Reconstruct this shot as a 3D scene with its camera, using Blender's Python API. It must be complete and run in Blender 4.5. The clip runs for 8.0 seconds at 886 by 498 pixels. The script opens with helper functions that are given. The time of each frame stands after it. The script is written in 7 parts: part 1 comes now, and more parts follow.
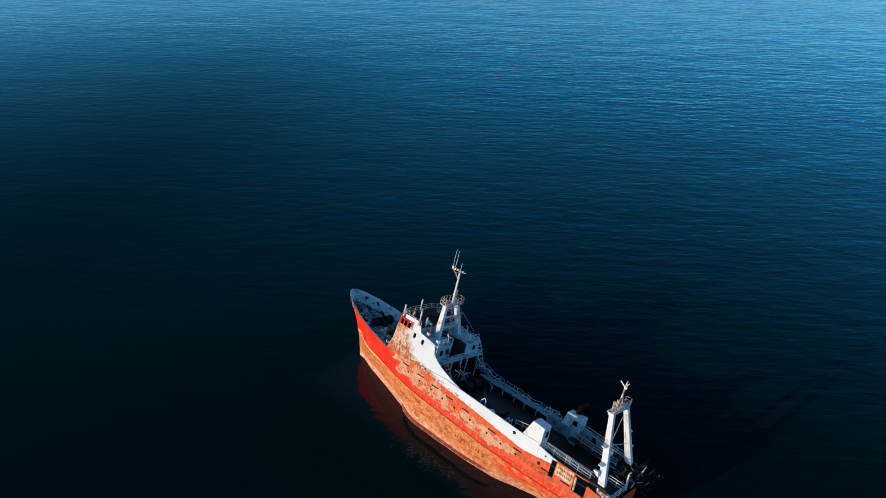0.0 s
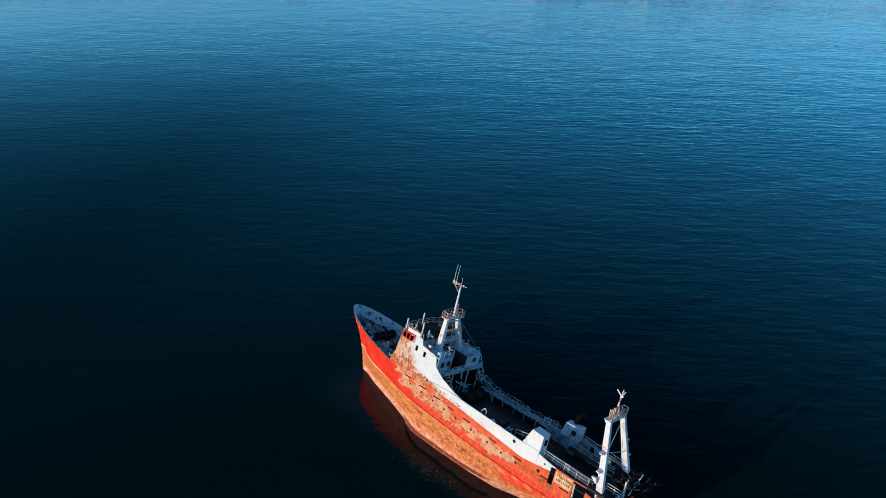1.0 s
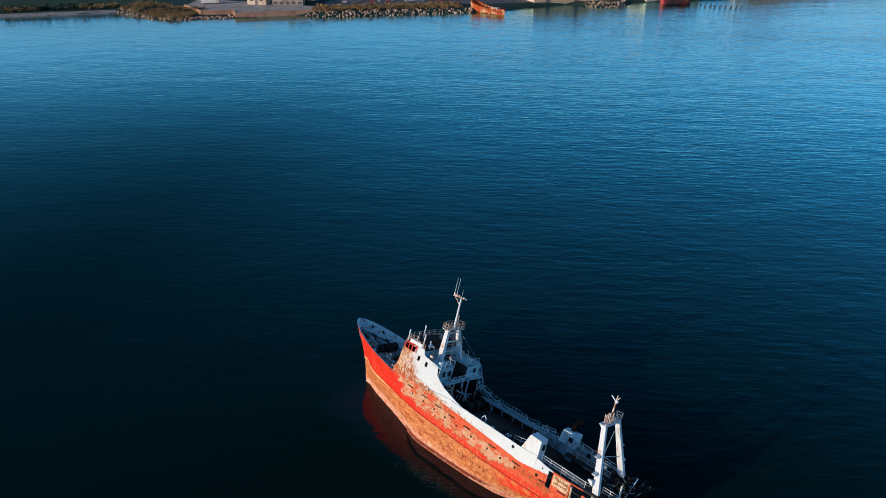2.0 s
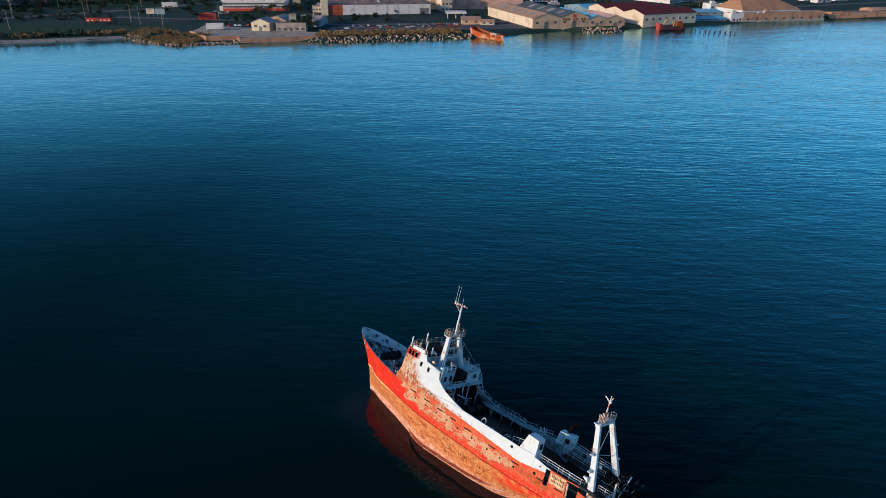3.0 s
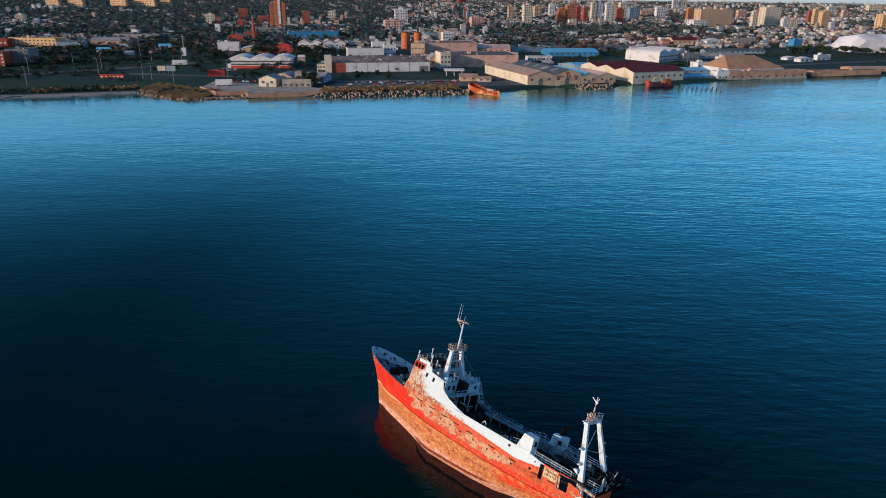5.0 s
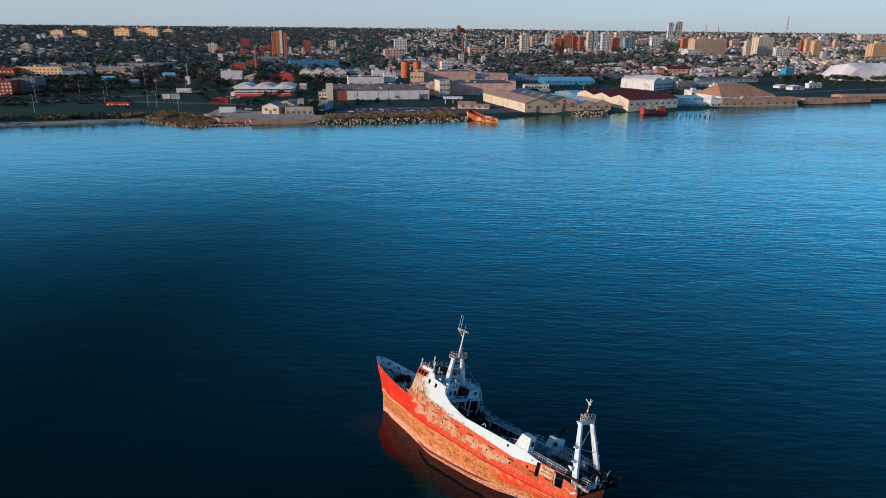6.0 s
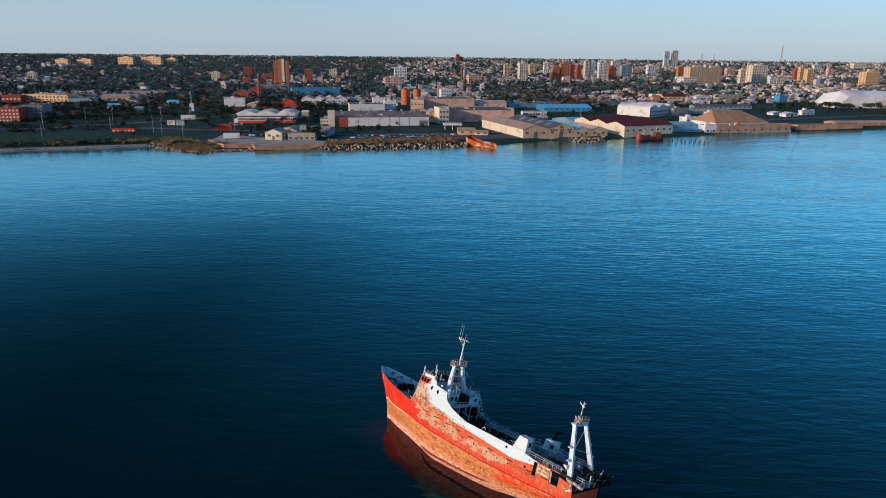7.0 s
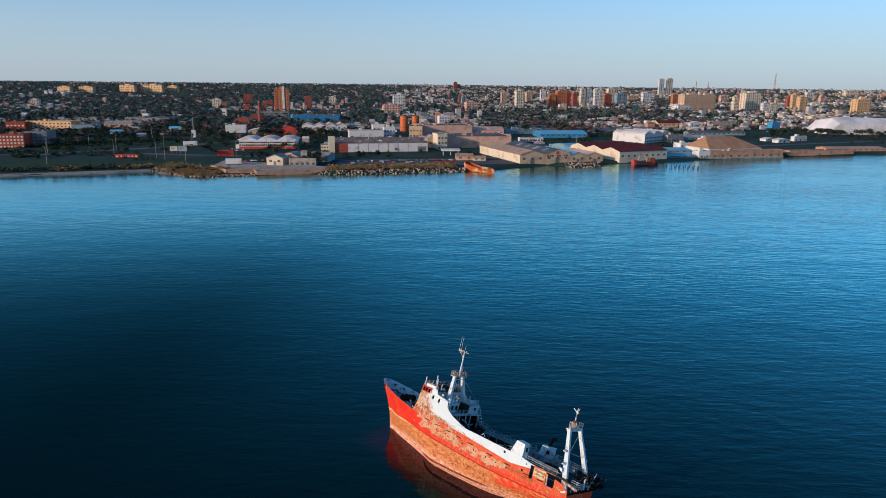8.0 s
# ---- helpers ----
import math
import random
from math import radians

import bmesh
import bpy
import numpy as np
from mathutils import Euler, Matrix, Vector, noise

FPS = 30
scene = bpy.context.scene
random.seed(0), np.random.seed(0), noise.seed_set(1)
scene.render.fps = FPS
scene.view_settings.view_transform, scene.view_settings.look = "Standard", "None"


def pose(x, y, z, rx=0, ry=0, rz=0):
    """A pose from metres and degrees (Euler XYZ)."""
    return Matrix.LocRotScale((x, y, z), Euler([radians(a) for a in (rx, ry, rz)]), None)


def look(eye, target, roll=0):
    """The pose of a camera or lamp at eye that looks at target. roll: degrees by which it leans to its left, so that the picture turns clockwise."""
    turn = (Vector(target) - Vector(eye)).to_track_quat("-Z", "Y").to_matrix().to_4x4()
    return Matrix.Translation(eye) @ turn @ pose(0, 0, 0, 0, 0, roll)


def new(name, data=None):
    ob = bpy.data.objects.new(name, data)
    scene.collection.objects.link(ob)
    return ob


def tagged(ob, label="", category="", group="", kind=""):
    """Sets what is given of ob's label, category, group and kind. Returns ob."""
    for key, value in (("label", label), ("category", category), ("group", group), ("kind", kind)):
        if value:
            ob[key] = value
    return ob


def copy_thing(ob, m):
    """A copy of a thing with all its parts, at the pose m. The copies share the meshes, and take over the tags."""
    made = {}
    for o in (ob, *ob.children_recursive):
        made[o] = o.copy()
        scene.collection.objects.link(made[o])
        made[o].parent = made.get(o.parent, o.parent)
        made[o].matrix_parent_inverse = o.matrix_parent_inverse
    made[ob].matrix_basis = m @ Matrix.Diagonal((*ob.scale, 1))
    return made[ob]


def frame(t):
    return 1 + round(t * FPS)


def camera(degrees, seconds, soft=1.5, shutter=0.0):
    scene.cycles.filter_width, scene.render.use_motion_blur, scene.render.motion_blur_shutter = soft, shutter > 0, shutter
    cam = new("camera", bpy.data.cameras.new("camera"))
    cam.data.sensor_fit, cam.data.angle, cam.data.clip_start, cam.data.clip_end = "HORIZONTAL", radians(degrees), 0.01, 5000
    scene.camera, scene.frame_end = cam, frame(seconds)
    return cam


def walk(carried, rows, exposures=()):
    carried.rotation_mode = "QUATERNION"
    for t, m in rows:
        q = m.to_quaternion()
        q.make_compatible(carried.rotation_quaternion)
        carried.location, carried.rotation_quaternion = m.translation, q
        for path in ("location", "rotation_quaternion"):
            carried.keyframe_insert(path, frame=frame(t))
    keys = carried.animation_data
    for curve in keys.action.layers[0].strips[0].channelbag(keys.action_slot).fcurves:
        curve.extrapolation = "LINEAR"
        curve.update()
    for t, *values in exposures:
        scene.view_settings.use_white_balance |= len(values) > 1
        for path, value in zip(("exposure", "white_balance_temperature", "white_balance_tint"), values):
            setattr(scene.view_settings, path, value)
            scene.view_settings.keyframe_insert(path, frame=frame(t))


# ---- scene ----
import functools

# ---------------------------------------------------------------- camera
cam = camera(66.5, 8.0, soft=0.9)
PATH = [
    (0, (0.895, 18.092, 74.517), (0.831, 19.795, 73.469), 0.5),
    (0.5, (0.816, 16.307, 74.61), (0.751, 18.029, 73.596), 0.5),
    (1, (0.782, 14.437, 74.613), (0.717, 16.18, 73.634), 0.5),
    (1.5, (0.737, 12.215, 74.653), (0.672, 13.978, 73.711), 0.5),
    (2.8, (0.813, 5.567, 75.085), (0.745, 7.372, 74.227), 0.4),
    (3, (0.771, 4.377, 75.107), (0.703, 6.188, 74.262), 0.4),
    (3.5, (0.631, 1.065, 75.152), (0.565, 2.894, 74.344), 0.4),
    (4, (0.527, -2.369, 75.238), (0.461, -0.525, 74.466), 0.4),
    (4.5, (0.377, -5.809, 75.18), (0.312, -3.95, 74.444), 0.5),
    (6, (-0.029, -17.52, 75.372), (-0.091, -15.621, 74.749), 0.5),
    (6.5, (-0.116, -21.52, 75.358), (-0.177, -19.609, 74.771), 0.5),
    (7, (-0.23, -25.487, 75.264), (-0.291, -23.565, 74.715), 0.5),
    (7.5, (-0.329, -29.325, 75.232), (-0.387, -27.392, 74.721), 0.5),
    (8, (-0.558, -33.091, 75.171), (-0.614, -31.149, 74.696), 0.5),
]
walk(cam, [(t, look(eye, target, roll)) for t, eye, target, roll in PATH], [(0.0, 0.10, 5450, 0), (8.0, 0.10, 5450, 0)])

# ---------------------------------------------------------------- light
SUN_EL, SUN_AZ = 14.0, 238.0     # degrees; azimuth clockwise from +y
world = bpy.data.worlds.new("sky")
scene.world = world
world.use_nodes = True
wn = world.node_tree
sky = wn.nodes.new("ShaderNodeTexSky")
sky.sky_type = "NISHITA"
sky.sun_disc = False
sky.sun_elevation, sky.sun_rotation = radians(SUN_EL), radians(SUN_AZ)
sky.altitude, sky.air_density, sky.dust_density, sky.ozone_density = 50, 0.80, 0.7, 3.0
wn.nodes["Background"].inputs[1].default_value = 0.15
# pale lilac-grey haze all round the horizon
way = wn.nodes.new("ShaderNodeTexCoord")
axis = wn.nodes.new("ShaderNodeSeparateXYZ")
wn.links.new(way.outputs["Generated"], axis.inputs[0])
low = wn.nodes.new("ShaderNodeMapRange")
low.interpolation_type = "SMOOTHSTEP"
for key, value in (("From Min", 0.20), ("From Max", 0.01), ("To Min", 0.0), ("To Max", 0.74)):
    low.inputs[key].default_value = value
wn.links.new(axis.outputs[2], low.inputs["Value"])
haze = wn.nodes.new("ShaderNodeMix")
haze.data_type = "RGBA"
haze.inputs[7].default_value = (3.35, 3.25, 3.4, 1)
wn.links.new(low.outputs[0], haze.inputs[0])
wn.links.new(sky.outputs[0], haze.inputs[6])
wn.links.new(haze.outputs[2], wn.nodes["Background"].inputs[0])
sun = new("sun", bpy.data.lights.new("sun", "SUN"))
sun.data.energy, sun.data.angle, sun.data.color = 4.15, radians(0.5), (1.0, 0.63, 0.40)
_a, _e = radians(SUN_AZ), radians(SUN_EL)
SUNDIR = Vector((math.sin(_a) * math.cos(_e), math.cos(_a) * math.cos(_e), math.sin(_e)))
sun.matrix_world = look(SUNDIR * 500, (0, 0, 0))


# ---------------------------------------------------------------- materials
class Nodes:
    """Short way to write a node material."""

    def __init__(self, name):
        self.mat = bpy.data.materials.new(name)
        self.mat.use_nodes = True
        self.t = self.mat.node_tree
        self.b = self.t.nodes["Principled BSDF"]

    def put(self, sock, v):
        if hasattr(v, "is_linked"):
            self.t.links.new(v, sock)
        elif isinstance(v, (tuple, list)):
            sock.default_value = (*v, 1.0)[: len(sock.default_value)]
        else:
            sock.default_value = v

    def coords(self, scale=(1, 1, 1), kind="Object"):
        tc = self.t.nodes.new("ShaderNodeTexCoord")
        mp = self.t.nodes.new("ShaderNodeMapping")
        self.t.links.new(tc.outputs[kind], mp.inputs[0])
        mp.inputs["Scale"].default_value = scale
        return mp.outputs[0]

    def noise(self, scale, co=None, detail=4.0, rough=0.6, dist=0.0):
        n = self.t.nodes.new("ShaderNodeTexNoise")
        self.put(n.inputs["Vector"], co if co is not None else self.coords())
        n.inputs["Scale"].default_value, n.inputs["Detail"].default_value = scale, detail
        n.inputs["Roughness"].default_value, n.inputs["Distortion"].default_value = rough, dist
        return n.outputs[0]

    def math(self, op, a, b=0.0, c=0.0):
        n = self.t.nodes.new("ShaderNodeMath")
        n.operation = op
        for s, v in zip(n.inputs, (a, b, c)):
            self.put(s, v)
        return n.outputs[0]

    def step(self, v, lo, hi):
        n = self.t.nodes.new("ShaderNodeMapRange")
        n.interpolation_type = "SMOOTHSTEP"
        for k, x in (("Value", v), ("From Min", lo), ("From Max", hi)):
            self.put(n.inputs[k], x)
        return n.outputs[0]

    def lin(self, v, lo, hi, a, b):
        n = self.t.nodes.new("ShaderNodeMapRange")
        for k, x in (("Value", v), ("From Min", lo), ("From Max", hi), ("To Min", a), ("To Max", b)):
            self.put(n.inputs[k], x)
        return n.outputs[0]

    def mix(self, f, a, b):
        n = self.t.nodes.new("ShaderNodeMix")
        n.data_type = "RGBA"
        self.put(n.inputs[0], f), self.put(n.inputs[6], a), self.put(n.inputs[7], b)
        return n.outputs[2]

    def rand(self):
        return self.t.nodes.new("ShaderNodeObjectInfo").outputs["Random"]

    def island(self):
        return self.t.nodes.new("ShaderNodeNewGeometry").outputs["Random Per Island"]

    def ramp(self, f, cols):
        n = self.t.nodes.new("ShaderNodeValToRGB")
        self.put(n.inputs[0], f)
        r = n.color_ramp
        r.interpolation = "CONSTANT"
        while len(r.elements) < len(cols):
            r.elements.new(1.0)
        for i, c in enumerate(cols):
            r.elements[i].position = i / len(cols)
            r.elements[i].color = (*c, 1)
        return n.outputs[0]

    def done(self, base, rough=0.6, metal=0.0, bump=None, height=0.02):
        self.put(self.b.inputs["Base Color"], base)
        self.put(self.b.inputs["Roughness"], rough)
        self.b.inputs["Metallic"].default_value = metal
        if isinstance(rough, float) and rough >= 0.75:
            self.b.inputs["Specular IOR Level"].default_value = 0.08
        if bump is not None:
            bn = self.t.nodes.new("ShaderNodeBump")
            bn.inputs["Distance"].default_value = height
            self.put(bn.inputs["Height"], bump)
            self.t.links.new(bn.outputs[0], self.b.inputs["Normal"])
        return self.mat


def worn(name, base, other, scale=1.0, amount=0.5, rough=0.6, metal=0.0, grain=0.12, height=0.01):
    """Paint, plaster or ground: base colour with patches of another, and fine grain."""
    n = Nodes(name)
    big = n.noise(scale, detail=6.0)
    fine = n.noise(scale * 9, detail=3.0)
    f = n.step(big, 0.62 - 0.3 * amount, 0.78 - 0.3 * amount)
    c = n.mix(f, base, other)
    dark = tuple(v * 0.6 for v in base)
    c = n.mix(n.math("MULTIPLY", n.step(fine, 0.45, 0.75), grain * 4), c, dark)
    return n.done(c, rough, metal, fine, height)


def plain(name, base, rough=0.6, metal=0.0, scale=0.6):
    n = Nodes(name)
    v = n.noise(scale, detail=5.0)
    lo, hi = tuple(x * 0.72 for x in base), tuple(min(1, x * 1.18) for x in base)
    return n.done(n.mix(n.step(v, 0.3, 0.7), lo, hi), rough, metal, n.noise(scale * 8), 0.01)


def varied(name, cols, rough=0.7, per="island", scale=0.3):
    """One of several colours for each object or each island of a mesh, with stains."""
    n = Nodes(name)
    c = n.ramp(n.rand() if per == "object" else n.island(), cols)
    v = n.noise(scale, detail=5.0)
    c = n.mix(n.math("MULTIPLY", n.step(v, 0.45, 0.75), 0.35), c, (0.06, 0.055, 0.05))
    return n.done(c, rough, 0.0, n.noise(scale * 6), 0.03)


def hull_paint():
    n = Nodes("hull paint")
    co = n.coords()
    sep = n.t.nodes.new("ShaderNodeSeparateXYZ")
    n.put(sep.inputs[0], co)
    x, z = sep.outputs[0], sep.outputs[2]
    big = n.noise(0.35, co, 6.0, 0.62)
    med = n.noise(1.3, co, 6.0, 0.68)
    patch = n.noise(0.60, n.coords((0.75, 1, 1.1)), 8.0, 0.70, 0.3)
    flake = n.noise(2.6, n.coords((0.8, 1, 1.1)), 6.0, 0.7, 0.2)
    fine = n.noise(9.0, co, 4.0, 0.7)
    streak = n.noise(1.3, n.coords((0.65, 0.9, 1.1)), 8.0, 0.74, 0.4)
    runs = n.noise(4.0, n.coords((1.6, 1.6, 0.12)), 4.0, 0.6)
    wob = n.math("MULTIPLY", n.math("SUBTRACT", med, 0.5), 0.9)
    inv = lambda v: n.math("SUBTRACT", 1.0, v)
    mul = lambda *v: functools.reduce(lambda p, q: n.math("MULTIPLY", p, q), v)
    add = lambda *v: functools.reduce(lambda p, q: n.math("ADD", p, q), v)
    # heights above the bottom-paint line, the row of scuppers and the red / white border
    line = add(n.lin(x, -7.0, 5.0, 3.85, 4.47), n.lin(x, 5.0, 14.0, 0.0, 0.88), n.lin(x, 16.0, 26.0, 0.0, -0.25))
    hk = n.math("SUBTRACT", z, line)
    hs = n.math("SUBTRACT", z, n.math("MULTIPLY_ADD", x, 0.0765, 7.11))
    border = n.math("MAXIMUM", n.math("MULTIPLY_ADD", x, 0.10, 8.05), n.math("MULTIPLY_ADD", x, -0.112, 5.35))
    hw = n.math("ADD", n.math("SUBTRACT", z, border), n.math("MULTIPLY", wob, n.lin(x, -2.0, 6.0, 0.25, 0.9)))
    red = n.mix(n.step(big, 0.35, 0.65), (0.58, 0.020, 0.008), (0.66, 0.040, 0.016))
    coral = n.mix(n.step(med, 0.35, 0.65), (0.60, 0.055, 0.020), (0.62, 0.115, 0.045))
    tan = n.mix(n.step(med, 0.35, 0.65), (0.56, 0.38, 0.24), (0.50, 0.25, 0.12))
    rust = n.mix(n.step(fine, 0.35, 0.65), (0.15, 0.036, 0.010), (0.40, 0.12, 0.026))
    orange = n.mix(n.step(fine, 0.35, 0.65), (0.42, 0.12, 0.026), (0.54, 0.20, 0.055))
    white = n.mix(n.step(big, 0.4, 0.7), (0.62, 0.69, 0.71), (0.56, 0.63, 0.65))
    # red topside: coral band above the scuppers, peeled to tan primer below them, pure red at the bow and low down
    fore = n.step(n.math("MULTIPLY_ADD", hs, -2.4, n.math("MULTIPLY_ADD", wob, 4.5, x)), 10.5, 13.5)
    over = n.step(n.math("ADD", hs, n.math("MULTIPLY", wob, 0.4)), -0.25, 0.15)
    low = n.step(n.math("MULTIPLY_ADD", wob, 1.4, hk), 1.25, 0.45)
    middle = mul(n.step(x, 14.0, 9.5), n.step(x, -14.0, -10.5))
    topside = n.mix(inv(low), red, coral)
    topside = n.mix(fore, topside, red)
    topside = n.mix(mul(fore, n.step(flake, 0.56, 0.62), n.step(patch, 0.44, 0.54), 0.7), topside, (0.40, 0.10, 0.04))
    topside = n.mix(mul(fore, n.step(n.math("MULTIPLY_ADD", wob, 1.2, n.math("SUBTRACT", z, n.math("MULTIPLY_ADD", x, 0.19, 5.75))), -0.5, 0.1), n.step(flake, 0.44, 0.52), 0.75), topside, (0.30, 0.055, 0.025))
    topside = n.mix(mul(n.step(runs, 0.50, 0.64), 0.5, inv(fore)), topside, (0.50, 0.030, 0.014))
    bias = add(-0.105, mul(inv(over), inv(low), middle, 0.125), mul(over, n.step(x, -3.0, 4.0), inv(fore), 0.11), mul(n.step(x, -12.0, -17.0), 0.03))
    pv = add(mul(patch, 0.68), mul(flake, 0.32), bias)
    peel = n.step(pv, 0.495, 0.515)
    ring = mul(n.step(pv, 0.455, 0.49), inv(peel), n.step(flake, 0.44, 0.54), inv(fore))
    topside = n.mix(mul(n.step(flake, 0.50, 0.58), inv(fore), 0.55), topside, orange)
    topside = n.mix(mul(n.step(n.noise(3.4, n.coords((1.4, 1, 0.35)), 6.0, 0.72), 0.54, 0.62), inv(fore), 0.6), topside, (0.60, 0.22, 0.12))
    topside = n.mix(mul(n.step(flake, 0.60, 0.68), 0.35), topside, (0.60, 0.26, 0.15))
    topside = n.mix(mul(ring, 0.9), topside, rust)
    topside = n.mix(peel, topside, tan)
    topside = n.mix(mul(peel, n.step(flake, 0.58, 0.64), inv(low)), topside, coral)
    topside = n.mix(mul(peel, n.step(runs, 0.54, 0.64), over), topside, rust)
    scabs_aft = mul(n.step(x, -10.5, -12.5), n.step(x, -20.0, -17.5), n.step(n.math("ABSOLUTE", n.math("ADD", hs, 0.35)), 0.75, 0.2), n.step(flake, 0.47, 0.52))
    topside = n.mix(mul(scabs_aft, 0.9), topside, rust)
    topside = n.mix(mul(n.step(runs, 0.62, 0.72), 0.6, inv(fore)), topside, rust)
    # white upper works, rusting towards the bow and along the border
    bow = n.step(n.math("MULTIPLY_ADD", z, -0.55, n.math("MULTIPLY_ADD", wob, 2.4, x)), 2.2, 4.2)
    cream = n.mix(n.step(big, 0.4, 0.6), (0.60, 0.42, 0.26), (0.58, 0.50, 0.40))
    scab = n.mix(n.step(n.noise(1.5, n.coords((1.5, 1, 0.7)), 6.0, 0.7), 0.50, 0.56), cream, rust)
    scab = n.mix(mul(n.step(flake, 0.52, 0.58), 0.85), scab, orange)
    scab = n.mix(mul(n.step(runs, 0.52, 0.62), 0.6), scab, rust)
    up = n.mix(mul(bow, n.step(med, 0.30, 0.44)), white, scab)
    skirt = mul(n.step(n.math("SUBTRACT", hw, mul(n.lin(x, -2.0, 9.0, 0.0, 1.1), big)), 0.5, 0.0), n.step(x, 0.0, 5.0))
    up = n.mix(mul(skirt, n.step(flake, 0.38, 0.46)), up, scab)
    up = n.mix(mul(n.step(flake, 0.68, 0.71), n.step(patch, 0.48, 0.58), n.step(x, -9.0, -6.0)), up, (0.50, 0.34, 0.18))
    up = n.mix(mul(n.step(runs, 0.64, 0.76), 0.35, n.step(x, 5.0, 8.0)), up, (0.48, 0.34, 0.20))
    redtop = mul(n.step(n.math("MULTIPLY_ADD", wob, 0.8, z), 12.75, 13.0), n.step(x, 9.5, 9.9))
    up = n.mix(mul(redtop, n.step(flake, 0.66, 0.56)), up, (0.33, 0.022, 0.012))
    isup = mul(n.step(hw, -0.04, 0.04), n.step(x, 13.6, 13.3), n.step(n.math("MULTIPLY_ADD", wob, 0.8, x), -17.9, -17.4))
    c = n.mix(isup, topside, up)
    edge = mul(n.step(n.math("ABSOLUTE", hw), 0.7, 0.1), n.step(n.noise(1.9, co, 6.0, 0.72), 0.52, 0.58))
    c = n.mix(mul(edge, n.step(x, -9.0, 0.0)), c, rust)
    # bottom paint: orange-brown with weed runs and scabs, redder aft, pinkish fouling low down
    b = n.mix(n.step(streak, 0.38, 0.62), (0.46, 0.125, 0.032), (0.60, 0.26, 0.088))
    b = n.mix(mul(n.step(n.noise(1.1, n.coords((0.7, 1, 1.2)), 7.0, 0.74), 0.50, 0.62), n.step(n.math("ADD", hk, wob), -0.5, -1.0), 0.8), b, (0.30, 0.055, 0.014))
    b = n.mix(mul(n.step(flake, 0.54, 0.64), 0.5), b, (0.60, 0.34, 0.15))
    b = n.mix(mul(n.step(n.noise(0.9, n.coords((0.7, 1, 1.3)), 8.0, 0.76, 0.6), 0.53, 0.60), n.step(n.math("ADD", hk, wob), -1.2, -2.0), 0.6), b, (0.64, 0.40, 0.22))
    b = n.mix(mul(n.step(n.noise(1.2, n.coords((0.55, 1, 1.4)), 8.0, 0.78, 0.5), 0.53, 0.60), 0.85), b, (0.26, 0.042, 0.013))
    b = n.mix(mul(n.step(runs, 0.55, 0.66), n.step(hk, -0.4, -1.0), n.step(x, 3.0, -1.0), 0.7), b, rust)
    aft = n.step(n.math("MULTIPLY_ADD", wob, 3.0, x), -8.0, -13.0)
    redaft = n.mix(mul(n.step(streak, 0.46, 0.58), 0.8), red, (0.58, 0.25, 0.08))
    b = n.mix(mul(aft, n.step(n.math("MULTIPLY_ADD", wob, 1.5, hk), -2.6, -1.4)), b, redaft)
    stemrust = mul(n.step(n.math("MULTIPLY_ADD", wob, 6.0, x), 17.0, 22.0), n.step(n.noise(0.9, n.coords((1, 1, 0.6)), 6.0, 0.7), 0.44, 0.56))
    b = n.mix(mul(stemrust, 0.8), b, (0.42, 0.13, 0.035))
    foul = n.step(n.math("MULTIPLY_ADD", wob, 1.8, hk), -2.7, -3.6)
    b = n.mix(foul, b, n.mix(n.step(flake, 0.44, 0.56), (0.50, 0.17, 0.085), (0.64, 0.43, 0.30)))
    isb = n.step(n.math("MULTIPLY_ADD", wob, 0.08, hk), 0.04, -0.04)
    c = n.mix(isb, c, b)
    c = n.mix(mul(n.step(n.math("ABSOLUTE", n.math("ADD", hk, 0.02)), 0.10, 0.05), n.step(x, 12.0, 8.0), n.step(flake, 0.62, 0.52), 0.8), c, (0.24, 0.012, 0.008))
    # worn pale stripe at the bow
    stripe = mul(n.step(n.math("ABSOLUTE", n.math("ADD", hk, 0.10)), 0.20, 0.12), n.step(n.math("MULTIPLY_ADD", wob, 6.0, x), 11.0, 18.0))
    c = n.mix(mul(stripe, 0.9, n.step(flake, 0.64, 0.54)), c, (0.66, 0.50, 0.24))
    n.b.inputs["Specular IOR Level"].default_value = 0.12
    return n.done(c, 0.6, 0.0, add(mul(fine, 0.5), mul(med, 1.6), mul(peel, -0.3)), 0.05)


M_HULL = hull_paint()
M_FOUL = worn("fouled bottom", (0.44, 0.13, 0.06), (0.60, 0.40, 0.28), 1.5, 0.45, 0.8)
M_WHITE = worn("white ship paint", (0.60, 0.67, 0.69), (0.44, 0.31, 0.21), 0.9, 0.22, 0.6, grain=0.1)
M_CREAMP = worn("cream pipe paint", (0.62, 0.52, 0.36), (0.40, 0.25, 0.14), 1.5, 0.4, 0.6)
M_RUSTY = worn("rusty white paint", (0.62, 0.55, 0.46), (0.30, 0.11, 0.04), 1.4, 0.6, 0.65)
M_BOARD = worn("rust-stained cream board", (0.60, 0.50, 0.32), (0.34, 0.15, 0.05), 1.8, 0.55, 0.7)
M_RUST = worn("rust", (0.24, 0.08, 0.03), (0.12, 0.045, 0.02), 2.0, 0.5, 0.85)
M_DECK = worn("weathered steel deck", (0.030, 0.031, 0.030), (0.05, 0.032, 0.022), 0.5, 0.5, 0.8)
M_FOREDECK = worn("scaling grey deck paint", (0.19, 0.27, 0.29), (0.035, 0.045, 0.045), 1.4, 0.7, 0.8, grain=0.2)
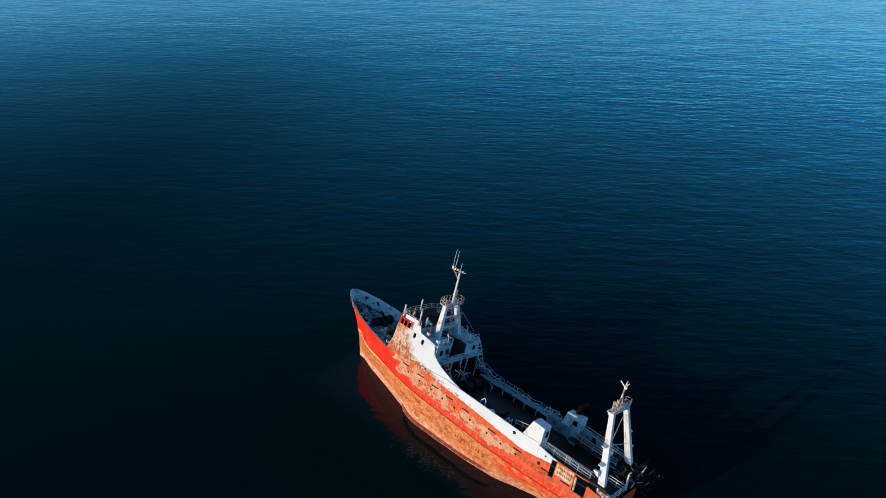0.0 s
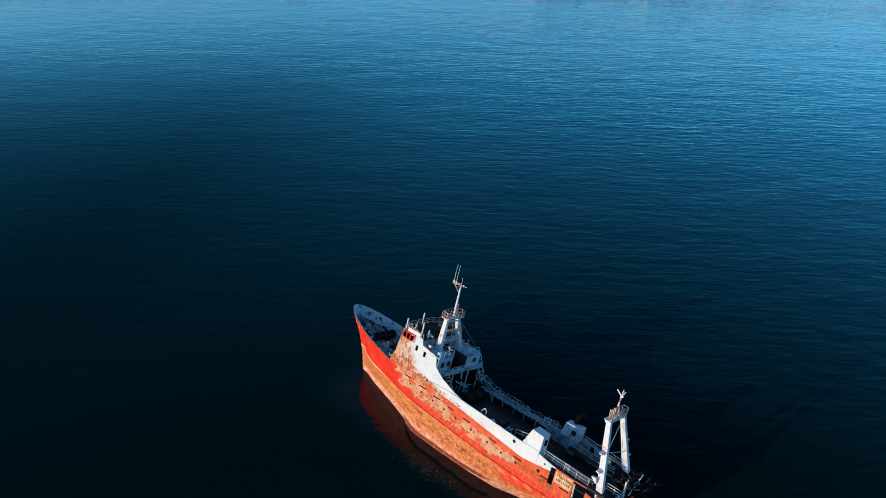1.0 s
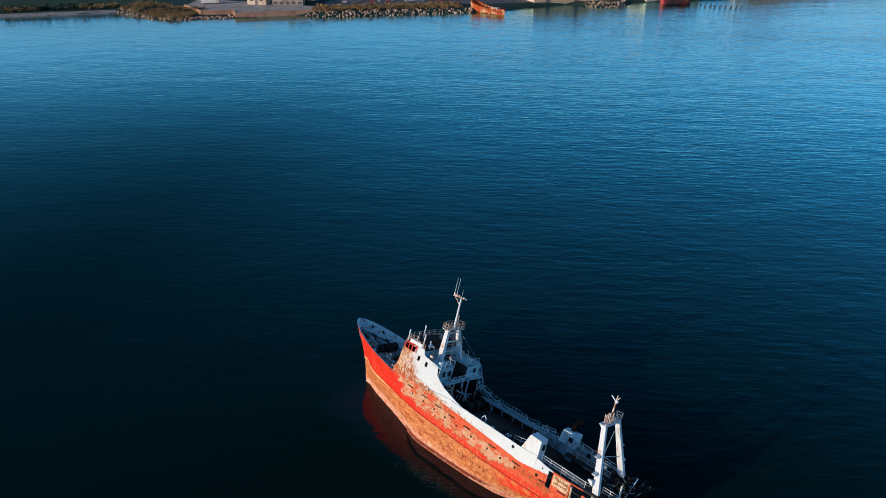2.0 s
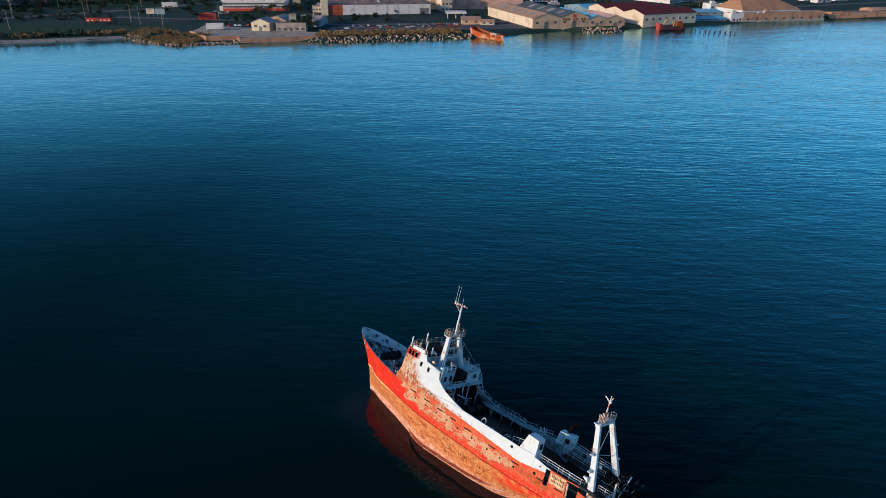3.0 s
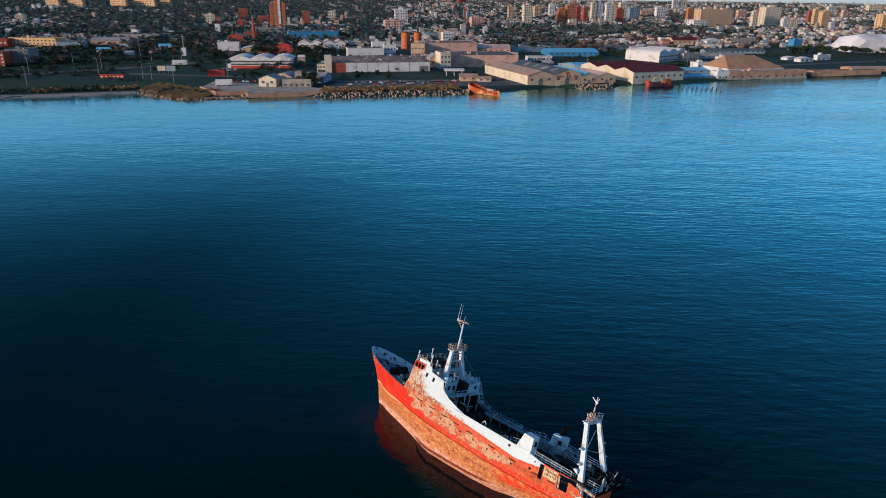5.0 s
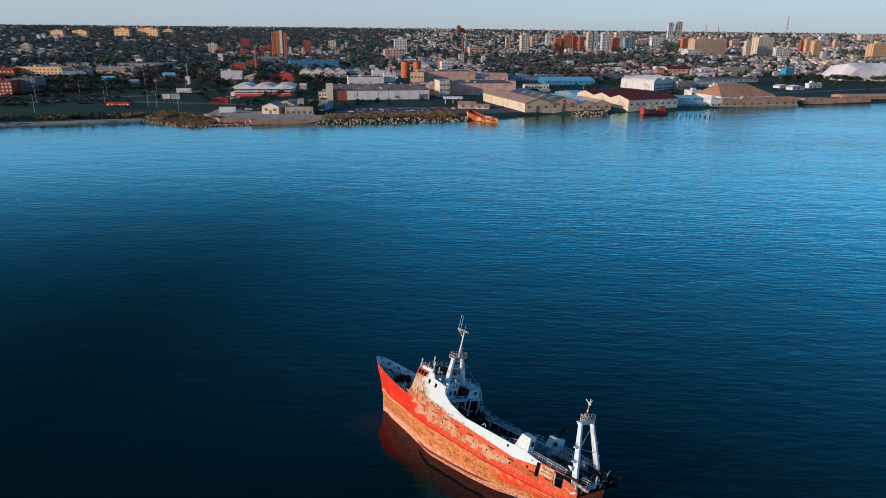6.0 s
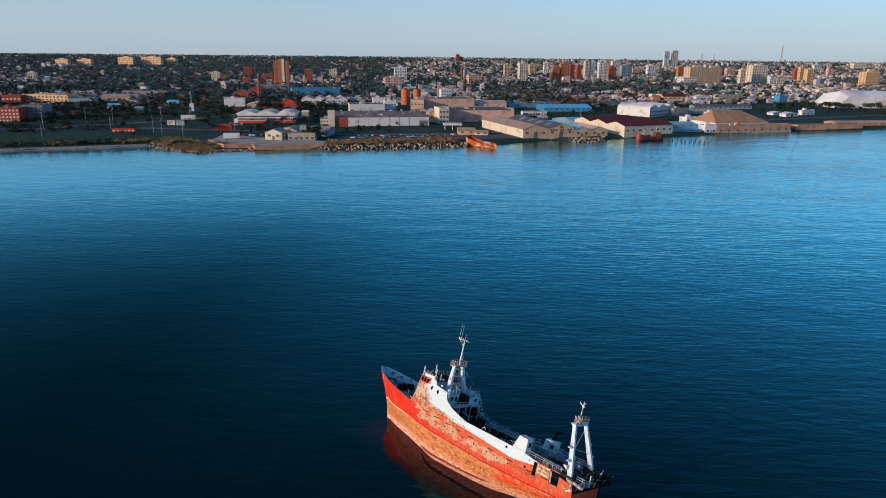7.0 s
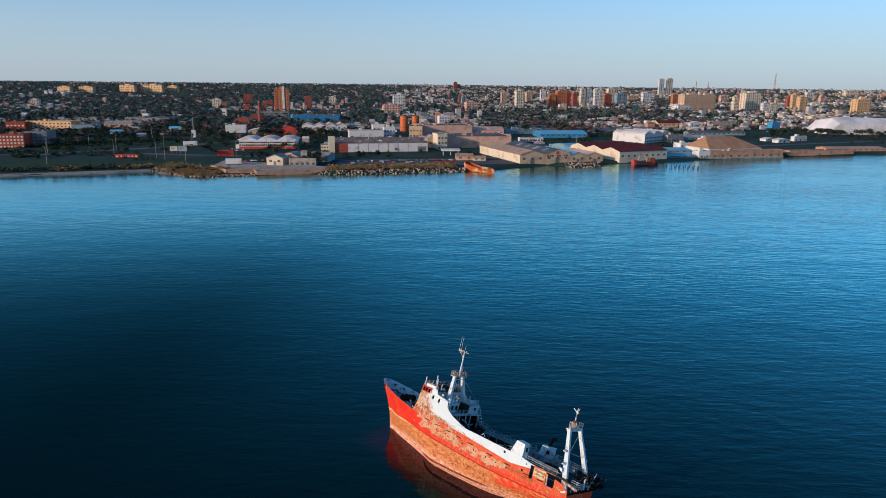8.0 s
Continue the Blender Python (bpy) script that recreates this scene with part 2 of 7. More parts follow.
# white paint for shaded places: blue skylight is put into the colour
M_SHADED_WHITE = worn("stained white paint tinted for shade", (0.46, 0.66, 0.71), (0.16, 0.18, 0.18), 1.1, 0.36, 0.7, grain=0.2)
# inner faces: shade of the deck well is put into this dark colour
M_SHADED_INNER = worn("rusty inner plating darkened for shade", (0.045, 0.045, 0.042), (0.06, 0.032, 0.02), 0.8, 0.5, 0.85)
# starboard plating: the blue of the shade is mixed into its colour
M_SHADED_PLATE = worn("blue-grey plating tinted for shade", (0.19, 0.29, 0.33), (0.07, 0.08, 0.08), 0.8, 0.45, 0.85)
# darker copy of the ship paint, with shade painted in, for back walls
M_SHADED_DIM = worn("ship paint dimmed for shade", (0.34, 0.50, 0.55), (0.12, 0.14, 0.14), 1.0, 0.45, 0.75, grain=0.2)
# black for gear, tyres and openings; the uptake's shade is painted with it
M_DARK = plain("flat black", (0.02, 0.02, 0.02), 0.8)
# black of exhaust stub and panes; on deckhouse_lower_wall it is painted shade
M_DEEP_BLACK = plain("deep black", (0.003, 0.003, 0.003), 0.9)
M_GLASS = plain("dark glass", (0.015, 0.018, 0.02), 0.08)
# rails, wires and ropes: bluish shade is part of the colour
M_SHADED_GEAR = plain("rope, wire and rail tinted for shade", (0.30, 0.43, 0.46), 0.95)
M_REDP = worn("red paint", (0.50, 0.03, 0.015), (0.30, 0.10, 0.04), 1.2, 0.5, 0.55)
M_ORANGE = worn("orange rust paint", (0.50, 0.13, 0.035), (0.30, 0.07, 0.025), 0.5, 0.45, 0.7)


# ---------------------------------------------------------------- mesh helpers
def mesh_of(bm, name, mats, smooth=False):
    me = bpy.data.meshes.new(name)
    bm.normal_update()
    if smooth:
        for f in bm.faces:
            f.smooth = True
    bm.to_mesh(me)
    bm.free()
    for m in (mats if isinstance(mats, (list, tuple)) else [mats]):
        me.materials.append(m)
    return me


def part(name, bm, material, parent, label="", smooth=False):
    """Links a bmesh as one mesh object under a thing or a part."""
    ob = new(name, mesh_of(bm, name, material, smooth))
    ob.parent = parent
    if label:
        ob["label"] = label
    return ob


def thing(name, m, label, category, group="", kind=""):
    ob = new(name)
    ob.matrix_world = m
    ob.empty_display_size = 0.5
    return tagged(ob, label, category, group, kind)


def solo(name, bm, material, label, category, group="", kind="", m=None, smooth=False):
    ob = new(name, mesh_of(bm, name, material, smooth))
    if m is not None:
        ob.matrix_world = m
    return tagged(ob, label, category, group, kind)


def box(bm, x0, x1, y0, y1, z0, z1, mi=0, top=None):
    """A box; top=(dx, dy) draws its top in."""
    dx, dy = top or (0, 0)
    v = [bm.verts.new(p) for p in ((x0, y0, z0), (x1, y0, z0), (x1, y1, z0), (x0, y1, z0),
                                   (x0 + dx, y0 + dy, z1), (x1 - dx, y0 + dy, z1), (x1 - dx, y1 - dy, z1), (x0 + dx, y1 - dy, z1))]
    for q in ((0, 3, 2, 1), (4, 5, 6, 7), (0, 1, 5, 4), (1, 2, 6, 5), (2, 3, 7, 6), (3, 0, 4, 7)):
        f = bm.faces.new([v[i] for i in q])
        f.material_index = mi
    return v


def prism(bm, outline, d0, d1, axis="y", mi=0):
    """An outline (pairs) drawn out between d0 and d1 along an axis."""
    def at(a, b, d):
        return (a, d, b) if axis == "y" else (d, a, b) if axis == "x" else (a, b, d)
    p = [bm.verts.new(at(a, b, d0)) for a, b in outline]
    q = [bm.verts.new(at(a, b, d1)) for a, b in outline]
    n = len(p)
    for f in [p[::-1], q] + [(p[i], p[(i + 1) % n], q[(i + 1) % n], q[i]) for i in range(n)]:
        bm.faces.new(f).material_index = mi
    bmesh.ops.recalc_face_normals(bm, faces=bm.faces[:])


def tube(bm, p, q, r, r2=None, n=6, mi=0):
    """A round bar from p to q."""
    p, q = Vector(p), Vector(q)
    r2 = r if r2 is None else r2
    d = (q - p).normalized()
    a = d.orthogonal().normalized()
    b = d.cross(a)
    rings = []
    for c, k in ((p, r), (q, r2)):
        rings.append([bm.verts.new(c + (a * math.cos(t) + b * math.sin(t)) * k) for t in [2 * math.pi * i / n for i in range(n)]])
    for i in range(n):
        bm.faces.new((rings[0][i], rings[0][(i + 1) % n], rings[1][(i + 1) % n], rings[1][i])).material_index = mi
    bm.faces.new(rings[0][::-1]).material_index = mi
    bm.faces.new(rings[1]).material_index = mi


def chain(bm, pts, r, n=6):
    for p, q in zip(pts, pts[1:]):
        tube(bm, p, q, r, n=n)


def beam(bm, p, q, w, d, w2=None, d2=None, side=(0, 1, 0)):
    """A tapered box girder from p to q."""
    p, q = Vector(p), Vector(q)
    k = (q - p).normalized()
    s = (Vector(side) - k * k.dot(Vector(side))).normalized()
    f = k.cross(s)
    w2, d2 = w2 or w, d2 or d
    v = []
    for c, a, b in ((p, w, d), (q, w2, d2)):
        v += [bm.verts.new(c + s * a / 2 * i + f * b / 2 * j) for i, j in ((-1, -1), (1, -1), (1, 1), (-1, 1))]
    for g in ((0, 3, 2, 1), (4, 5, 6, 7), (0, 1, 5, 4), (1, 2, 6, 5), (2, 3, 7, 6), (3, 0, 4, 7)):
        bm.faces.new([v[i] for i in g])
    bmesh.ops.recalc_face_normals(bm, faces=bm.faces[:])


def lerp(x, xs, ys):
    return float(np.interp(x, xs, ys))


# ---------------------------------------------------------------- water and land
SHORE_X = (-3500, -900, -371, -322, -294, -269, -251, -230, -213, -197, -170, -152, -130, -109, -77, -49, -15, 5, 30, 58, 87, 98, 121, 134, 142, 199, 255, 305, 355, 420, 487, 900, 3500)
SHORE_Y = (380, 455, 494, 513, 523, 537, 524, 508, 499, 507, 517, 527, 534, 530, 537, 547, 558, 564, 583, 603, 620, 606, 604, 624, 636, 656, 688, 706, 728, 746, 767, 905, 1500)


def shore_y(x):
    return lerp(x, SHORE_X, SHORE_Y)


def land_z(x, y):
    d = y - shore_y(x)
    if d < 0:
        return max(-3.0, d * 0.3)
    if -246 < x < -126 and d < 36:
        return min(d * 0.1, 0.5)
    return min(d * 0.45, 2.4) + max(0.0, d - 130) * 0.0150 * (1 if y < 4500 else 4500 / y)


def water_material():
    n = Nodes("bay water")
    co = n.coords((0.32, 1.0, 1.0))
    w1 = n.noise(0.45, co, 3.0, 0.55, 0.3)
    w2 = n.noise(0.07, n.coords((0.5, 1.0, 1.0)), 3.0, 0.5)
    w3 = n.noise(0.012, n.coords((0.35, 1.0, 1.0)), 2.0, 0.5)
    sep = n.t.nodes.new("ShaderNodeSeparateXYZ")
    n.put(sep.inputs[0], n.coords())
    breeze = n.math("MULTIPLY_ADD", n.step(sep.outputs[0], -110.0, 130.0), 0.62, 0.68)
    lee = n.lin(sep.outputs[1], 70.0, 300.0, 0.5, 1.1)
    h = n.math("MULTIPLY", n.math("MULTIPLY", breeze, lee), n.math("ADD", n.math("MULTIPLY", w1, n.math("MULTIPLY_ADD", w3, 0.9, 0.25)), n.math("MULTIPLY", w2, 1.2)))
    bump = n.t.nodes.new("ShaderNodeBump")
    bump.inputs["Distance"].default_value = 0.26
    n.put(bump.inputs["Height"], h)
    fres = n.t.nodes.new("ShaderNodeFresnel")
    fres.inputs["IOR"].default_value = 1.33
    deep = n.t.nodes.new("ShaderNodeBsdfDiffuse")
    deep.inputs["Color"].default_value = (0.001, 0.009, 0.010, 1)
    gloss = n.t.nodes.new("ShaderNodeBsdfGlossy")
    # hull's red reflection painted in: warmer tint and more gloss beside the ship
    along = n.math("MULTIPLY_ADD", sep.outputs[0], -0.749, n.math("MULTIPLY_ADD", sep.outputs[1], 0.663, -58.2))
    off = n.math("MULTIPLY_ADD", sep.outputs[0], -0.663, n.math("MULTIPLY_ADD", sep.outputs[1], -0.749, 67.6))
    red_reflection = n.math("MULTIPLY", n.math("MULTIPLY", n.step(off, 12.0, 5.0), n.step(off, -3.0, 1.0)), n.math("MULTIPLY", n.step(along, 27.0, 21.0), n.step(along, -36.0, -26.0)))
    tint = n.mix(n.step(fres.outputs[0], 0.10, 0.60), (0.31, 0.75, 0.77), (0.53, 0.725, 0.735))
    n.put(gloss.inputs["Color"], n.mix(red_reflection, tint, (0.92, 0.50, 0.56)))
    gloss.inputs["Roughness"].default_value = 0.04
    for node in (fres, deep, gloss):
        n.t.links.new(bump.outputs[0], node.inputs["Normal"])
    mixer = n.t.nodes.new("ShaderNodeMixShader")
    # near left water dimmed by position, standing in for polarised skylight
    dimmed = n.math("MULTIPLY", n.step(sep.outputs[0], 5.0, -95.0), n.step(sep.outputs[1], 400.0, 110.0))
    amount = n.math("MULTIPLY", n.math("MULTIPLY_ADD", fres.outputs[0], 2.85, -0.082), n.math("MULTIPLY_ADD", dimmed, -0.78, 1.0))
    # extra gloss for the painted hull reflection
    amount = n.math("MULTIPLY_ADD", red_reflection, 0.043, amount)
    amount.node.use_clamp = True
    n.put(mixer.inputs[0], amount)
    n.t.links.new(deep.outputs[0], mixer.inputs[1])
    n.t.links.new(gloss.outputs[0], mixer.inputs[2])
    n.t.links.new(mixer.outputs[0], n.t.nodes["Material Output"].inputs[0])
    return n.mat


bm = bmesh.new()
v = [bm.verts.new(p) for p in ((-4800, -1500, 0), (4800, -1500, 0), (4800, 1800, 0), (-4800, 1800, 0))]
bm.faces.new(v)
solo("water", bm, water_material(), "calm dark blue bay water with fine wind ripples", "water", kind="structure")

M_LAND = worn("scrub and bare ground", (0.022, 0.048, 0.040), (0.045, 0.060, 0.050), 0.02, 0.4, 0.9, height=0.2)
bm = bmesh.new()
ys = [-12, -4, 0, 1.5, 3, 6, 12, 25, 50, 90, 130, 200, 300, 450, 700, 1000, 1400, 1900, 2500, 3200, 4000, 4600, 5200]
xs = [-4700 + i * 100 for i in range(42)] + [-500 + i * 10 for i in range(110)] + [600 + i * 100 for i in range(42)]
rows = []
for d in ys:
    row = []
    for x in xs:
        y = shore_y(x) + d
        j = 0.0 if d > 30 or d < -5 else 1.6 * noise.noise((x * 0.06, d, 3.0)) + 0.8 * noise.noise((x * 0.25, d, 7.0))
        z = land_z(x, y)
        if d > 800:
            z += 5 * noise.noise((x * 0.0011, y * 0.0011, 1.0))
        row.append(bm.verts.new((x, y + j, z)))
    rows.append(row)
for r, s in zip(rows, rows[1:]):
    for i in range(len(r) - 1):
        bm.faces.new((r[i], r[i + 1], s[i + 1], s[i]))
solo("ground", bm, M_LAND, "flat dark shore land rising gently to the far suburbs", "ground", kind="structure", smooth=True)


# ---------------------------------------------------------------- the stranded trawler
# ship axes: x ahead, y to port, z up; she lies heeled to starboard
SHIP = Matrix.Translation((1.19, 89.15, -0.47)) @ pose(0, 0, 0, 0, 0, 138.5) @ pose(0, 0, 0, 20.0, 0, 0) @ pose(-22, 0, 0, 0, 0.75, 0) @ pose(22, 0, 0)
trawler = thing("fishing_trawler", SHIP, "abandoned red and white stern trawler, rust-streaked, heeled over in the water", "ship")


def half(x):
    """Half breadth at the rail."""
    return lerp(x, (-27, -25, -22, -14, 10, 14, 18, 22, 25, 27, 28.0, 28.4, 28.6), (4.5, 4.8, 5.1, 5.35, 5.35, 5.25, 4.75, 3.9, 2.9, 1.9, 1.1, 0.6, 0.05))


def half_knuckle(x):
    return lerp(x, (-27, -22, -14, 8, 14, 18, 22, 24.5, 26.4, 28.6), (4.3, 5.0, 5.35, 5.3, 4.6, 3.5, 2.0, 0.95, 0.3, 0.04))


def half_low(x):
    """Half breadth at the turn of the bilge."""
    return lerp(x, (-27, -20, -15, -12, -9, -5, 5, 7, 9, 14, 18, 22, 24.6, 28.6), (3.0, 3.2, 3.4, 3.9, 4.7, 5.2, 5.2, 4.6, 3.7, 2.25, 1.3, 0.5, 0.12, 0.03))


def knuckle(x):
    x -= 3.7 * max(0.0, (x - 18) / 10.6) ** 1.5
    return lerp(x, (-7, 5, 14, 16, 26), (3.85, 4.47, 5.35, 5.35, 5.1))


def sheer(x):
    """Top of the shell plating."""
    return lerp(x, (-27, -23.3, -23, -15, -14.99, -12, -1.2, 1, 13.4, 17, 20, 25, 28.6), (5.6, 5.6, 5.6, 5.6, 8.85, 8.78, 9.2, 9.3, 8.5, 9.05, 9.5, 10.4, 11.05))


def sheer_low(x):
    """Top of the battered starboard bulwark."""
    return min(sheer(x), lerp(x, (-15, -12.6, -0.3, 1.5, 3.2, 6.0, 8.0), (7.7, 7.55, 7.7, 8.2, 8.9, 9.4, 20.0)))


def stem(z):
    """How far the stem stands behind its tip at this height."""
    return lerp(z, (-4, 0, 4, 7, 9, 11), (6.6, 5.8, 4.3, 2.6, 1.3, 0.45))


def deck_z(x):
    return lerp(x, (-27, -15, -14, 2, 12.5, 13.5, 28.6), (5.5, 5.6, 6.3, 6.4, 7.0, 7.2, 9.3))


def shell_y(x, z):
    """Half breadth of the topside at a height."""
    k, t = knuckle(x) + 0.12, sheer(x)
    return half_knuckle(x) + (half(x) - half_knuckle(x)) * max(0.0, min(1.0, (z - k) / (t - k)))


def shell_section(x, top=None):
    k, t, b, bk, bl = knuckle(x), top or sheer(x), half(x), half_knuckle(x), half_low(x)
    keel = lerp(x, (-27, -20, -10, 28.6), (1.2, -1.2, -3.0, -3.0))
    low = lerp(x, (-27, -20, -15, -12, -9, 0, 9, 14, 18, 28.6), (2.2, 2.0, 1.6, 1.1, 0.7, 0.5, 0.6, 1.1, 1.5, 1.5))
    out = [(0, keel), (bl * 0.45, keel + (low - keel) * 0.35), (bl * 0.8, keel + (low - keel) * 0.66), (bl * 0.96, keel + (low - keel) * 0.88), (bl, low)]
    for i in range(1, 5):
        f = i / 5
        out.append((bl + (bk - bl) * (1 - (1 - f) ** 1.7), low + (k - 0.12 - low) * f))
    out += [(bk, k - 0.12), (bk + 0.09, k - 0.05), (bk + 0.09, k + 0.05), (bk + 0.01, k + 0.12)]
    for i in range(1, 7):
        f = i / 6
        out.append((bk + (b - bk) * f, k + 0.12 + (t - k - 0.12) * f))
    return out


def hull_mesh():
    bm = bmesh.new()
    xs = [-25 + i * 0.5 for i in range(20)] + [-15, -14.99] + [-14.5 + i * 0.5 for i in range(86)]
    xs = [x for x in xs if x <= 28.0] + [28.2, 28.4, 28.6]
    rows = []
    for x in xs:
        near = max(0.0, (x - 18) / 10.6)
        zi = deck_z(x) - 0.15
        xi = x - stem(zi) * near ** 1.5
        sides = []
        for top in (sheer_low(x), sheer(x)):
            sec = shell_section(x, top)
            ring = [(x - stem(z) * near ** 1.5, y, z) for y, z in sec]
            t = sec[-1]
            ring += [(ring[-1][0] - 0.12 * near, max(0.01, t[0] - 0.16), t[1]), (xi - 0.2 * near, max(0.01, shell_y(x, zi) - 0.16), zi)]
            sides.append(ring)
        full = [(a, -b, c) for a, b, c in sides[0][:0:-1]] + sides[1]
        rows.append([bm.verts.new(p) for p in full])
    for r, s in zip(rows, rows[1:]):
        for i in range(len(r) - 1):
            f = bm.faces.new((r[i], s[i], s[i + 1], r[i + 1]))
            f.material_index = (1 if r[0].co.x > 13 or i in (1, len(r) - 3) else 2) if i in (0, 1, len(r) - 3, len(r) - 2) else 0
    bm.faces.new(rows[0])
    bmesh.ops.remove_doubles(bm, verts=bm.verts[:], dist=0.004)
    bmesh.ops.recalc_face_normals(bm, faces=bm.faces[:])
    return bm


# inner bulwark abaft the forecastle takes the colour darkened for shade
hull = part("hull", hull_mesh(), (M_HULL, M_SHADED_WHITE, M_SHADED_INNER), trawler, "red hull with peeling paint and a rusty, fouled bottom", smooth=False)


for side in (1, -1):
    bm = bmesh.new()
    n = 36
    rows = []
    for i in range(n + 1):
        x = 9.4 - i * 18.6 / n
        w = 0.55 * min(1.0, i / 3, (n - i) / 3)
        b, z = half_low(x), lerp(x, (-9, 0, 9), (0.7, 0.5, 0.6))
        rows.append([bm.verts.new((x, side * q, h)) for q, h in ((b - 0.1, z + 0.12), (b + w, z - 0.05), (b + w, z - 0.13), (b - 0.1, z - 0.12))])
    for r, q in zip(rows, rows[1:]):
        for i in range(4):
            bm.faces.new((r[i], q[i], q[(i + 1) % 4], r[(i + 1) % 4]))
    bm.faces.new(rows[0]), bm.faces.new(rows[-1])
    bmesh.ops.recalc_face_normals(bm, faces=bm.faces[:])
    part("bilge_keel", bm, M_FOUL, trawler, "fouled pinkish bilge keel")


def deck_strip(x0, x1, zf, inset=0.17, step=0.5):
    bm = bmesh.new()
    n = max(1, int((x1 - x0) / step))
    rows = []
    for i in range(n + 1):
        x = x0 + (x1 - x0) * i / n
        near = max(0.0, (x - 18) / 10.6)
        z = zf(x)
        b = max(0.02, shell_y(x, z) - inset)
        xx = x - stem(z) * near ** 1.5
        rows.append([bm.verts.new((xx, b * k, z + 0.12 * (1 - k * k))) for k in (-1, -0.5, 0, 0.5, 1)])
    for r, s in zip(rows, rows[1:]):
        for i in range(4):
            bm.faces.new((r[i], s[i], s[i + 1], r[i + 1]))
    bmesh.ops.recalc_face_normals(bm, faces=bm.faces[:])
    return bm


part("deck", deck_strip(-24.9, 12.8, deck_z), M_DECK, trawler, "grimy weathered steel working deck")
part("forecastle_deck", deck_strip(12.8, 27.9, deck_z), M_FOREDECK, trawler, "littered grey forecastle deck")


def wall_y(x, z, side=1):
    return side * (half(x) - max(0.0, z - 8.0) * 0.10)


def side_plate(bm, x0, x1, z0, z1a, z1b, side=1, thick=0.14):
    """A plate in the ship's side from x0 to x1; its top runs from z1a to z1b."""
    a = []
    for off in (0.0, thick):
        for x, zt in ((x0, z1a), (x1, z1b)):
            for z in (z0, zt):
                a.append(bm.verts.new((x, wall_y(x, z, side) - side * off, z)))
    for q in ((0, 2, 3, 1), (4, 5, 7, 6), (0, 1, 5, 4), (2, 6, 7, 3), (1, 3, 7, 5), (0, 4, 6, 2)):
        bm.faces.new([a[i] for i in q])


def house_top(x):
    return lerp(x, (-1.2, 0.2, 2.7, 3.8, 4.6, 5.0, 8.0, 8.4, 12.5, 12.55, 12.8, 13.4), (9.2, 9.5, 10.3, 10.9, 11.45, 12.75, 13.2, 14.05, 14.0, 13.5, 10.4, 8.5))


def house_top_starboard(x):
    return min(house_top(x), lerp(x, (3.9, 4.0, 8.4, 8.5), (8.9, 12.15, 12.4, 14.0)))


def house_side(side):
    """The upper works' side wall, with its window holes."""
    bm = bmesh.new()
    cut = 13.5 if side > 0 else 8.8
    holes = [(11.72, 12.2, 12.9, 13.68), (10.98, 11.48, 12.9, 13.7), (10.15, 10.7, 12.88, 13.7), (8.72, 9.2, 11.98, 12.72), (7.0, 7.48, 11.73, 12.47)]
    cuts = sorted({-1.2, 0.2, 1.4, 2.7, 3.8, 4.6, 5.0, 6.0, 8.0, 8.4, 12.5, 12.55, 12.8, 13.1, 13.4} | {h[0] for h in holes} | {h[1] for h in holes})
    for a, b in zip(cuts, cuts[1:]):
        m = (a + b) / 2
        if side < 0 and b < 3.95:
            continue
        top = house_top if side > 0 else house_top_starboard
        z0 = 8.2
        hole = [h for h in holes if h[0] <= m <= h[1]]
        if hole:
            h = hole[0]
            side_plate(bm, a, b, z0, h[2], h[2], side)
            side_plate(bm, a, b, h[3], top(a + 1e-3), top(b - 1e-3), side)
        else:
            side_plate(bm, a, b, z0, top(a + 1e-3), top(b - 1e-3), side)
    bmesh.ops.remove_doubles(bm, verts=bm.verts[:], dist=0.012)
    bmesh.ops.recalc_face_normals(bm, faces=bm.faces[:])
    return bm


house = part("deckhouse_port_wall", house_side(1), M_HULL, trawler, "white side wall with rust-eaten wheelhouse front")
part("deckhouse_starboard_wall", house_side(-1), M_HULL, trawler)


def panel(name, pts, material, parent=trawler, thick=0.12, label=""):
    """A flat plate through the given corners, thickened along its normal."""
    bm = bmesh.new()
    v = [bm.verts.new(p) for p in pts]
    f = bm.faces.new(v)
    bm.normal_update()
    n = f.normal * -thick
    w = [bm.verts.new(q.co + n) for q in v]
    bm.faces.new(w[::-1])
    k = len(v)
    for i in range(k):
        bm.faces.new((v[i], w[i], w[(i + 1) % k], v[(i + 1) % k]))
    bmesh.ops.recalc_face_normals(bm, faces=bm.faces[:])
    return part(name, bm, material, parent, label)


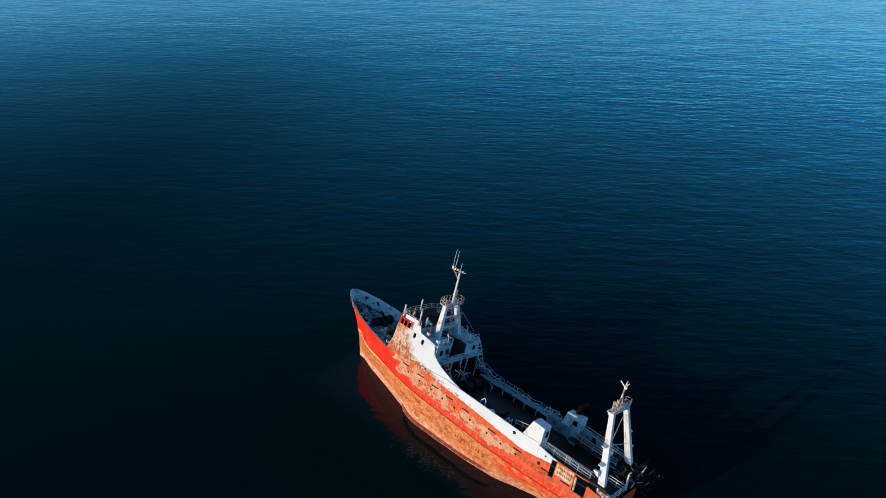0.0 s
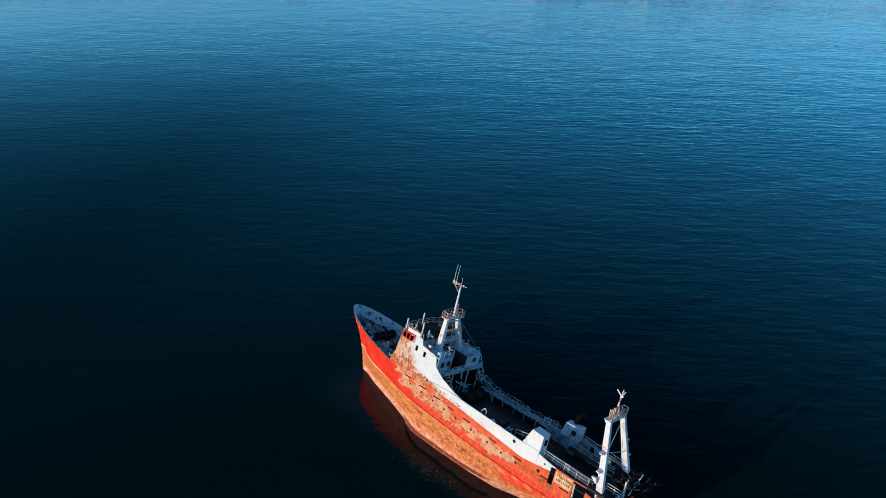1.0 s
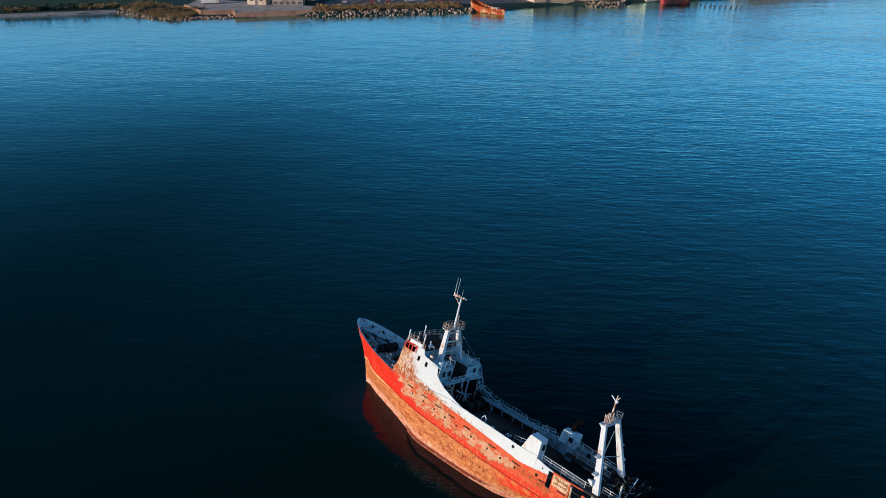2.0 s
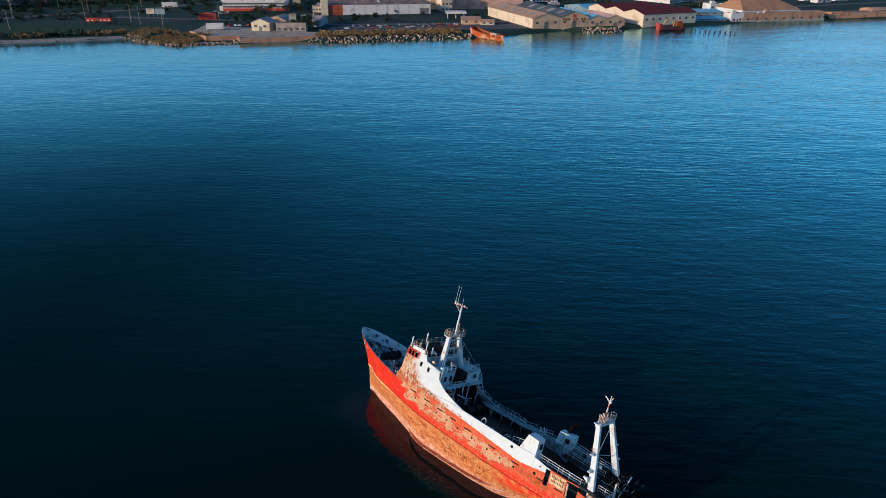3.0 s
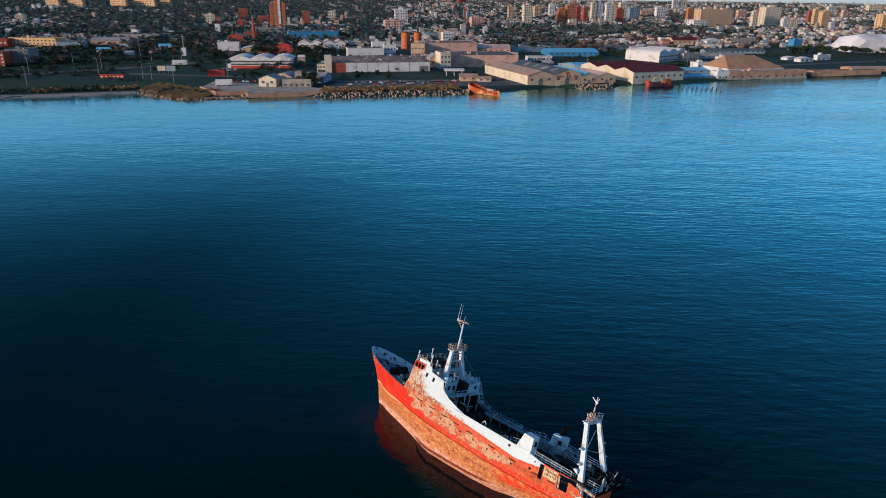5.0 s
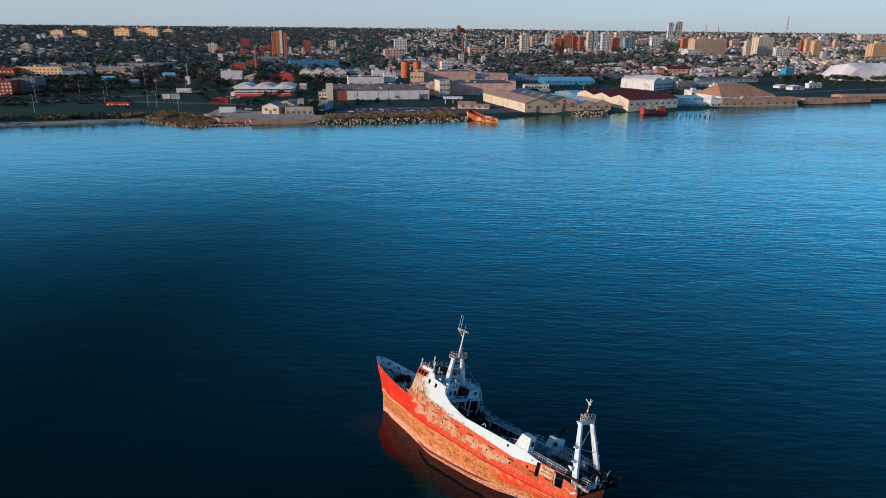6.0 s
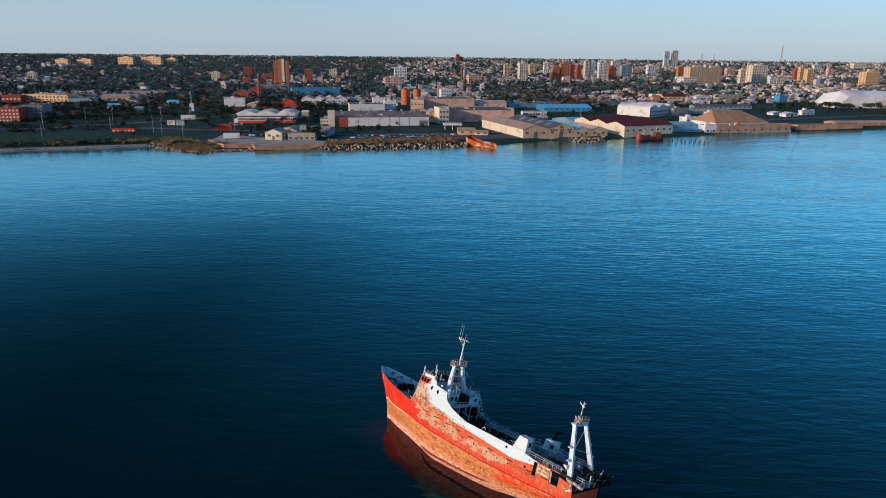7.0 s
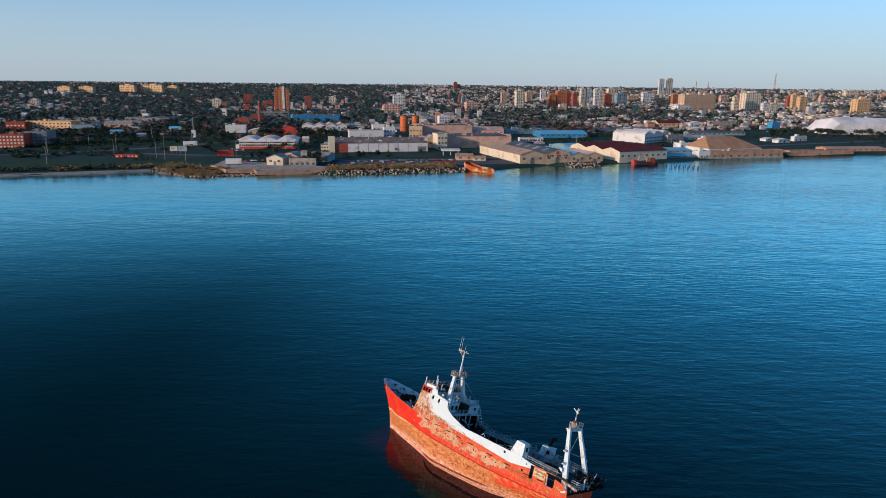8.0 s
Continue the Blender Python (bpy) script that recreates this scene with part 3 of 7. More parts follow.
# wheelhouse front, in three facets, with windows
for (xa, ya), (xb, yb) in (((12.3, 4.7), (13.2, 2.4)), ((13.2, 2.4), (13.2, -2.4)), ((13.2, -2.4), (12.3, -4.7))):
    wallp = panel("wheelhouse_front", [(xa + 0.5, ya, 7.1), (xb + 0.5, yb, 7.1), (xb, yb, 14.0), (xa, ya, 14.0)], M_RUSTY, thick=0.12)
    n = 2 if abs(ya - yb) < 3 else 4
    for i in range(n):
        f0, f1 = (i + 0.18) / n, (i + 0.82) / n
        bm = bmesh.new()
        p0, p1 = [Vector((xa + (xb - xa) * f, ya + (yb - ya) * f, 0)) for f in (f0, f1)]
        o = Vector((0.07, 0, 0))
        vs = [bm.verts.new(q) for q in (p0 + Vector((0.1, 0, 12.85)) + o, p1 + Vector((0.1, 0, 12.85)) + o, p1 + Vector((0.04, 0, 13.7)) + o, p0 + Vector((0.04, 0, 13.7)) + o)]
        ws = [bm.verts.new(q.co - Vector((0.05, 0, 0))) for q in vs]
        bm.faces.new(vs), bm.faces.new(ws[::-1])
        for j in range(4):
            bm.faces.new((vs[j], ws[j], ws[(j + 1) % 4], vs[(j + 1) % 4]))
        part("window", bm, M_GLASS, wallp)


def slab(name, x0, x1, hw0, hw1, z, material, thick=0.14, label=""):
    bm = bmesh.new()
    prism(bm, [(x0, -hw0), (x1, -hw1), (x1, hw1), (x0, hw0)], z - thick, z, axis="z")
    return part(name, bm, material, trawler, label)


slab("wheelhouse_roof", 8.4, 12.6, 4.75, 4.72, 13.8, M_DECK, label="dark rusty wheelhouse roof")
bm = bmesh.new()
prism(bm, [(12.6, -4.72), (13.3, -2.4), (13.3, 2.4), (12.6, 4.72)], 13.66, 13.8, axis="z")
part("roof_visor", bm, M_DECK, trawler)
panel("wheelhouse_back_wall", [(8.4, 4.7, 12.4), (8.4, -4.7, 12.4), (8.4, -4.7, 13.7), (8.4, 4.7, 13.7)], M_SHADED_DIM)
# lower roofs to port and starboard of the uptake well
bm = bmesh.new()
prism(bm, [(4.35, 1.6), (8.4, 1.6), (8.4, 4.85), (5.0, 4.9), (4.35, 4.9)], 12.55, 12.7, axis="z")
part("boat_deck", bm, M_SHADED_DIM, trawler)
bm = bmesh.new()
prism(bm, [(4.1, -1.6), (8.4, -1.6), (8.4, -4.9), (4.1, -4.95)], 12.05, 12.2, axis="z")
part("boat_deck", bm, M_SHADED_DIM, trawler)
panel("deckhouse_back_wall", [(4.4, 4.9, 10.3), (4.4, 1.6, 10.3), (4.4, 1.6, 12.55), (4.4, 4.9, 12.55)], M_SHADED_DIM)
# shade under the catwalk is painted as a black lower wall
panel("deckhouse_lower_wall", [(4.4, 4.9, 6.5), (4.4, 1.6, 6.5), (4.4, 1.6, 10.3), (4.4, 4.9, 10.3)], M_DEEP_BLACK)
panel("deckhouse_back_wall", [(4.2, -1.6, 10.3), (4.2, -4.95, 10.3), (4.2, -4.95, 12.05), (4.2, -1.6, 12.05)], M_SHADED_WHITE)
# same painted shade to starboard
panel("deckhouse_lower_wall", [(4.2, -1.6, 6.5), (4.2, -4.95, 6.5), (4.2, -4.95, 10.3), (4.2, -1.6, 10.3)], M_DEEP_BLACK)
# dark uptake walls and front: the well's shade is put into their colour
panel("uptake_wall", [(4.4, 1.6, 6.5), (8.4, 1.6, 6.5), (8.4, 1.6, 12.6), (4.4, 1.6, 12.6)], M_SHADED_INNER)
panel("uptake_wall", [(4.2, -1.6, 6.5), (8.4, -1.6, 6.5), (8.4, -1.6, 12.1), (4.2, -1.6, 12.1)], M_SHADED_INNER)
panel("uptake_front", [(8.3, 1.6, 6.5), (8.3, -1.6, 6.5), (8.3, -1.6, 12.4), (8.3, 1.6, 12.4)], M_DARK)
for y in (3.9, 2.6):
    bm = bmesh.new()
    box(bm, 4.24, 4.30, y - 0.28, y + 0.28, 11.2, 12.0)
    part("window", bm, M_GLASS, trawler)
bm = bmesh.new()
box(bm, 4.02, 4.08, -3.75, -3.25, 10.95, 11.65)
part("window", bm, M_GLASS, trawler)
bm = bmesh.new()
box(bm, 4.02, 4.08, -2.6, -1.9, 7.3, 9.6)
part("door", bm, M_DARK, trawler, "dark open doorway")


def rail_line(pts, height=1.0, bars=3, gap=1.4, r=0.035, name="railing", material=None, posts=True, up=Vector((0, 0, 1)), parent=None, label=""):
    bm = bmesh.new()
    pts = [Vector(p) for p in pts]
    for k in range(1, bars + 1):
        chain(bm, [p + up * height * k / bars for p in pts], r)
    if posts:
        for p, q in zip(pts, pts[1:]):
            n = max(1, round((q - p).length / gap))
            for i in range(n + 1):
                c = p + (q - p) * i / n
                tube(bm, c, c + up * height, r * 1.2)
    return part(name, bm, material or M_WHITE, parent or trawler, label)


# wheelhouse top: rails, wind dodger, lamp posts
rail_line([(8.5, 4.6, 13.8), (12.4, 4.55, 13.8), (13.0, 2.4, 13.8), (13.0, -2.4, 13.8), (12.4, -4.55, 13.8), (8.5, -4.6, 13.8), (8.5, 0, 13.8)], 0.95, 3, 1.2, 0.035, material=M_RUSTY)
bm = bmesh.new()
prism(bm, [(9.0, 13.85), (11.6, 13.85), (11.6, 14.6), (9.0, 14.6)], 4.62, 4.70)
part("wind_dodger", bm, M_WHITE, trawler, "white canvas-like screen on the rail")
for x, y, h in ((12.2, 4.5, 2.0), (9.0, 4.5, 2.3), (8.6, 3.4, 1.4), (11.0, 2.0, 1.5), (12.6, 0.5, 2.2), (10.0, -2.0, 1.8)):
    bm = bmesh.new()
    tube(bm, (x, y, 13.7), (x, y, 13.8 + h * 0.72), 0.09)
    tube(bm, (x, y, 13.8 + h * 0.72), (x, y, 13.8 + h), 0.14, 0.10)
    part("lamp_post", bm, M_WHITE, trawler)
bm = bmesh.new()
box(bm, 9.6, 10.9, -0.7, 0.9, 13.8, 14.5, top=(0.15, 0.15))
part("roof_locker", bm, M_DECK, trawler)
rail_line([(4.5, 4.75, 12.7), (8.2, 4.75, 12.7)], 0.0, 1, 1.2, 0.03)
rail_line([(4.3, -4.75, 12.2), (8.2, -4.75, 12.2)], 0.35, 1, 1.2, 0.03)

# bipod funnel mast
bm = bmesh.new()
beam(bm, (7.0, 2.2, 12.6), (7.6, 1.2, 17.3), 0.72, 0.9, 0.5, 0.6)
part("mast_leg", bm, M_WHITE, trawler, "white tapered steel mast leg")
bm = bmesh.new()
beam(bm, (6.7, -2.4, 12.1), (7.8, -1.6, 17.2), 0.72, 0.9, 0.5, 0.6)
part("mast_leg", bm, M_WHITE, trawler, "white tapered steel mast leg")
for k, z in enumerate((13.6, 15.2, 16.6)):
    bm = bmesh.new()
    w = 2.0 - 0.2 * (z - 12.4)
    tube(bm, (7.4 + 0.15 * k, w, z), (7.4 + 0.15 * k, -w - 0.1, z), 0.13)
    part("cross_brace", bm, M_WHITE, trawler)
bm = bmesh.new()
for i in range(12):
    z = 12.6 + i * 0.36
    tube(bm, (6.7 + 0.06 * i, -0.45, z), (6.7 + 0.06 * i, -0.05, z), 0.03)
for y in (-0.45, -0.05):
    tube(bm, (6.6, y, 12.3), (7.4, y, 17.0), 0.04)
part("ladder", bm, M_RUSTY, trawler)
bm = bmesh.new()
prism(bm, [(7.1, -2.2), (7.7, -2.4), (8.5, -2.2), (8.7, 0), (8.5, 1.5), (7.7, 1.8), (7.1, 1.5)], 17.2, 17.35, axis="z")
part("mast_platform", bm, M_RUSTY, trawler)
rail_line([(7.1, 0, 17.35), (7.1, -2.2, 17.35), (7.7, -2.4, 17.35), (8.5, -2.2, 17.35), (8.7, 0, 17.35), (8.5, 1.5, 17.35), (7.7, 1.8, 17.35), (7.1, 1.5, 17.35), (7.1, 0, 17.35)], 0.9, 2, 0.8, 0.035, material=M_RUSTY)
for x, y, h in ((7.4, 1.6, 0.7), (8.4, 1.2, 0.5), (7.2, -2.1, 0.8), (8.4, -1.8, 1.5), (7.7, -2.3, 0.6)):
    bm = bmesh.new()
    tube(bm, (x, y, 17.35), (x, y, 17.35 + h), 0.05)
    tube(bm, (x, y, 17.35 + h), (x, y, 17.6 + h), 0.11, 0.09, 8)
    part("lantern", bm, M_RUSTY, trawler)
bm = bmesh.new()
tube(bm, (7.65, -0.3, 17.1), (7.6, -0.1, 22.6), 0.20, 0.13, 8)
part("topmast", bm, M_WHITE, trawler, "rust-stained white pole mast")
bm = bmesh.new()
tube(bm, (7.6, -0.1, 21.3), (8.7, 0.1, 22.4), 0.07)
tube(bm, (6.7, -0.4, 22.5), (9.0, 0.2, 22.5), 0.09)
tube(bm, (7.7, -0.9, 22.3), (7.7, 0.7, 22.3), 0.07)
for x in (8.9, 8.4, 7.9, 7.0):
    box(bm, x - 0.13, x + 0.13, -0.12, 0.14, 22.5, 22.8 + 0.1 * (x > 8.6))
part("crosstree", bm, M_RUSTY, trawler)
for x, y, h in ((8.95, 0.1, 3.0), (8.55, 0.0, 2.9), (7.6, -0.1, 1.3)):
    bm = bmesh.new()
    tube(bm, (x, y, 22.5), (x, y, 22.5 + h), 0.035, 0.02)
    part("whip_antenna", bm, M_WHITE, trawler)

# catwalk behind the house and the port stair
bm = bmesh.new()
prism(bm, [(3.2, -4.9), (4.4, -4.9), (4.4, 4.8), (3.4, 4.8)], 10.2, 10.36, axis="z")
part("catwalk", bm, M_SHADED_DIM, trawler)
rail_line([(3.25, -4.6, 10.36), (3.4, 2.5, 10.36)], 0.9, 2, 1.3, 0.035)
bm = bmesh.new()
for i in range(9):
    z = 6.6 + i * 0.43
    box(bm, 0.6 + i * 0.3, 0.9 + i * 0.3, 3.0, 3.8, z, z + 0.05)
for y in (3.0, 3.8):
    beam(bm, (0.6, y, 6.4), (3.4, y, 10.3), 0.06, 0.25)
part("stair", bm, M_RUSTY, trawler)
for y in (-4.5, -1.8, 1.8, 4.4):
    bm = bmesh.new()
    tube(bm, (3.5, y, 6.3), (3.5, y, 10.3), 0.1)
    part("stanchion", bm, M_WHITE, trawler)

# midship deck houses at the bulwarks, port and starboard
for side in (1, -1):
    bm = bmesh.new()
    y0, y1 = (3.6, 5.34) if side == 1 else (-3.7, -5.34)
    if side == 1:
        prism(bm, [(-12.2, 8.6), (-13.2, 11.1), (-15.0, 10.95), (-15.05, 5.7), (-12.2, 5.9)], y0, y1 - 0.1)
    else:
        prism(bm, [(-12.75, 7.9), (-13.2, 9.85), (-15.7, 9.95), (-15.6, 7.9)], y0 - 0.3, y1 + 0.1)
    # starboard house gets the copy of the white paint tinted for shade
    hs = part("deck_house", bm, M_WHITE if side > 0 else M_SHADED_WHITE, trawler, "small white deck house at the bulwark")
    if side < 0:
        bm = bmesh.new()
        box(bm, -15.6, -10.6, -4.15, -3.95, 5.8, 7.9)
        part("deck_house_base", bm, M_SHADED_PLATE, trawler, "dark blue-grey plating below the deck house")
    bm = bmesh.new()
    ym = (y0 + y1) / 2 - 0.15 * side
    if side > 0:
        box(bm, -15.12, -15.0, ym - 0.3, ym + 0.3, 9.5, 10.3)
    else:
        box(bm, -15.0, -14.35, y0 - 0.35, y0 - 0.25, 8.5, 9.2)
    part("window", bm, M_GLASS, hs)
    rail_line([(-12.2, y0, 8.4), (-10.0, y0, 8.0)], 0.9, 2, 1.1, 0.03)

# aft bulwark plates round the side door and the mooring opening
for side in (1, -1):
    for x0, x1, z0, za, zb, nm in ((-15.0, -17.15, 5.5, 8.55, 8.15, "bulwark_plate"), (-17.15, -17.85, 7.95, 8.15, 8.1, "door_lintel"),
                                   (-17.85, -20.55, 5.5, 8.1, 7.95, "bulwark_plate"), (-20.55, -22.3, 7.85, 7.98, 7.95, "opening_lintel"),
                                   (-22.3, -24.2, 5.5, 7.3, 6.9, "bulwark_plate"), (-24.2, -24.95, 5.5, 6.5, 6.2, "bulwark_plate")):
        bm = bmesh.new()
        side_plate(bm, x0, x1, z0, za, zb, side)
        bmesh.ops.recalc_face_normals(bm, faces=bm.faces[:])
        part(nm, bm, M_HULL if side > 0 else M_SHADED_PLATE, trawler)
    bm = bmesh.new()
    y = half(-19.2) * side
    box(bm, -20.4, -18.0, y, y + 0.05 * side, 6.25, 7.85)
    sign = part("name_board", bm, M_BOARD, trawler, "rusted board with worn unreadable lettering")
    for j in range(2):
        bm = bmesh.new()
        for i in range(8):
            box(bm, -20.2 + i * 0.26, -20.05 + i * 0.26, min(y + 0.05 * side, y + 0.06 * side), max(y + 0.05 * side, y + 0.06 * side), 6.65 + j * 0.6, 6.95 + j * 0.6)
        part("lettering", bm, M_RUST, sign)

# long rails down both sides abaft the deck houses, and amidships to starboard
rail_line([(-14.9, 4.4, 7.9), (-22.0, 4.3, 7.6)], 1.1, 3, 1.6, 0.032)
rail_line([(-14.9, 2.9, 7.2), (-22.0, 2.8, 7.0)], 1.0, 3, 1.6, 0.028)
rail_line([(-14.9, -3.2, 7.2), (-22.0, -3.1, 7.0)], 1.0, 3, 1.6, 0.028)
rail_line([(-14.9, -4.9, 7.9), (-22.5, -4.6, 7.6)], 1.1, 3, 1.6, 0.032)
for side in (1, -1):
    bm = bmesh.new()
    box(bm, -22.4, -14.9, min(2.8 * side, 5.0 * side), max(2.8 * side, 5.0 * side), 6.9, 7.0)
    part("side_walkway", bm, M_DECK, trawler)
bm = bmesh.new()
box(bm, -12.0, 2.2, -5.2, -4.2, 7.3, 7.45)
part("side_walkway", bm, M_SHADED_DIM, trawler, "battered raised walkway along the starboard bulwark")
rngw = random.Random(8)
for y, h in ((-4.25, 0.75), (-5.15, 0.95)):
    for x0, x1 in ((3.0, -1.6), (-2.2, -6.1), (-6.6, -12.0)):
        n = 6
        rail_line([(x0 + (x1 - x0) * i / n, y + rngw.uniform(-0.18, 0.18), 7.45 + max(0.0, x0 + (x1 - x0) * i / n) * 0.35 + rngw.uniform(-0.16, 0.1)) for i in range(n + 1)], h * rngw.uniform(0.7, 1.1), 2, 0.9, 0.035, material=M_SHADED_GEAR, label="bent and sagging rail")

# stern gantry
for side in (1, -1):
    bm = bmesh.new()
    beam(bm, (-24.3 if side > 0 else -23.8, 4.65 * side, 5.6), (-21.0, 1.5 if side > 0 else -2.25, 15.8), 0.62, 0.95, 0.48, 0.62)
    leg = part("gantry_leg", bm, M_WHITE, trawler, "tapered white box-section gantry leg")
    bm = bmesh.new()
    prism(bm, [(-22.9, 8.7), (-22.15, 9.25), (-22.15, 9.35), (-22.75, 9.4)], 4.0 * side, 4.4 * side)
    part("bracket", bm, M_WHITE, leg)
bm = bmesh.new()
beam(bm, (-20.9, 1.75, 15.6), (-20.9, -2.45, 15.5), 0.62, 0.48, side=(1, 0, 0))
prism(bm, [(-21.3, 15.7), (-20.5, 15.7), (-20.4, 15.82), (-21.4, 15.82)], 2.0, -2.6)
part("gantry_crossbeam", bm, M_WHITE, trawler)
for i in range(6):
    bm = bmesh.new()
    y = 1.3 - i * 0.5
    tube(bm, (-20.8, y, 15.8), (-20.7, y + 0.1, 17.1 - 0.15 * (i % 2)), 0.09, 0.07)
    part("gantry_post", bm, M_RUSTY, trawler)
rail_line([(-20.5, -1.2, 15.9), (-20.5, -2.7, 15.9), (-21.2, -2.7, 15.9)], 0.8, 2, 1.2, 0.02)
bm = bmesh.new()
tube(bm, (-20.8, -0.2, 15.8), (-20.9, -0.2, 19.6), 0.15, 0.09, 8)
part("gantry_mast", bm, M_RUSTY, trawler)
bm = bmesh.new()
beam(bm, (-20.85, -0.2, 18.7), (-20.1, -0.1, 19.3), 0.1, 0.14)
beam(bm, (-20.85, -0.2, 18.8), (-21.2, -0.3, 19.4), 0.08, 0.1)
box(bm, -21.1, -20.75, -0.4, -0.1, 18.55, 18.85)
part("gantry_lamp_arm", bm, M_WHITE, trawler)
bm = bmesh.new()
chain(bm, [(-20.6, 1.2, 15.6), (-20.8, 0.9, 14.2), (-21.0, 1.4, 12.6), (-21.2, 2.0, 12.2)], 0.05)
part("loose_cable", bm, M_RUST, trawler)
bm = bmesh.new()
chain(bm, [(-21.2, -2.3, 15.0), (-21.9, -2.9, 12.0), (-22.6, -3.6, 9.0)], 0.05)
part("loose_cable", bm, M_RUST, trawler)
# stern platform and wreckage
bm = bmesh.new()
beam(bm, (-23.6, 4.7, 7.5), (-26.0, 3.4, 6.6), 0.45, 0.4)
part("stern_bulwark_cap", bm, M_RUSTY, trawler)
bm = bmesh.new()
beam(bm, (-24.8, -3.0, 5.6), (-25.4, -4.1, 8.8), 0.14, 0.14)
beam(bm, (-24.6, -1.8, 5.6), (-24.2, -2.6, 7.4), 0.3, 0.2)
part("broken_davit", bm, M_WHITE, trawler)
for side in (1, -1):
    bm = bmesh.new()
    prism(bm, [(-24.5, 7.6), (-21.5, 7.6), (-21.5, 7.9), (-24.5, 7.9)], 3.4 * side, 4.6 * side)
    part("gantry_step", bm, M_DECK, trawler)
rail_line([(-22.4, -1.0, 5.6), (-24.7, -1.0, 5.6), (-24.7, 3.0, 5.6)], 1.1, 3, 1.3, 0.04)


# ---------------------------------------------------------------- fittings of the trawler
def side_mark(name, x, z, w, h, material, parent=hull, side=1):
    """A small plate or recess lying on the topside."""
    bm = bmesh.new()
    pts = [(x - w / 2, z - h / 2), (x + w / 2, z - h / 2), (x + w / 2, z + h / 2), (x - w / 2, z + h / 2)]
    a = [bm.verts.new((px, side * (shell_y(px, pz) + 0.035), pz)) for px, pz in pts]
    b = [bm.verts.new((px, side * (shell_y(px, pz) - 0.03), pz)) for px, pz in pts]
    bm.faces.new(a), bm.faces.new(b[::-1])
    for i in range(4):
        bm.faces.new((a[i], b[i], b[(i + 1) % 4], a[(i + 1) % 4]))
    bmesh.ops.recalc_face_normals(bm, faces=bm.faces[:])
    return part(name, bm, material, parent)


def porthole(x, z, r=0.16, side=1, parent=hull, material=None):
    bm = bmesh.new()
    y = shell_y(x, z) * side
    tube(bm, (x, y - 0.04 * side, z), (x, y + 0.03 * side, z), r, r, 12)
    return part("porthole", bm, material or M_DARK, parent)


for side in (1, -1):
    for x in (8.9, 5.75, 2.85, -0.05, -3.1, -7.95, -12.3, -16.7, -19.6):
        side_mark("scupper_slot", x, lerp(x, (-20, -16.5, -8, 9), (6.0, 6.0, 6.5, 7.8)), 1.3, 0.17, M_DARK, side=side)
    for x in (8.15, 5.75, 3.4, 1.1, -1.25, -4.2, -7.25, -9.7, -12.2):
        porthole(x, lerp(x, (-10, 8), (5.6, 6.9)), 0.16, side)
    for x, z, r in ((-11.15, 8.2, 0.24), (-15.6, 6.4, 0.24), (-16.2, 7.75, 0.12), (5.3, 8.9, 0.16)):
        if side > 0 or z < 7.5:
            porthole(x, z, r, side)
    for k in range(14):
        x = -2.2 - k * 0.42
        side_mark("draft_mark", x, 2.55, 0.07, 0.42 if k % 2 else 0.3, M_RUST, side=side) if k % 3 else None
    # plate seams: thin doubling strips along the side
    for z0, w in ((1.35, 0.06), (-1.1, 0.07), (-2.25, 0.06)):
        bm = bmesh.new()
        n = 60
        rows = []
        for i in range(n + 1):
            x = 14.0 - 34.0 * i / n
            z = knuckle(x) + z0 + 0.03 * x
            if z > knuckle(x):
                y = shell_y(x, z)
            else:
                sec = [q for q in shell_section(x) if q[1] <= knuckle(x) - 0.1]
                y = lerp(z, [q[1] for q in sec], [q[0] for q in sec])
            rows.append([bm.verts.new((x, side * (y + o), z + dz)) for o, dz in ((-0.02, -w), (0.025, -w), (0.025, w), (-0.02, w))])
        for r, q in zip(rows, rows[1:]):
            for i in range(4):
                bm.faces.new((r[i], q[i], q[(i + 1) % 4], r[(i + 1) % 4]))
        bm.faces.new(rows[0]), bm.faces.new(rows[-1])
        bmesh.ops.recalc_face_normals(bm, faces=bm.faces[:])
        part("plate_seam", bm, M_HULL, hull)
bm = bmesh.new()
tube(bm, (-20.75, half(-20.7) + 0.08, 7.6), (-20.6, 3.9, 1.4), 0.13)
part("discharge_pipe", bm, M_CREAMP, trawler, "pale pipe running down the quarter")

# forecastle: windlass, bitts, vents, hatch, stays inside the bulwark
fz = deck_z(20)
bm = bmesh.new()
tube(bm, (20.0, -1.6, fz + 0.75), (20.0, 1.6, fz + 0.75), 0.45, n=14)
for y in (-1.7, -0.6, 0.6, 1.7):
    tube(bm, (20.0, y - 0.12, fz + 0.75), (20.0, y + 0.12, fz + 0.75), 0.75, n=14)
box(bm, 19.2, 20.8, -0.5, 0.5, fz - 0.1, fz + 1.0)
part("windlass", bm, M_DARK, trawler, "black rusted anchor windlass")
for x, y in ((24.6, 0.9), (24.6, -0.9), (18.2, 3.5), (18.2, -3.5), (22.5, 2.2), (22.5, -2.2), (16.2, 3.8), (16.2, -3.8)):
    bm = bmesh.new()
    z = deck_z(x)
    for dx in (-0.28, 0.28):
        tube(bm, (x + dx, y, z - 0.1), (x + dx, y, z + 0.6), 0.14, 0.16, 9)
    box(bm, x - 0.5, x + 0.5, y - 0.2, y + 0.2, z - 0.1, z + 0.06)
    part("mooring_bitts", bm, M_DARK, trawler)
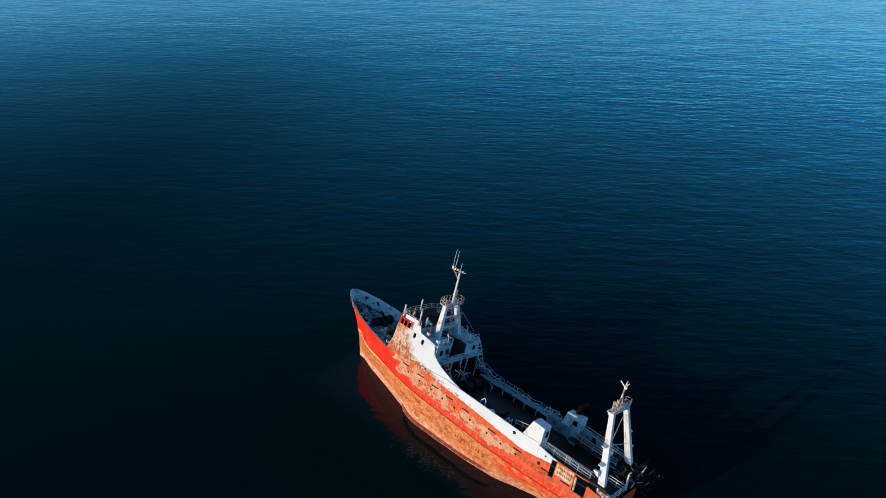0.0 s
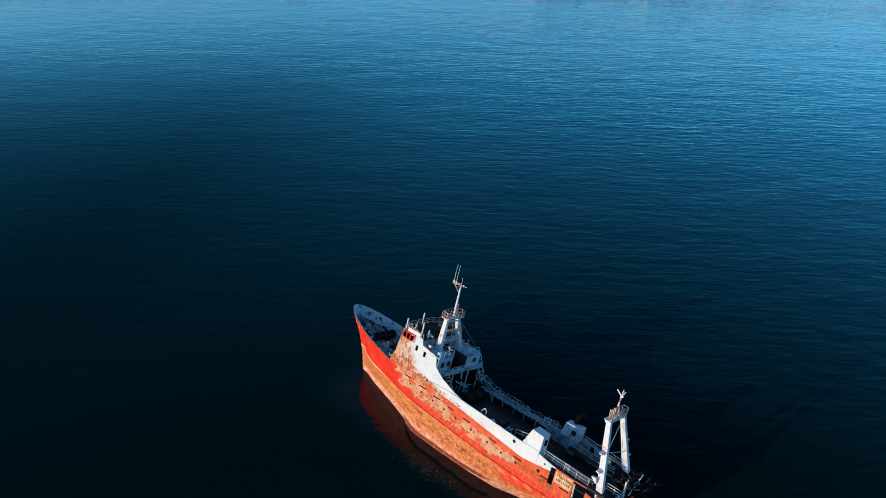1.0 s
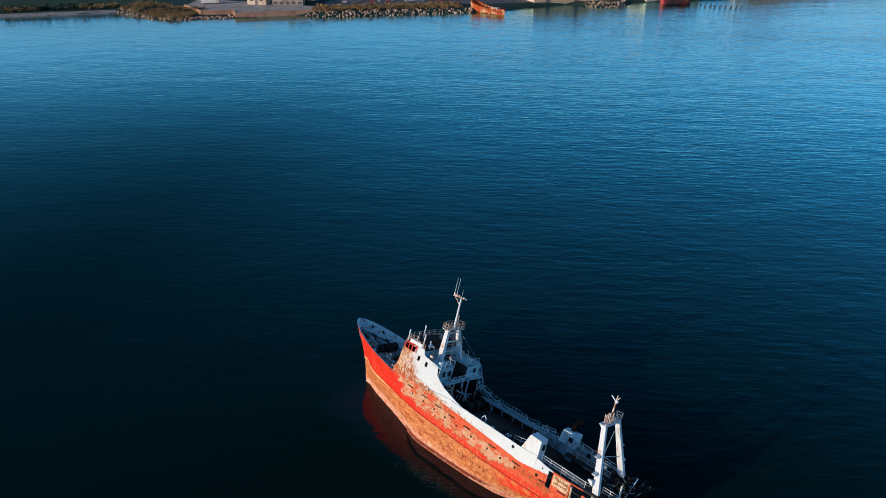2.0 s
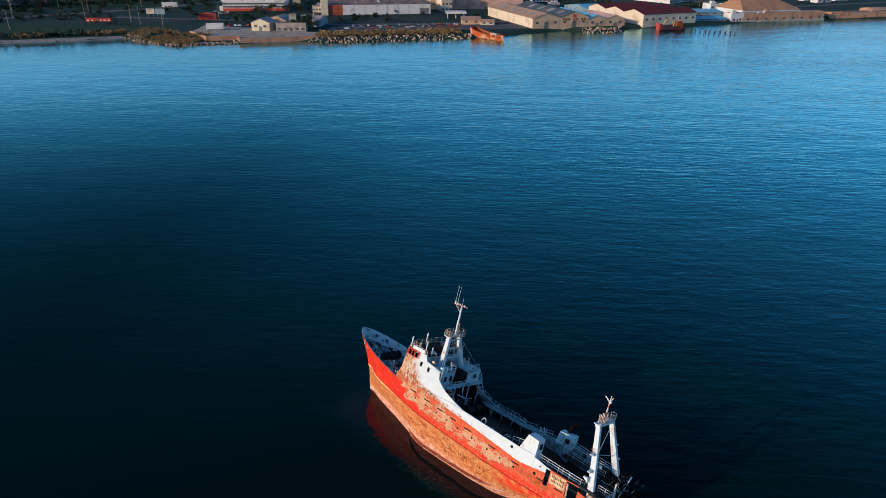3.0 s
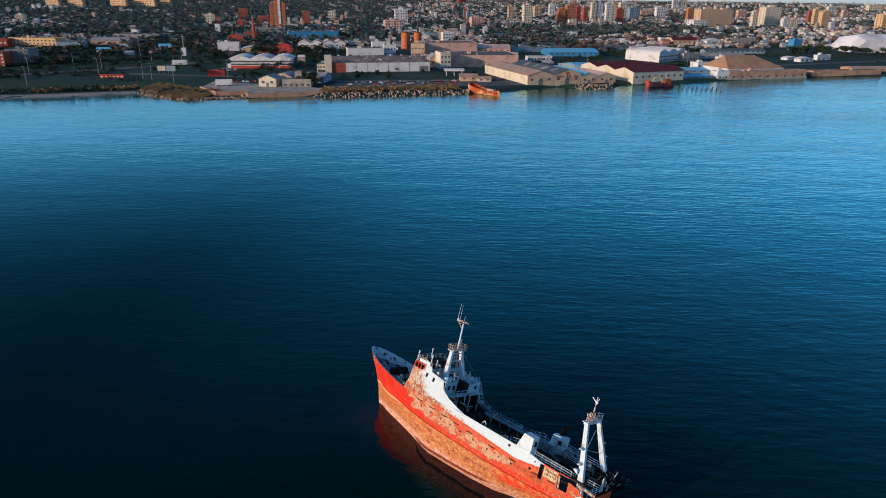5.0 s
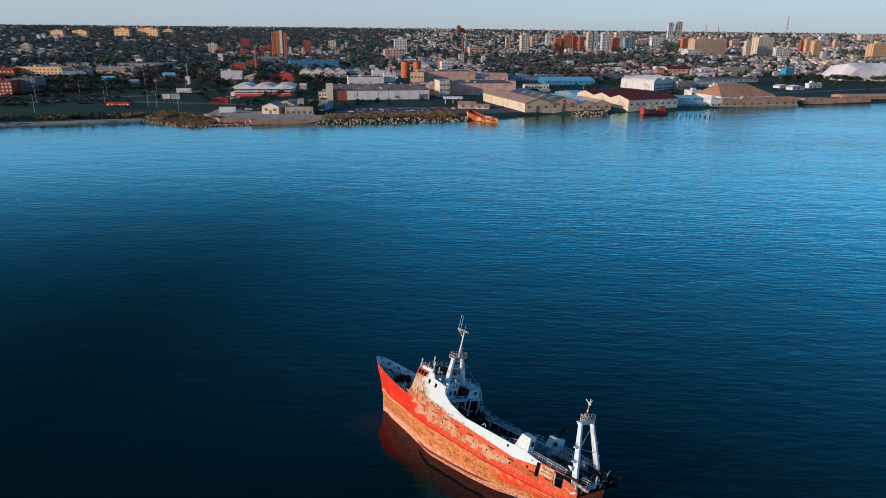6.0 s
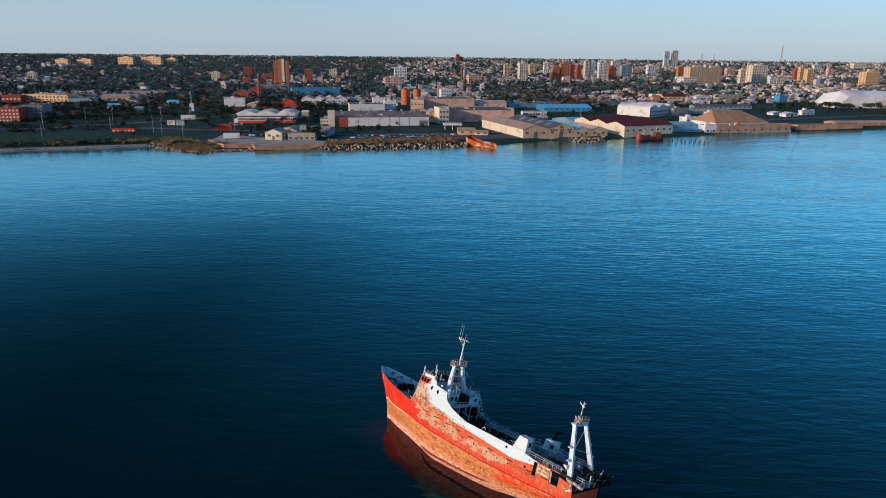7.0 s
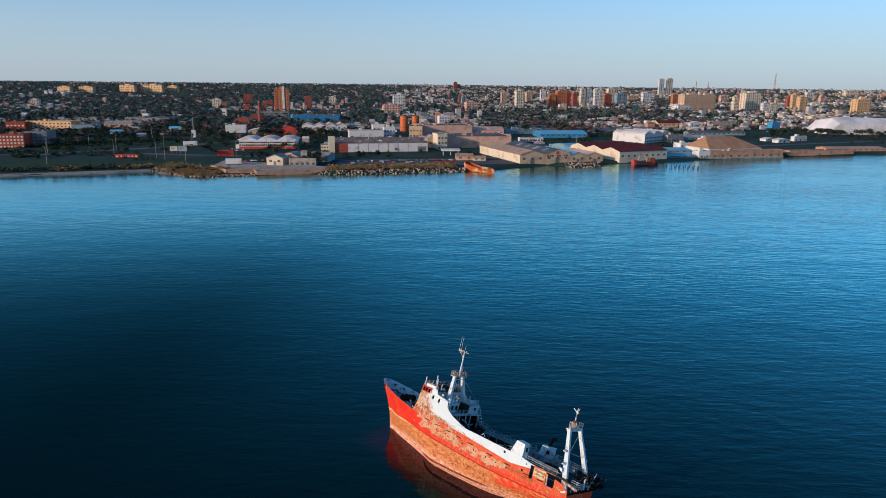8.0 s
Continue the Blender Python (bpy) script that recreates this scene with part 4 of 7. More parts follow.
for x, y, h in ((17.0, -1.8, 1.0), (17.3, 1.9, 1.2), (15.2, -3.0, 1.0)):
    bm = bmesh.new()
    z = deck_z(x)
    tube(bm, (x, y, z - 0.1), (x, y, z + h), 0.12, 0.12, 9)
    tube(bm, (x, y, z + h), (x + 0.25, y, z + h + 0.1), 0.18, 0.22, 9)
    part("cowl_vent", bm, M_WHITE, trawler)
bm = bmesh.new()
box(bm, 15.9, 17.6, -0.9, 0.9, deck_z(17) - 0.3, deck_z(17) + 0.7, top=(0.08, 0.08))
part("hatch_coaming", bm, M_DECK, trawler)
for i in range(9):
    for side in (1, -1):
        x = 14.5 + i * 1.3
        z = sheer(x)
        y = shell_y(x, z - 0.2) - 0.18
        bm = bmesh.new()
        prism(bm, [(side * y, z - 0.15), (side * (shell_y(x, z - 1.1) - 0.2), z - 1.15), (side * (y - 0.55), z - 1.15)], x - 0.03, x + 0.03, axis="x")
        part("bulwark_stay", bm, M_SHADED_WHITE, trawler)
for x, y, z, r in ((26.2, -1.6, 10.0, 0.26), (24.3, -2.55, 9.6, 0.34), (25.9, 1.75, 10.0, 0.26)):
    bm = bmesh.new()
    s = 1 if y > 0 else -1
    tube(bm, (x, y - s * 0.12, z), (x + 0.03, y + s * 0.3, z), r, r, 12)
    part("fairlead", bm, M_DARK, trawler)
for i, (x, y) in enumerate(((21.5, 1.0), (22.3, -1.2), (18.9, 2.3), (18.6, -2.4), (15.6, 2.2), (14.6, 0.2), (19.4, -3.2))):
    bm = bmesh.new()
    z = deck_z(x) + 0.12
    for k in range(3):
        n = 10
        chain(bm, [(x + (0.7 - 0.12 * k) * math.cos(2 * math.pi * j / n), y + (0.55 - 0.1 * k) * math.sin(2 * math.pi * j / n), z + 0.09 * k) for j in range(n + 1)], 0.06, 5)
    part("rope_coil", bm, M_SHADED_GEAR, trawler)
# gangway stair up to the wheelhouse from the forecastle, port side
bm = bmesh.new()
for i in range(6):
    box(bm, 13.75, 14.3, 3.2 + i * 0.22, 3.45 + i * 0.22, 7.2 + i * 0.3, 7.26 + i * 0.3)
beam(bm, (13.75, 3.2, 7.1), (13.75, 4.6, 9.0), 0.05, 0.2)
beam(bm, (14.3, 3.2, 7.1), (14.3, 4.6, 9.0), 0.05, 0.2)
part("ladder", bm, M_RUSTY, trawler)

# working deck: trawl winch, hatches, derelict gear
bm = bmesh.new()
tube(bm, (0.6, -2.2, 7.4), (0.6, 1.6, 7.4), 0.7, n=16)
for y in (-2.3, -0.4, 1.6):
    tube(bm, (0.6, y - 0.1, 7.4), (0.6, y + 0.1, 7.4), 1.1, n=16)
box(bm, -0.2, 1.4, -2.6, 1.9, 6.3, 6.7)
part("trawl_winch", bm, M_DARK, trawler, "black rusted trawl winch")
for x, y, w, d, h in ((-4.2, 0.4, 2.2, 2.4, 0.7), (-8.6, -0.2, 1.8, 2.0, 0.6)):
    bm = bmesh.new()
    box(bm, x - w, x + w, y - d / 2, y + d / 2, deck_z(x) - 0.1, deck_z(x) + h)
    part("hatch_coaming", bm, M_DECK, trawler)
bm = bmesh.new()
prism(bm, [(-6.2, 3.4), (-4.9, 4.6), (-6.0, 4.9), (-7.2, 4.2)], 8.1, 8.25, axis="z")
part("loose_plate", bm, M_WHITE, trawler)
bm = bmesh.new()
chain(bm, [(-4.6, 4.6, 8.0), (-4.5, 4.5, 9.0), (-4.9, 4.3, 9.5), (-5.3, 4.4, 9.2), (-5.2, 4.5, 8.1)], 0.07)
part("bent_pipe", bm, M_WHITE, trawler)
for x in (-9.0, -9.5):
    bm = bmesh.new()
    chain(bm, [(x, 4.6, 7.6), (x, 4.5, 8.7), (x - 0.1, 3.9, 8.8), (x - 0.1, 3.9, 7.6)], 0.06)
    part("rail_hoop", bm, M_WHITE, trawler)
# torn net, wires and bent stanchions on the starboard walkway
rng0 = random.Random(3)
for i in range(46):
    x = 3.0 - i * 0.34
    bm = bmesh.new()
    p = Vector((x, -4.7 + rng0.uniform(-0.5, 0.5), 7.5 + max(0.0, x) * 0.35))
    pts = [p]
    for k in range(4):
        p = p + Vector((rng0.uniform(-0.5, 0.5), rng0.uniform(-0.35, 0.35), rng0.uniform(-0.25, 0.5)))
        pts.append(p)
    chain(bm, pts, rng0.uniform(0.03, 0.06), 5)
    part("torn_wire", bm, M_SHADED_GEAR if i % 3 else M_WHITE, trawler)
for i in range(7):
    bm = bmesh.new()
    x = 1.5 - i * 2.0
    tube(bm, (x, -4.3, 6.3), (x + rng0.uniform(-0.2, 0.2), -4.3, 7.4), 0.08)
    part("walkway_post", bm, M_SHADED_GEAR, trawler)
bm = bmesh.new()
chain(bm, [(2.6, -4.4, 9.4), (0.5, -4.1, 8.2), (-0.8, -3.6, 6.8), (-0.9, -3.4, 6.4)], 0.06)
part("hanging_cable", bm, M_SHADED_GEAR, trawler)
# funnel stub by the starboard deck house
bm = bmesh.new()
tube(bm, (-14.2, -5.0, 9.6), (-14.3, -5.3, 11.1), 0.4, 0.36, 10)
tube(bm, (-14.3, -5.3, 11.1), (-15.0, -5.8, 11.5), 0.4, 0.25, 10)
part("exhaust_stub", bm, M_DEEP_BLACK, trawler, "sooty black exhaust stub")
# tangle of wreckage at the starboard quarter: crumpled plates under a heap of bars
for i in range(26):
    bm = bmesh.new()
    a = rng0.uniform(0, math.pi)
    w, d = rng0.uniform(0.5, 1.1), rng0.uniform(0.3, 0.7)
    c = Vector((-24.9 + rng0.uniform(-2.0, 2.0), -4.2 + rng0.uniform(-1.3, 1.2), rng0.uniform(6.2, 8.0)))
    row = []
    for j in range(4):
        s = (j / 1.5 - 1.0) * w
        up = rng0.uniform(-0.35, 0.35)
        row.append([bm.verts.new(c + Vector((s * math.cos(a) - k * d * math.sin(a), s * math.sin(a) + k * d * math.cos(a), up + k * rng0.uniform(-0.3, 0.4)))) for k in (-1, 1)])
    for p, q in zip(row, row[1:]):
        bm.faces.new((p[0], q[0], q[1], p[1]))
    bmesh.ops.solidify(bm, geom=bm.faces[:], thickness=0.08)
    part("crumpled_plate", bm, M_DARK, trawler)
for i in range(190):
    bm = bmesh.new()
    p = Vector((-24.7 + rng0.uniform(-2.2, 2.2), -4.0 + rng0.uniform(-1.6, 1.8), 6.4 + rng0.uniform(-0.4, 1.4)))
    q = p + Vector((rng0.uniform(-0.9, 1.0), rng0.uniform(-0.9, 0.9), rng0.uniform(-0.2, 1.2)))
    tube(bm, p, q, rng0.uniform(0.025, 0.07), n=5)
    part("wreckage_bar", bm, M_DARK if i % 6 else M_SHADED_PLATE, trawler)
# scrap and loose gear on the forecastle
for i in range(44):
    x = rng0.uniform(14.2, 24.5)
    y = rng0.uniform(-1, 1) * max(0.3, shell_y(x, deck_z(x)) - 0.9)
    z = deck_z(x) + 0.1
    bm = bmesh.new()
    a = rng0.uniform(0, math.pi)
    d = Vector((math.cos(a), math.sin(a), 0)) * rng0.uniform(0.3, 1.1)
    if i % 3 == 0:
        box(bm, x - 0.3, x + 0.3, y - 0.25, y + 0.25, z - 0.05, z + rng0.uniform(0.1, 0.5), top=(0.05, 0.05))
    else:
        beam(bm, Vector((x, y, z)) - d, Vector((x, y, z + rng0.uniform(0, 0.3))) + d, rng0.uniform(0.07, 0.22), 0.08, side=(0, 0, 1))
    part("scrap_piece", bm, (M_SHADED_WHITE, M_RUSTY, M_SHADED_GEAR, M_DARK)[i % 4], trawler)
rail_line([(14.6, 4.4, 7.9), (17.6, 4.2, 8.1)], 0.6, 2, 1.0, 0.035, material=M_SHADED_WHITE)
bm = bmesh.new()
chain(bm, [(18.5, -3.9, 8.0), (21.0, -3.1, 8.4), (23.5, -2.2, 8.8)], 0.07)
chain(bm, [(16.0, 3.4, 7.9), (19.0, 3.0, 8.1), (22.0, 1.8, 8.5)], 0.07)
part("deck_pipe", bm, M_SHADED_WHITE, trawler)
# vents, lockers and cable trays on the boat decks and round the mast
for x, y, z, w, d, h in ((5.3, 3.9, 12.7, 0.5, 0.7, 0.5), (7.2, 4.0, 12.7, 0.6, 0.5, 0.8), (5.2, -3.2, 12.2, 0.7, 0.9, 0.6), (7.4, -4.0, 12.2, 0.5, 0.5, 0.9), (6.4, 2.6, 12.7, 0.4, 0.4, 0.35), (9.2, 2.4, 13.6, 0.6, 0.7, 0.6), (11.4, -2.6, 13.6, 0.7, 0.5, 0.7), (12.0, 2.4, 13.6, 0.35, 0.35, 0.9)):
    bm = bmesh.new()
    box(bm, x - w / 2, x + w / 2, y - d / 2, y + d / 2, z, z + h, top=(0.06, 0.06))
    part("vent_box", bm, M_SHADED_WHITE if h < 0.7 else M_RUSTY, trawler)
for x, y, z, h in ((4.9, 2.2, 12.7, 1.1), (7.9, 2.9, 12.7, 1.5), (4.8, -2.2, 12.2, 1.3), (6.6, -4.5, 12.2, 1.0), (10.4, 4.2, 13.6, 1.2), (11.2, 4.3, 13.6, 1.4)):
    bm = bmesh.new()
    tube(bm, (x, y, z), (x + 0.1, y, z + h), 0.07, n=7)
    tube(bm, (x + 0.1, y, z + h), (x + 0.35, y, z + h + 0.1), 0.13, 0.16, 8)
    part("vent_pipe", bm, M_RUSTY, trawler)
for side in (1, -1):
    rail_line([(4.5, 4.7 * side, 12.7 if side > 0 else 12.2), (4.5, 1.7 * side, 12.7 if side > 0 else 12.2)], 0.9, 2, 1.0, 0.03, material=M_SHADED_WHITE)
    rail_line([(4.5, 1.5 * side, 12.4), (8.3, 1.5 * side, 12.4)], 0.9, 2, 1.2, 0.03, material=M_SHADED_WHITE)
# stays from the mast
for p, q in (((7.6, 0.9, 17.4), (4.6, 4.7, 12.7)), ((7.8, -1.4, 17.4), (4.4, -4.8, 12.2))):
    bm = bmesh.new()
    tube(bm, p, q, 0.022, n=4)
    part("wire_stay", bm, M_SHADED_GEAR, trawler)
# fallen stair, pipes and bars below the catwalk
for i in range(26):
    bm = bmesh.new()
    p = Vector((rng0.uniform(1.6, 3.8), rng0.uniform(-4.6, 3.2), rng0.uniform(6.6, 10.0)))
    q = p + Vector((rng0.uniform(-1.5, 0.6), rng0.uniform(-1.2, 1.2), rng0.uniform(-0.6, 1.4)))
    tube(bm, p, q, rng0.uniform(0.04, 0.09), n=5)
    part("bent_bar", bm, (M_SHADED_WHITE, M_DARK, M_SHADED_GEAR)[i % 3], trawler)
# sweep of the starboard walkway up to the catwalk
bm = bmesh.new()
chain(bm, [(2.4, -5.0, 8.6), (3.4, -5.0, 10.6), (4.1, -4.9, 12.0)], 0.06)
ladder = part("ship_ladder", bm, M_SHADED_WHITE, trawler, "steep battered ladder up to the boat deck")
bm = bmesh.new()
chain(bm, [(2.6, -4.3, 8.4), (3.6, -4.3, 10.4), (4.2, -4.3, 11.8)], 0.06)
part("stile", bm, M_SHADED_WHITE, ladder)
for i in range(7):
    bm = bmesh.new()
    t = i / 6
    tube(bm, (2.4 + 1.65 * t, -5.0, 8.7 + 3.2 * t), (2.6 + 1.55 * t, -4.3, 8.5 + 3.2 * t), 0.05)
    part("rung", bm, M_SHADED_WHITE, ladder)
# small platforms and lamps on the gantry legs
for side in (1, -1):
    for f in (0.42, 0.62):
        p = Vector((-23.9, 4.65 * side, 5.6)).lerp(Vector((-20.9, 1.5 if side > 0 else -2.25, 15.7)), f)
        bm = bmesh.new()
        prism(bm, [(p.y, p.z), (p.y + 0.95 * side, p.z + 0.25), (p.y + 0.95 * side, p.z + 0.38), (p.y, p.z + 0.6)], p.x - 0.22, p.x + 0.22, axis="x")
        part("gantry_bracket", bm, M_WHITE, trawler)
for i in range(9):
    bm = bmesh.new()
    y = 1.7 - i * 0.52
    tube(bm, (-21.3, y, 15.8), (-21.35, y, 16.5 + 0.2 * (i % 3)), 0.05, n=5)
    part("gantry_post", bm, M_RUSTY, trawler)
rail_line([(-21.35, 1.8, 15.8), (-21.35, -2.6, 15.8)], 0.8, 2, 1.0, 0.03, material=M_RUSTY)
bm = bmesh.new()
tube(bm, (-22.4, 3.05, 10.6), (-21.2, -1.9, 14.2), 0.05, n=5)
tube(bm, (-22.0, 2.6, 12.0), (-22.3, -3.3, 10.6), 0.05, n=5)
part("cross_wire", bm, M_SHADED_GEAR, trawler)

# thin pale curls on the water beside the turn of the bilge, drawn for lit wavelets
rngf = random.Random(17)
verts, faces = [], []
for i in range(150):
    f = rngf.random()
    cx, cy = -7.6 + 7.6 * f + rngf.gauss(0, 0.5), 85.6 - 5.2 * f + rngf.gauss(0, 0.9)
    a0, rad, sweep, w = rngf.uniform(0, 6.28), rngf.uniform(0.10, 0.6), rngf.uniform(0.4, 1.5), rngf.uniform(0.008, 0.028)
    k = len(verts)
    for j in range(7):
        t = a0 + sweep * j / 6
        ww = w * math.sin(math.pi * (j + 0.3) / 6.6)
        verts += [(cx + (rad + s * ww) * 1.6 * math.cos(t), cy + (rad + s * ww) * math.sin(t), 0.02) for s in (-1, 1)]
    faces += [(k + 2 * j, k + 2 * j + 1, k + 2 * j + 3, k + 2 * j + 2) for j in range(6)]
me = bpy.data.meshes.new("foam")
me.from_pydata(verts, [], faces)
me.materials.append(plain("pale wavelet", (0.06, 0.065, 0.065), 0.8))
tagged(new("foam", me), "thin pale curls of wavelets on the dark water", "foam", kind="stuff")


# ---------------------------------------------------------------- town materials
M_BRICK = worn("red brick", (0.36, 0.09, 0.055), (0.26, 0.065, 0.045), 0.25, 0.5, 0.85)
M_ORBRICK = worn("orange brick", (0.50, 0.18, 0.07), (0.38, 0.12, 0.05), 0.2, 0.5, 0.85)
M_WHITEW = worn("white render", (0.62, 0.62, 0.61), (0.45, 0.42, 0.38), 0.12, 0.35, 0.8)
M_CREAM = worn("cream render", (0.62, 0.55, 0.42), (0.48, 0.40, 0.29), 0.12, 0.4, 0.8)
M_TAN = worn("tan render", (0.56, 0.40, 0.26), (0.42, 0.28, 0.18), 0.12, 0.45, 0.85)
M_PINK = worn("faded pink render", (0.58, 0.38, 0.30), (0.44, 0.27, 0.20), 0.1, 0.5, 0.85)
M_OCHRE = worn("ochre render", (0.60, 0.40, 0.21), (0.48, 0.30, 0.15), 0.12, 0.4, 0.8)
M_ADOBE = worn("weathered brick quay", (0.44, 0.26, 0.17), (0.30, 0.18, 0.12), 0.15, 0.5, 0.9)
M_GREYW = worn("grey render", (0.20, 0.21, 0.22), (0.13, 0.13, 0.13), 0.12, 0.45, 0.85)
M_BLUEGREY = worn("blue-grey sheet", (0.20, 0.30, 0.36), (0.14, 0.18, 0.21), 0.1, 0.4, 0.6)
M_BLUE = worn("blue sheet", (0.05, 0.24, 0.44), (0.045, 0.17, 0.32), 0.1, 0.35, 0.5)
M_REDW = worn("red painted wall", (0.45, 0.06, 0.05), (0.30, 0.06, 0.05), 0.15, 0.45, 0.75)
M_CONCRETE = worn("stained concrete", (0.36, 0.33, 0.28), (0.22, 0.20, 0.17), 0.2, 0.5, 0.9)
M_TILE = worn("red roof", (0.11, 0.025, 0.03), (0.07, 0.022, 0.026), 0.15, 0.5, 0.8)
M_PANE = plain("window glass", (0.10, 0.10, 0.11), 0.25)
M_TENT = plain("white fabric", (0.60, 0.59, 0.60), 0.7, 0.0, 0.03)
M_LITW = plain("pale shutter", (0.62, 0.58, 0.50), 0.6)
M_ROOF = worn("bitumen roof", (0.10, 0.10, 0.10), (0.17, 0.15, 0.14), 0.12, 0.5, 0.9)


def corrugated(name, base, other):
    n = Nodes(name)
    w = n.t.nodes.new("ShaderNodeTexWave")
    n.put(w.inputs["Vector"], n.coords())
    w.inputs["Scale"].default_value, w.inputs["Distortion"].default_value = 1.2, 0.3
    sheet = n.noise(0.12, n.coords((1, 0.25, 1)), 5.0, 0.65)
    c = n.mix(n.step(sheet, 0.42, 0.6), base, other)
    c = n.mix(n.math("MULTIPLY", n.step(n.noise(0.7, None, 5.0), 0.55, 0.7), 0.4), c, (0.16, 0.10, 0.07))
    return n.done(c, 0.65, 0.0, w.outputs[1], 0.05)


M_CORR_GREY = corrugated("grey corrugated roof", (0.24, 0.23, 0.22), (0.34, 0.30, 0.27))
M_CORR_TAN = corrugated("tan corrugated roof", (0.42, 0.27, 0.17), (0.33, 0.21, 0.13))
M_THATCH = corrugated("brown fibre-sheet roof", (0.36, 0.20, 0.10), (0.27, 0.15, 0.08))
M_CORR_PINK = corrugated("faded pink corrugated roof", (0.60, 0.40, 0.32), (0.46, 0.30, 0.24))
M_CORR_BLUE = corrugated("blue corrugated roof", (0.10, 0.40, 0.66), (0.16, 0.38, 0.52))
M_CORR_WHITE = corrugated("white corrugated roof", (0.66, 0.65, 0.62), (0.50, 0.47, 0.44))
M_CORR_BROWN = corrugated("dark brown corrugated roof", (0.12, 0.095, 0.08), (0.22, 0.16, 0.13))
M_CORR_DARK = corrugated("dark corrugated roof", (0.05, 0.07, 0.08), (0.11, 0.11, 0.11))


# ---------------------------------------------------------------- building kinds
# each stands with its front left foot at (x, y, z); its own x runs along the front, y to the back
PLOTS = []


def site(name, x, y, z, rot, label, category, group=""):
    PLOTS.append((x, y))
    return thing(name, pose(x, y, z, 0, 0, rot), label, category, group)


def panes(parent, w, h, floors, cols, material, y=-0.05, base=0.8, one=True):
    """Windows in the front: each a part sharing one mesh, or one part where they are tiny."""
    if not cols:
        return
    fw, fh = w / cols, (h - base * 0.5) / floors
    ww, wh = min(fw * 0.55, 2.6), min(fh * 0.5, 1.9)
    if one and floors * cols <= 40:
        bm = bmesh.new()
        box(bm, -ww / 2, ww / 2, -0.05, 0.05, 0, wh)
        me = mesh_of(bm, "window", material)
        for f in range(floors):
            for c in range(cols):
                o = new("window", me)
                o.parent = parent
                o.location = ((c + 0.5) * fw, y, base + f * fh)
    else:
        bm = bmesh.new()
        for f in range(floors):
            for c in range(cols):
                cx = (c + 0.5) * fw
                box(bm, cx - ww / 2, cx + ww / 2, y - 0.05, y + 0.05, base + f * fh, base + f * fh + wh)
        tagged(part("facade_glazing", bm, material, parent), kind="stuff")


def flat_block(x, y, z, rot, w, d, h, wall, label, category, floors=1, cols=4, win="dark", roof=None):
    b = site(category.replace(" ", "_"), x, y, z, rot, label, category)
    bm = bmesh.new()
    box(bm, 0, w, 0, d, -2, h)
    part("wall", bm, wall, b)
    bm = bmesh.new()
    for x0, x1, y0, y1 in ((-0.15, w + 0.15, -0.15, 0.3), (-0.15, w + 0.15, d - 0.3, d + 0.15), (-0.15, 0.3, 0.3, d - 0.3), (w - 0.3, w + 0.15, 0.3, d - 0.3)):
        box(bm, x0, x1, y0, y1, h, h + 0.6)
    part("parapet", bm, wall, b)
    bm = bmesh.new()
    box(bm, 0.3, w - 0.3, 0.3, d - 0.3, h, h + 0.2)
    part("roof", bm, roof or M_ROOF, b)
    if h > 6 and w > 12:
        bm = bmesh.new()
        box(bm, w * 0.3, w * 0.3 + 4, d * 0.4, d * 0.4 + 4, h + 0.2, h + 2.8)
        part("roof_room", bm, wall, b)
    if w * d > 500:
        rngr = random.Random(int(x * 10 + y))
        for i in range(min(14, int(w * d / 180))):
            bm = bmesh.new()
            px, py, k = rngr.uniform(1.5, w - 4), rngr.uniform(1.5, d - 4), rngr.uniform(0.8, 2.2)
            box(bm, px, px + k, py, py + k * rngr.uniform(0.6, 1.6), h + 0.2, h + 0.2 + rngr.uniform(0.5, 1.4), top=(0.08, 0.08))
            part("roof_vent", bm, (M_CONCRETE, M_GREYW, M_CORR_WHITE)[i % 3], b)
    panes(b, w, h, floors, cols, M_PANE if win == "dark" else M_LITW)
    if category not in ("container", "bus") and w > 8:
        bm = bmesh.new()
        box(bm, w * 0.46, w * 0.46 + 1.6, -0.08, 0.05, -0.3, min(2.2, h * 0.6))
        part("door", bm, M_ROOF, b)
    return b


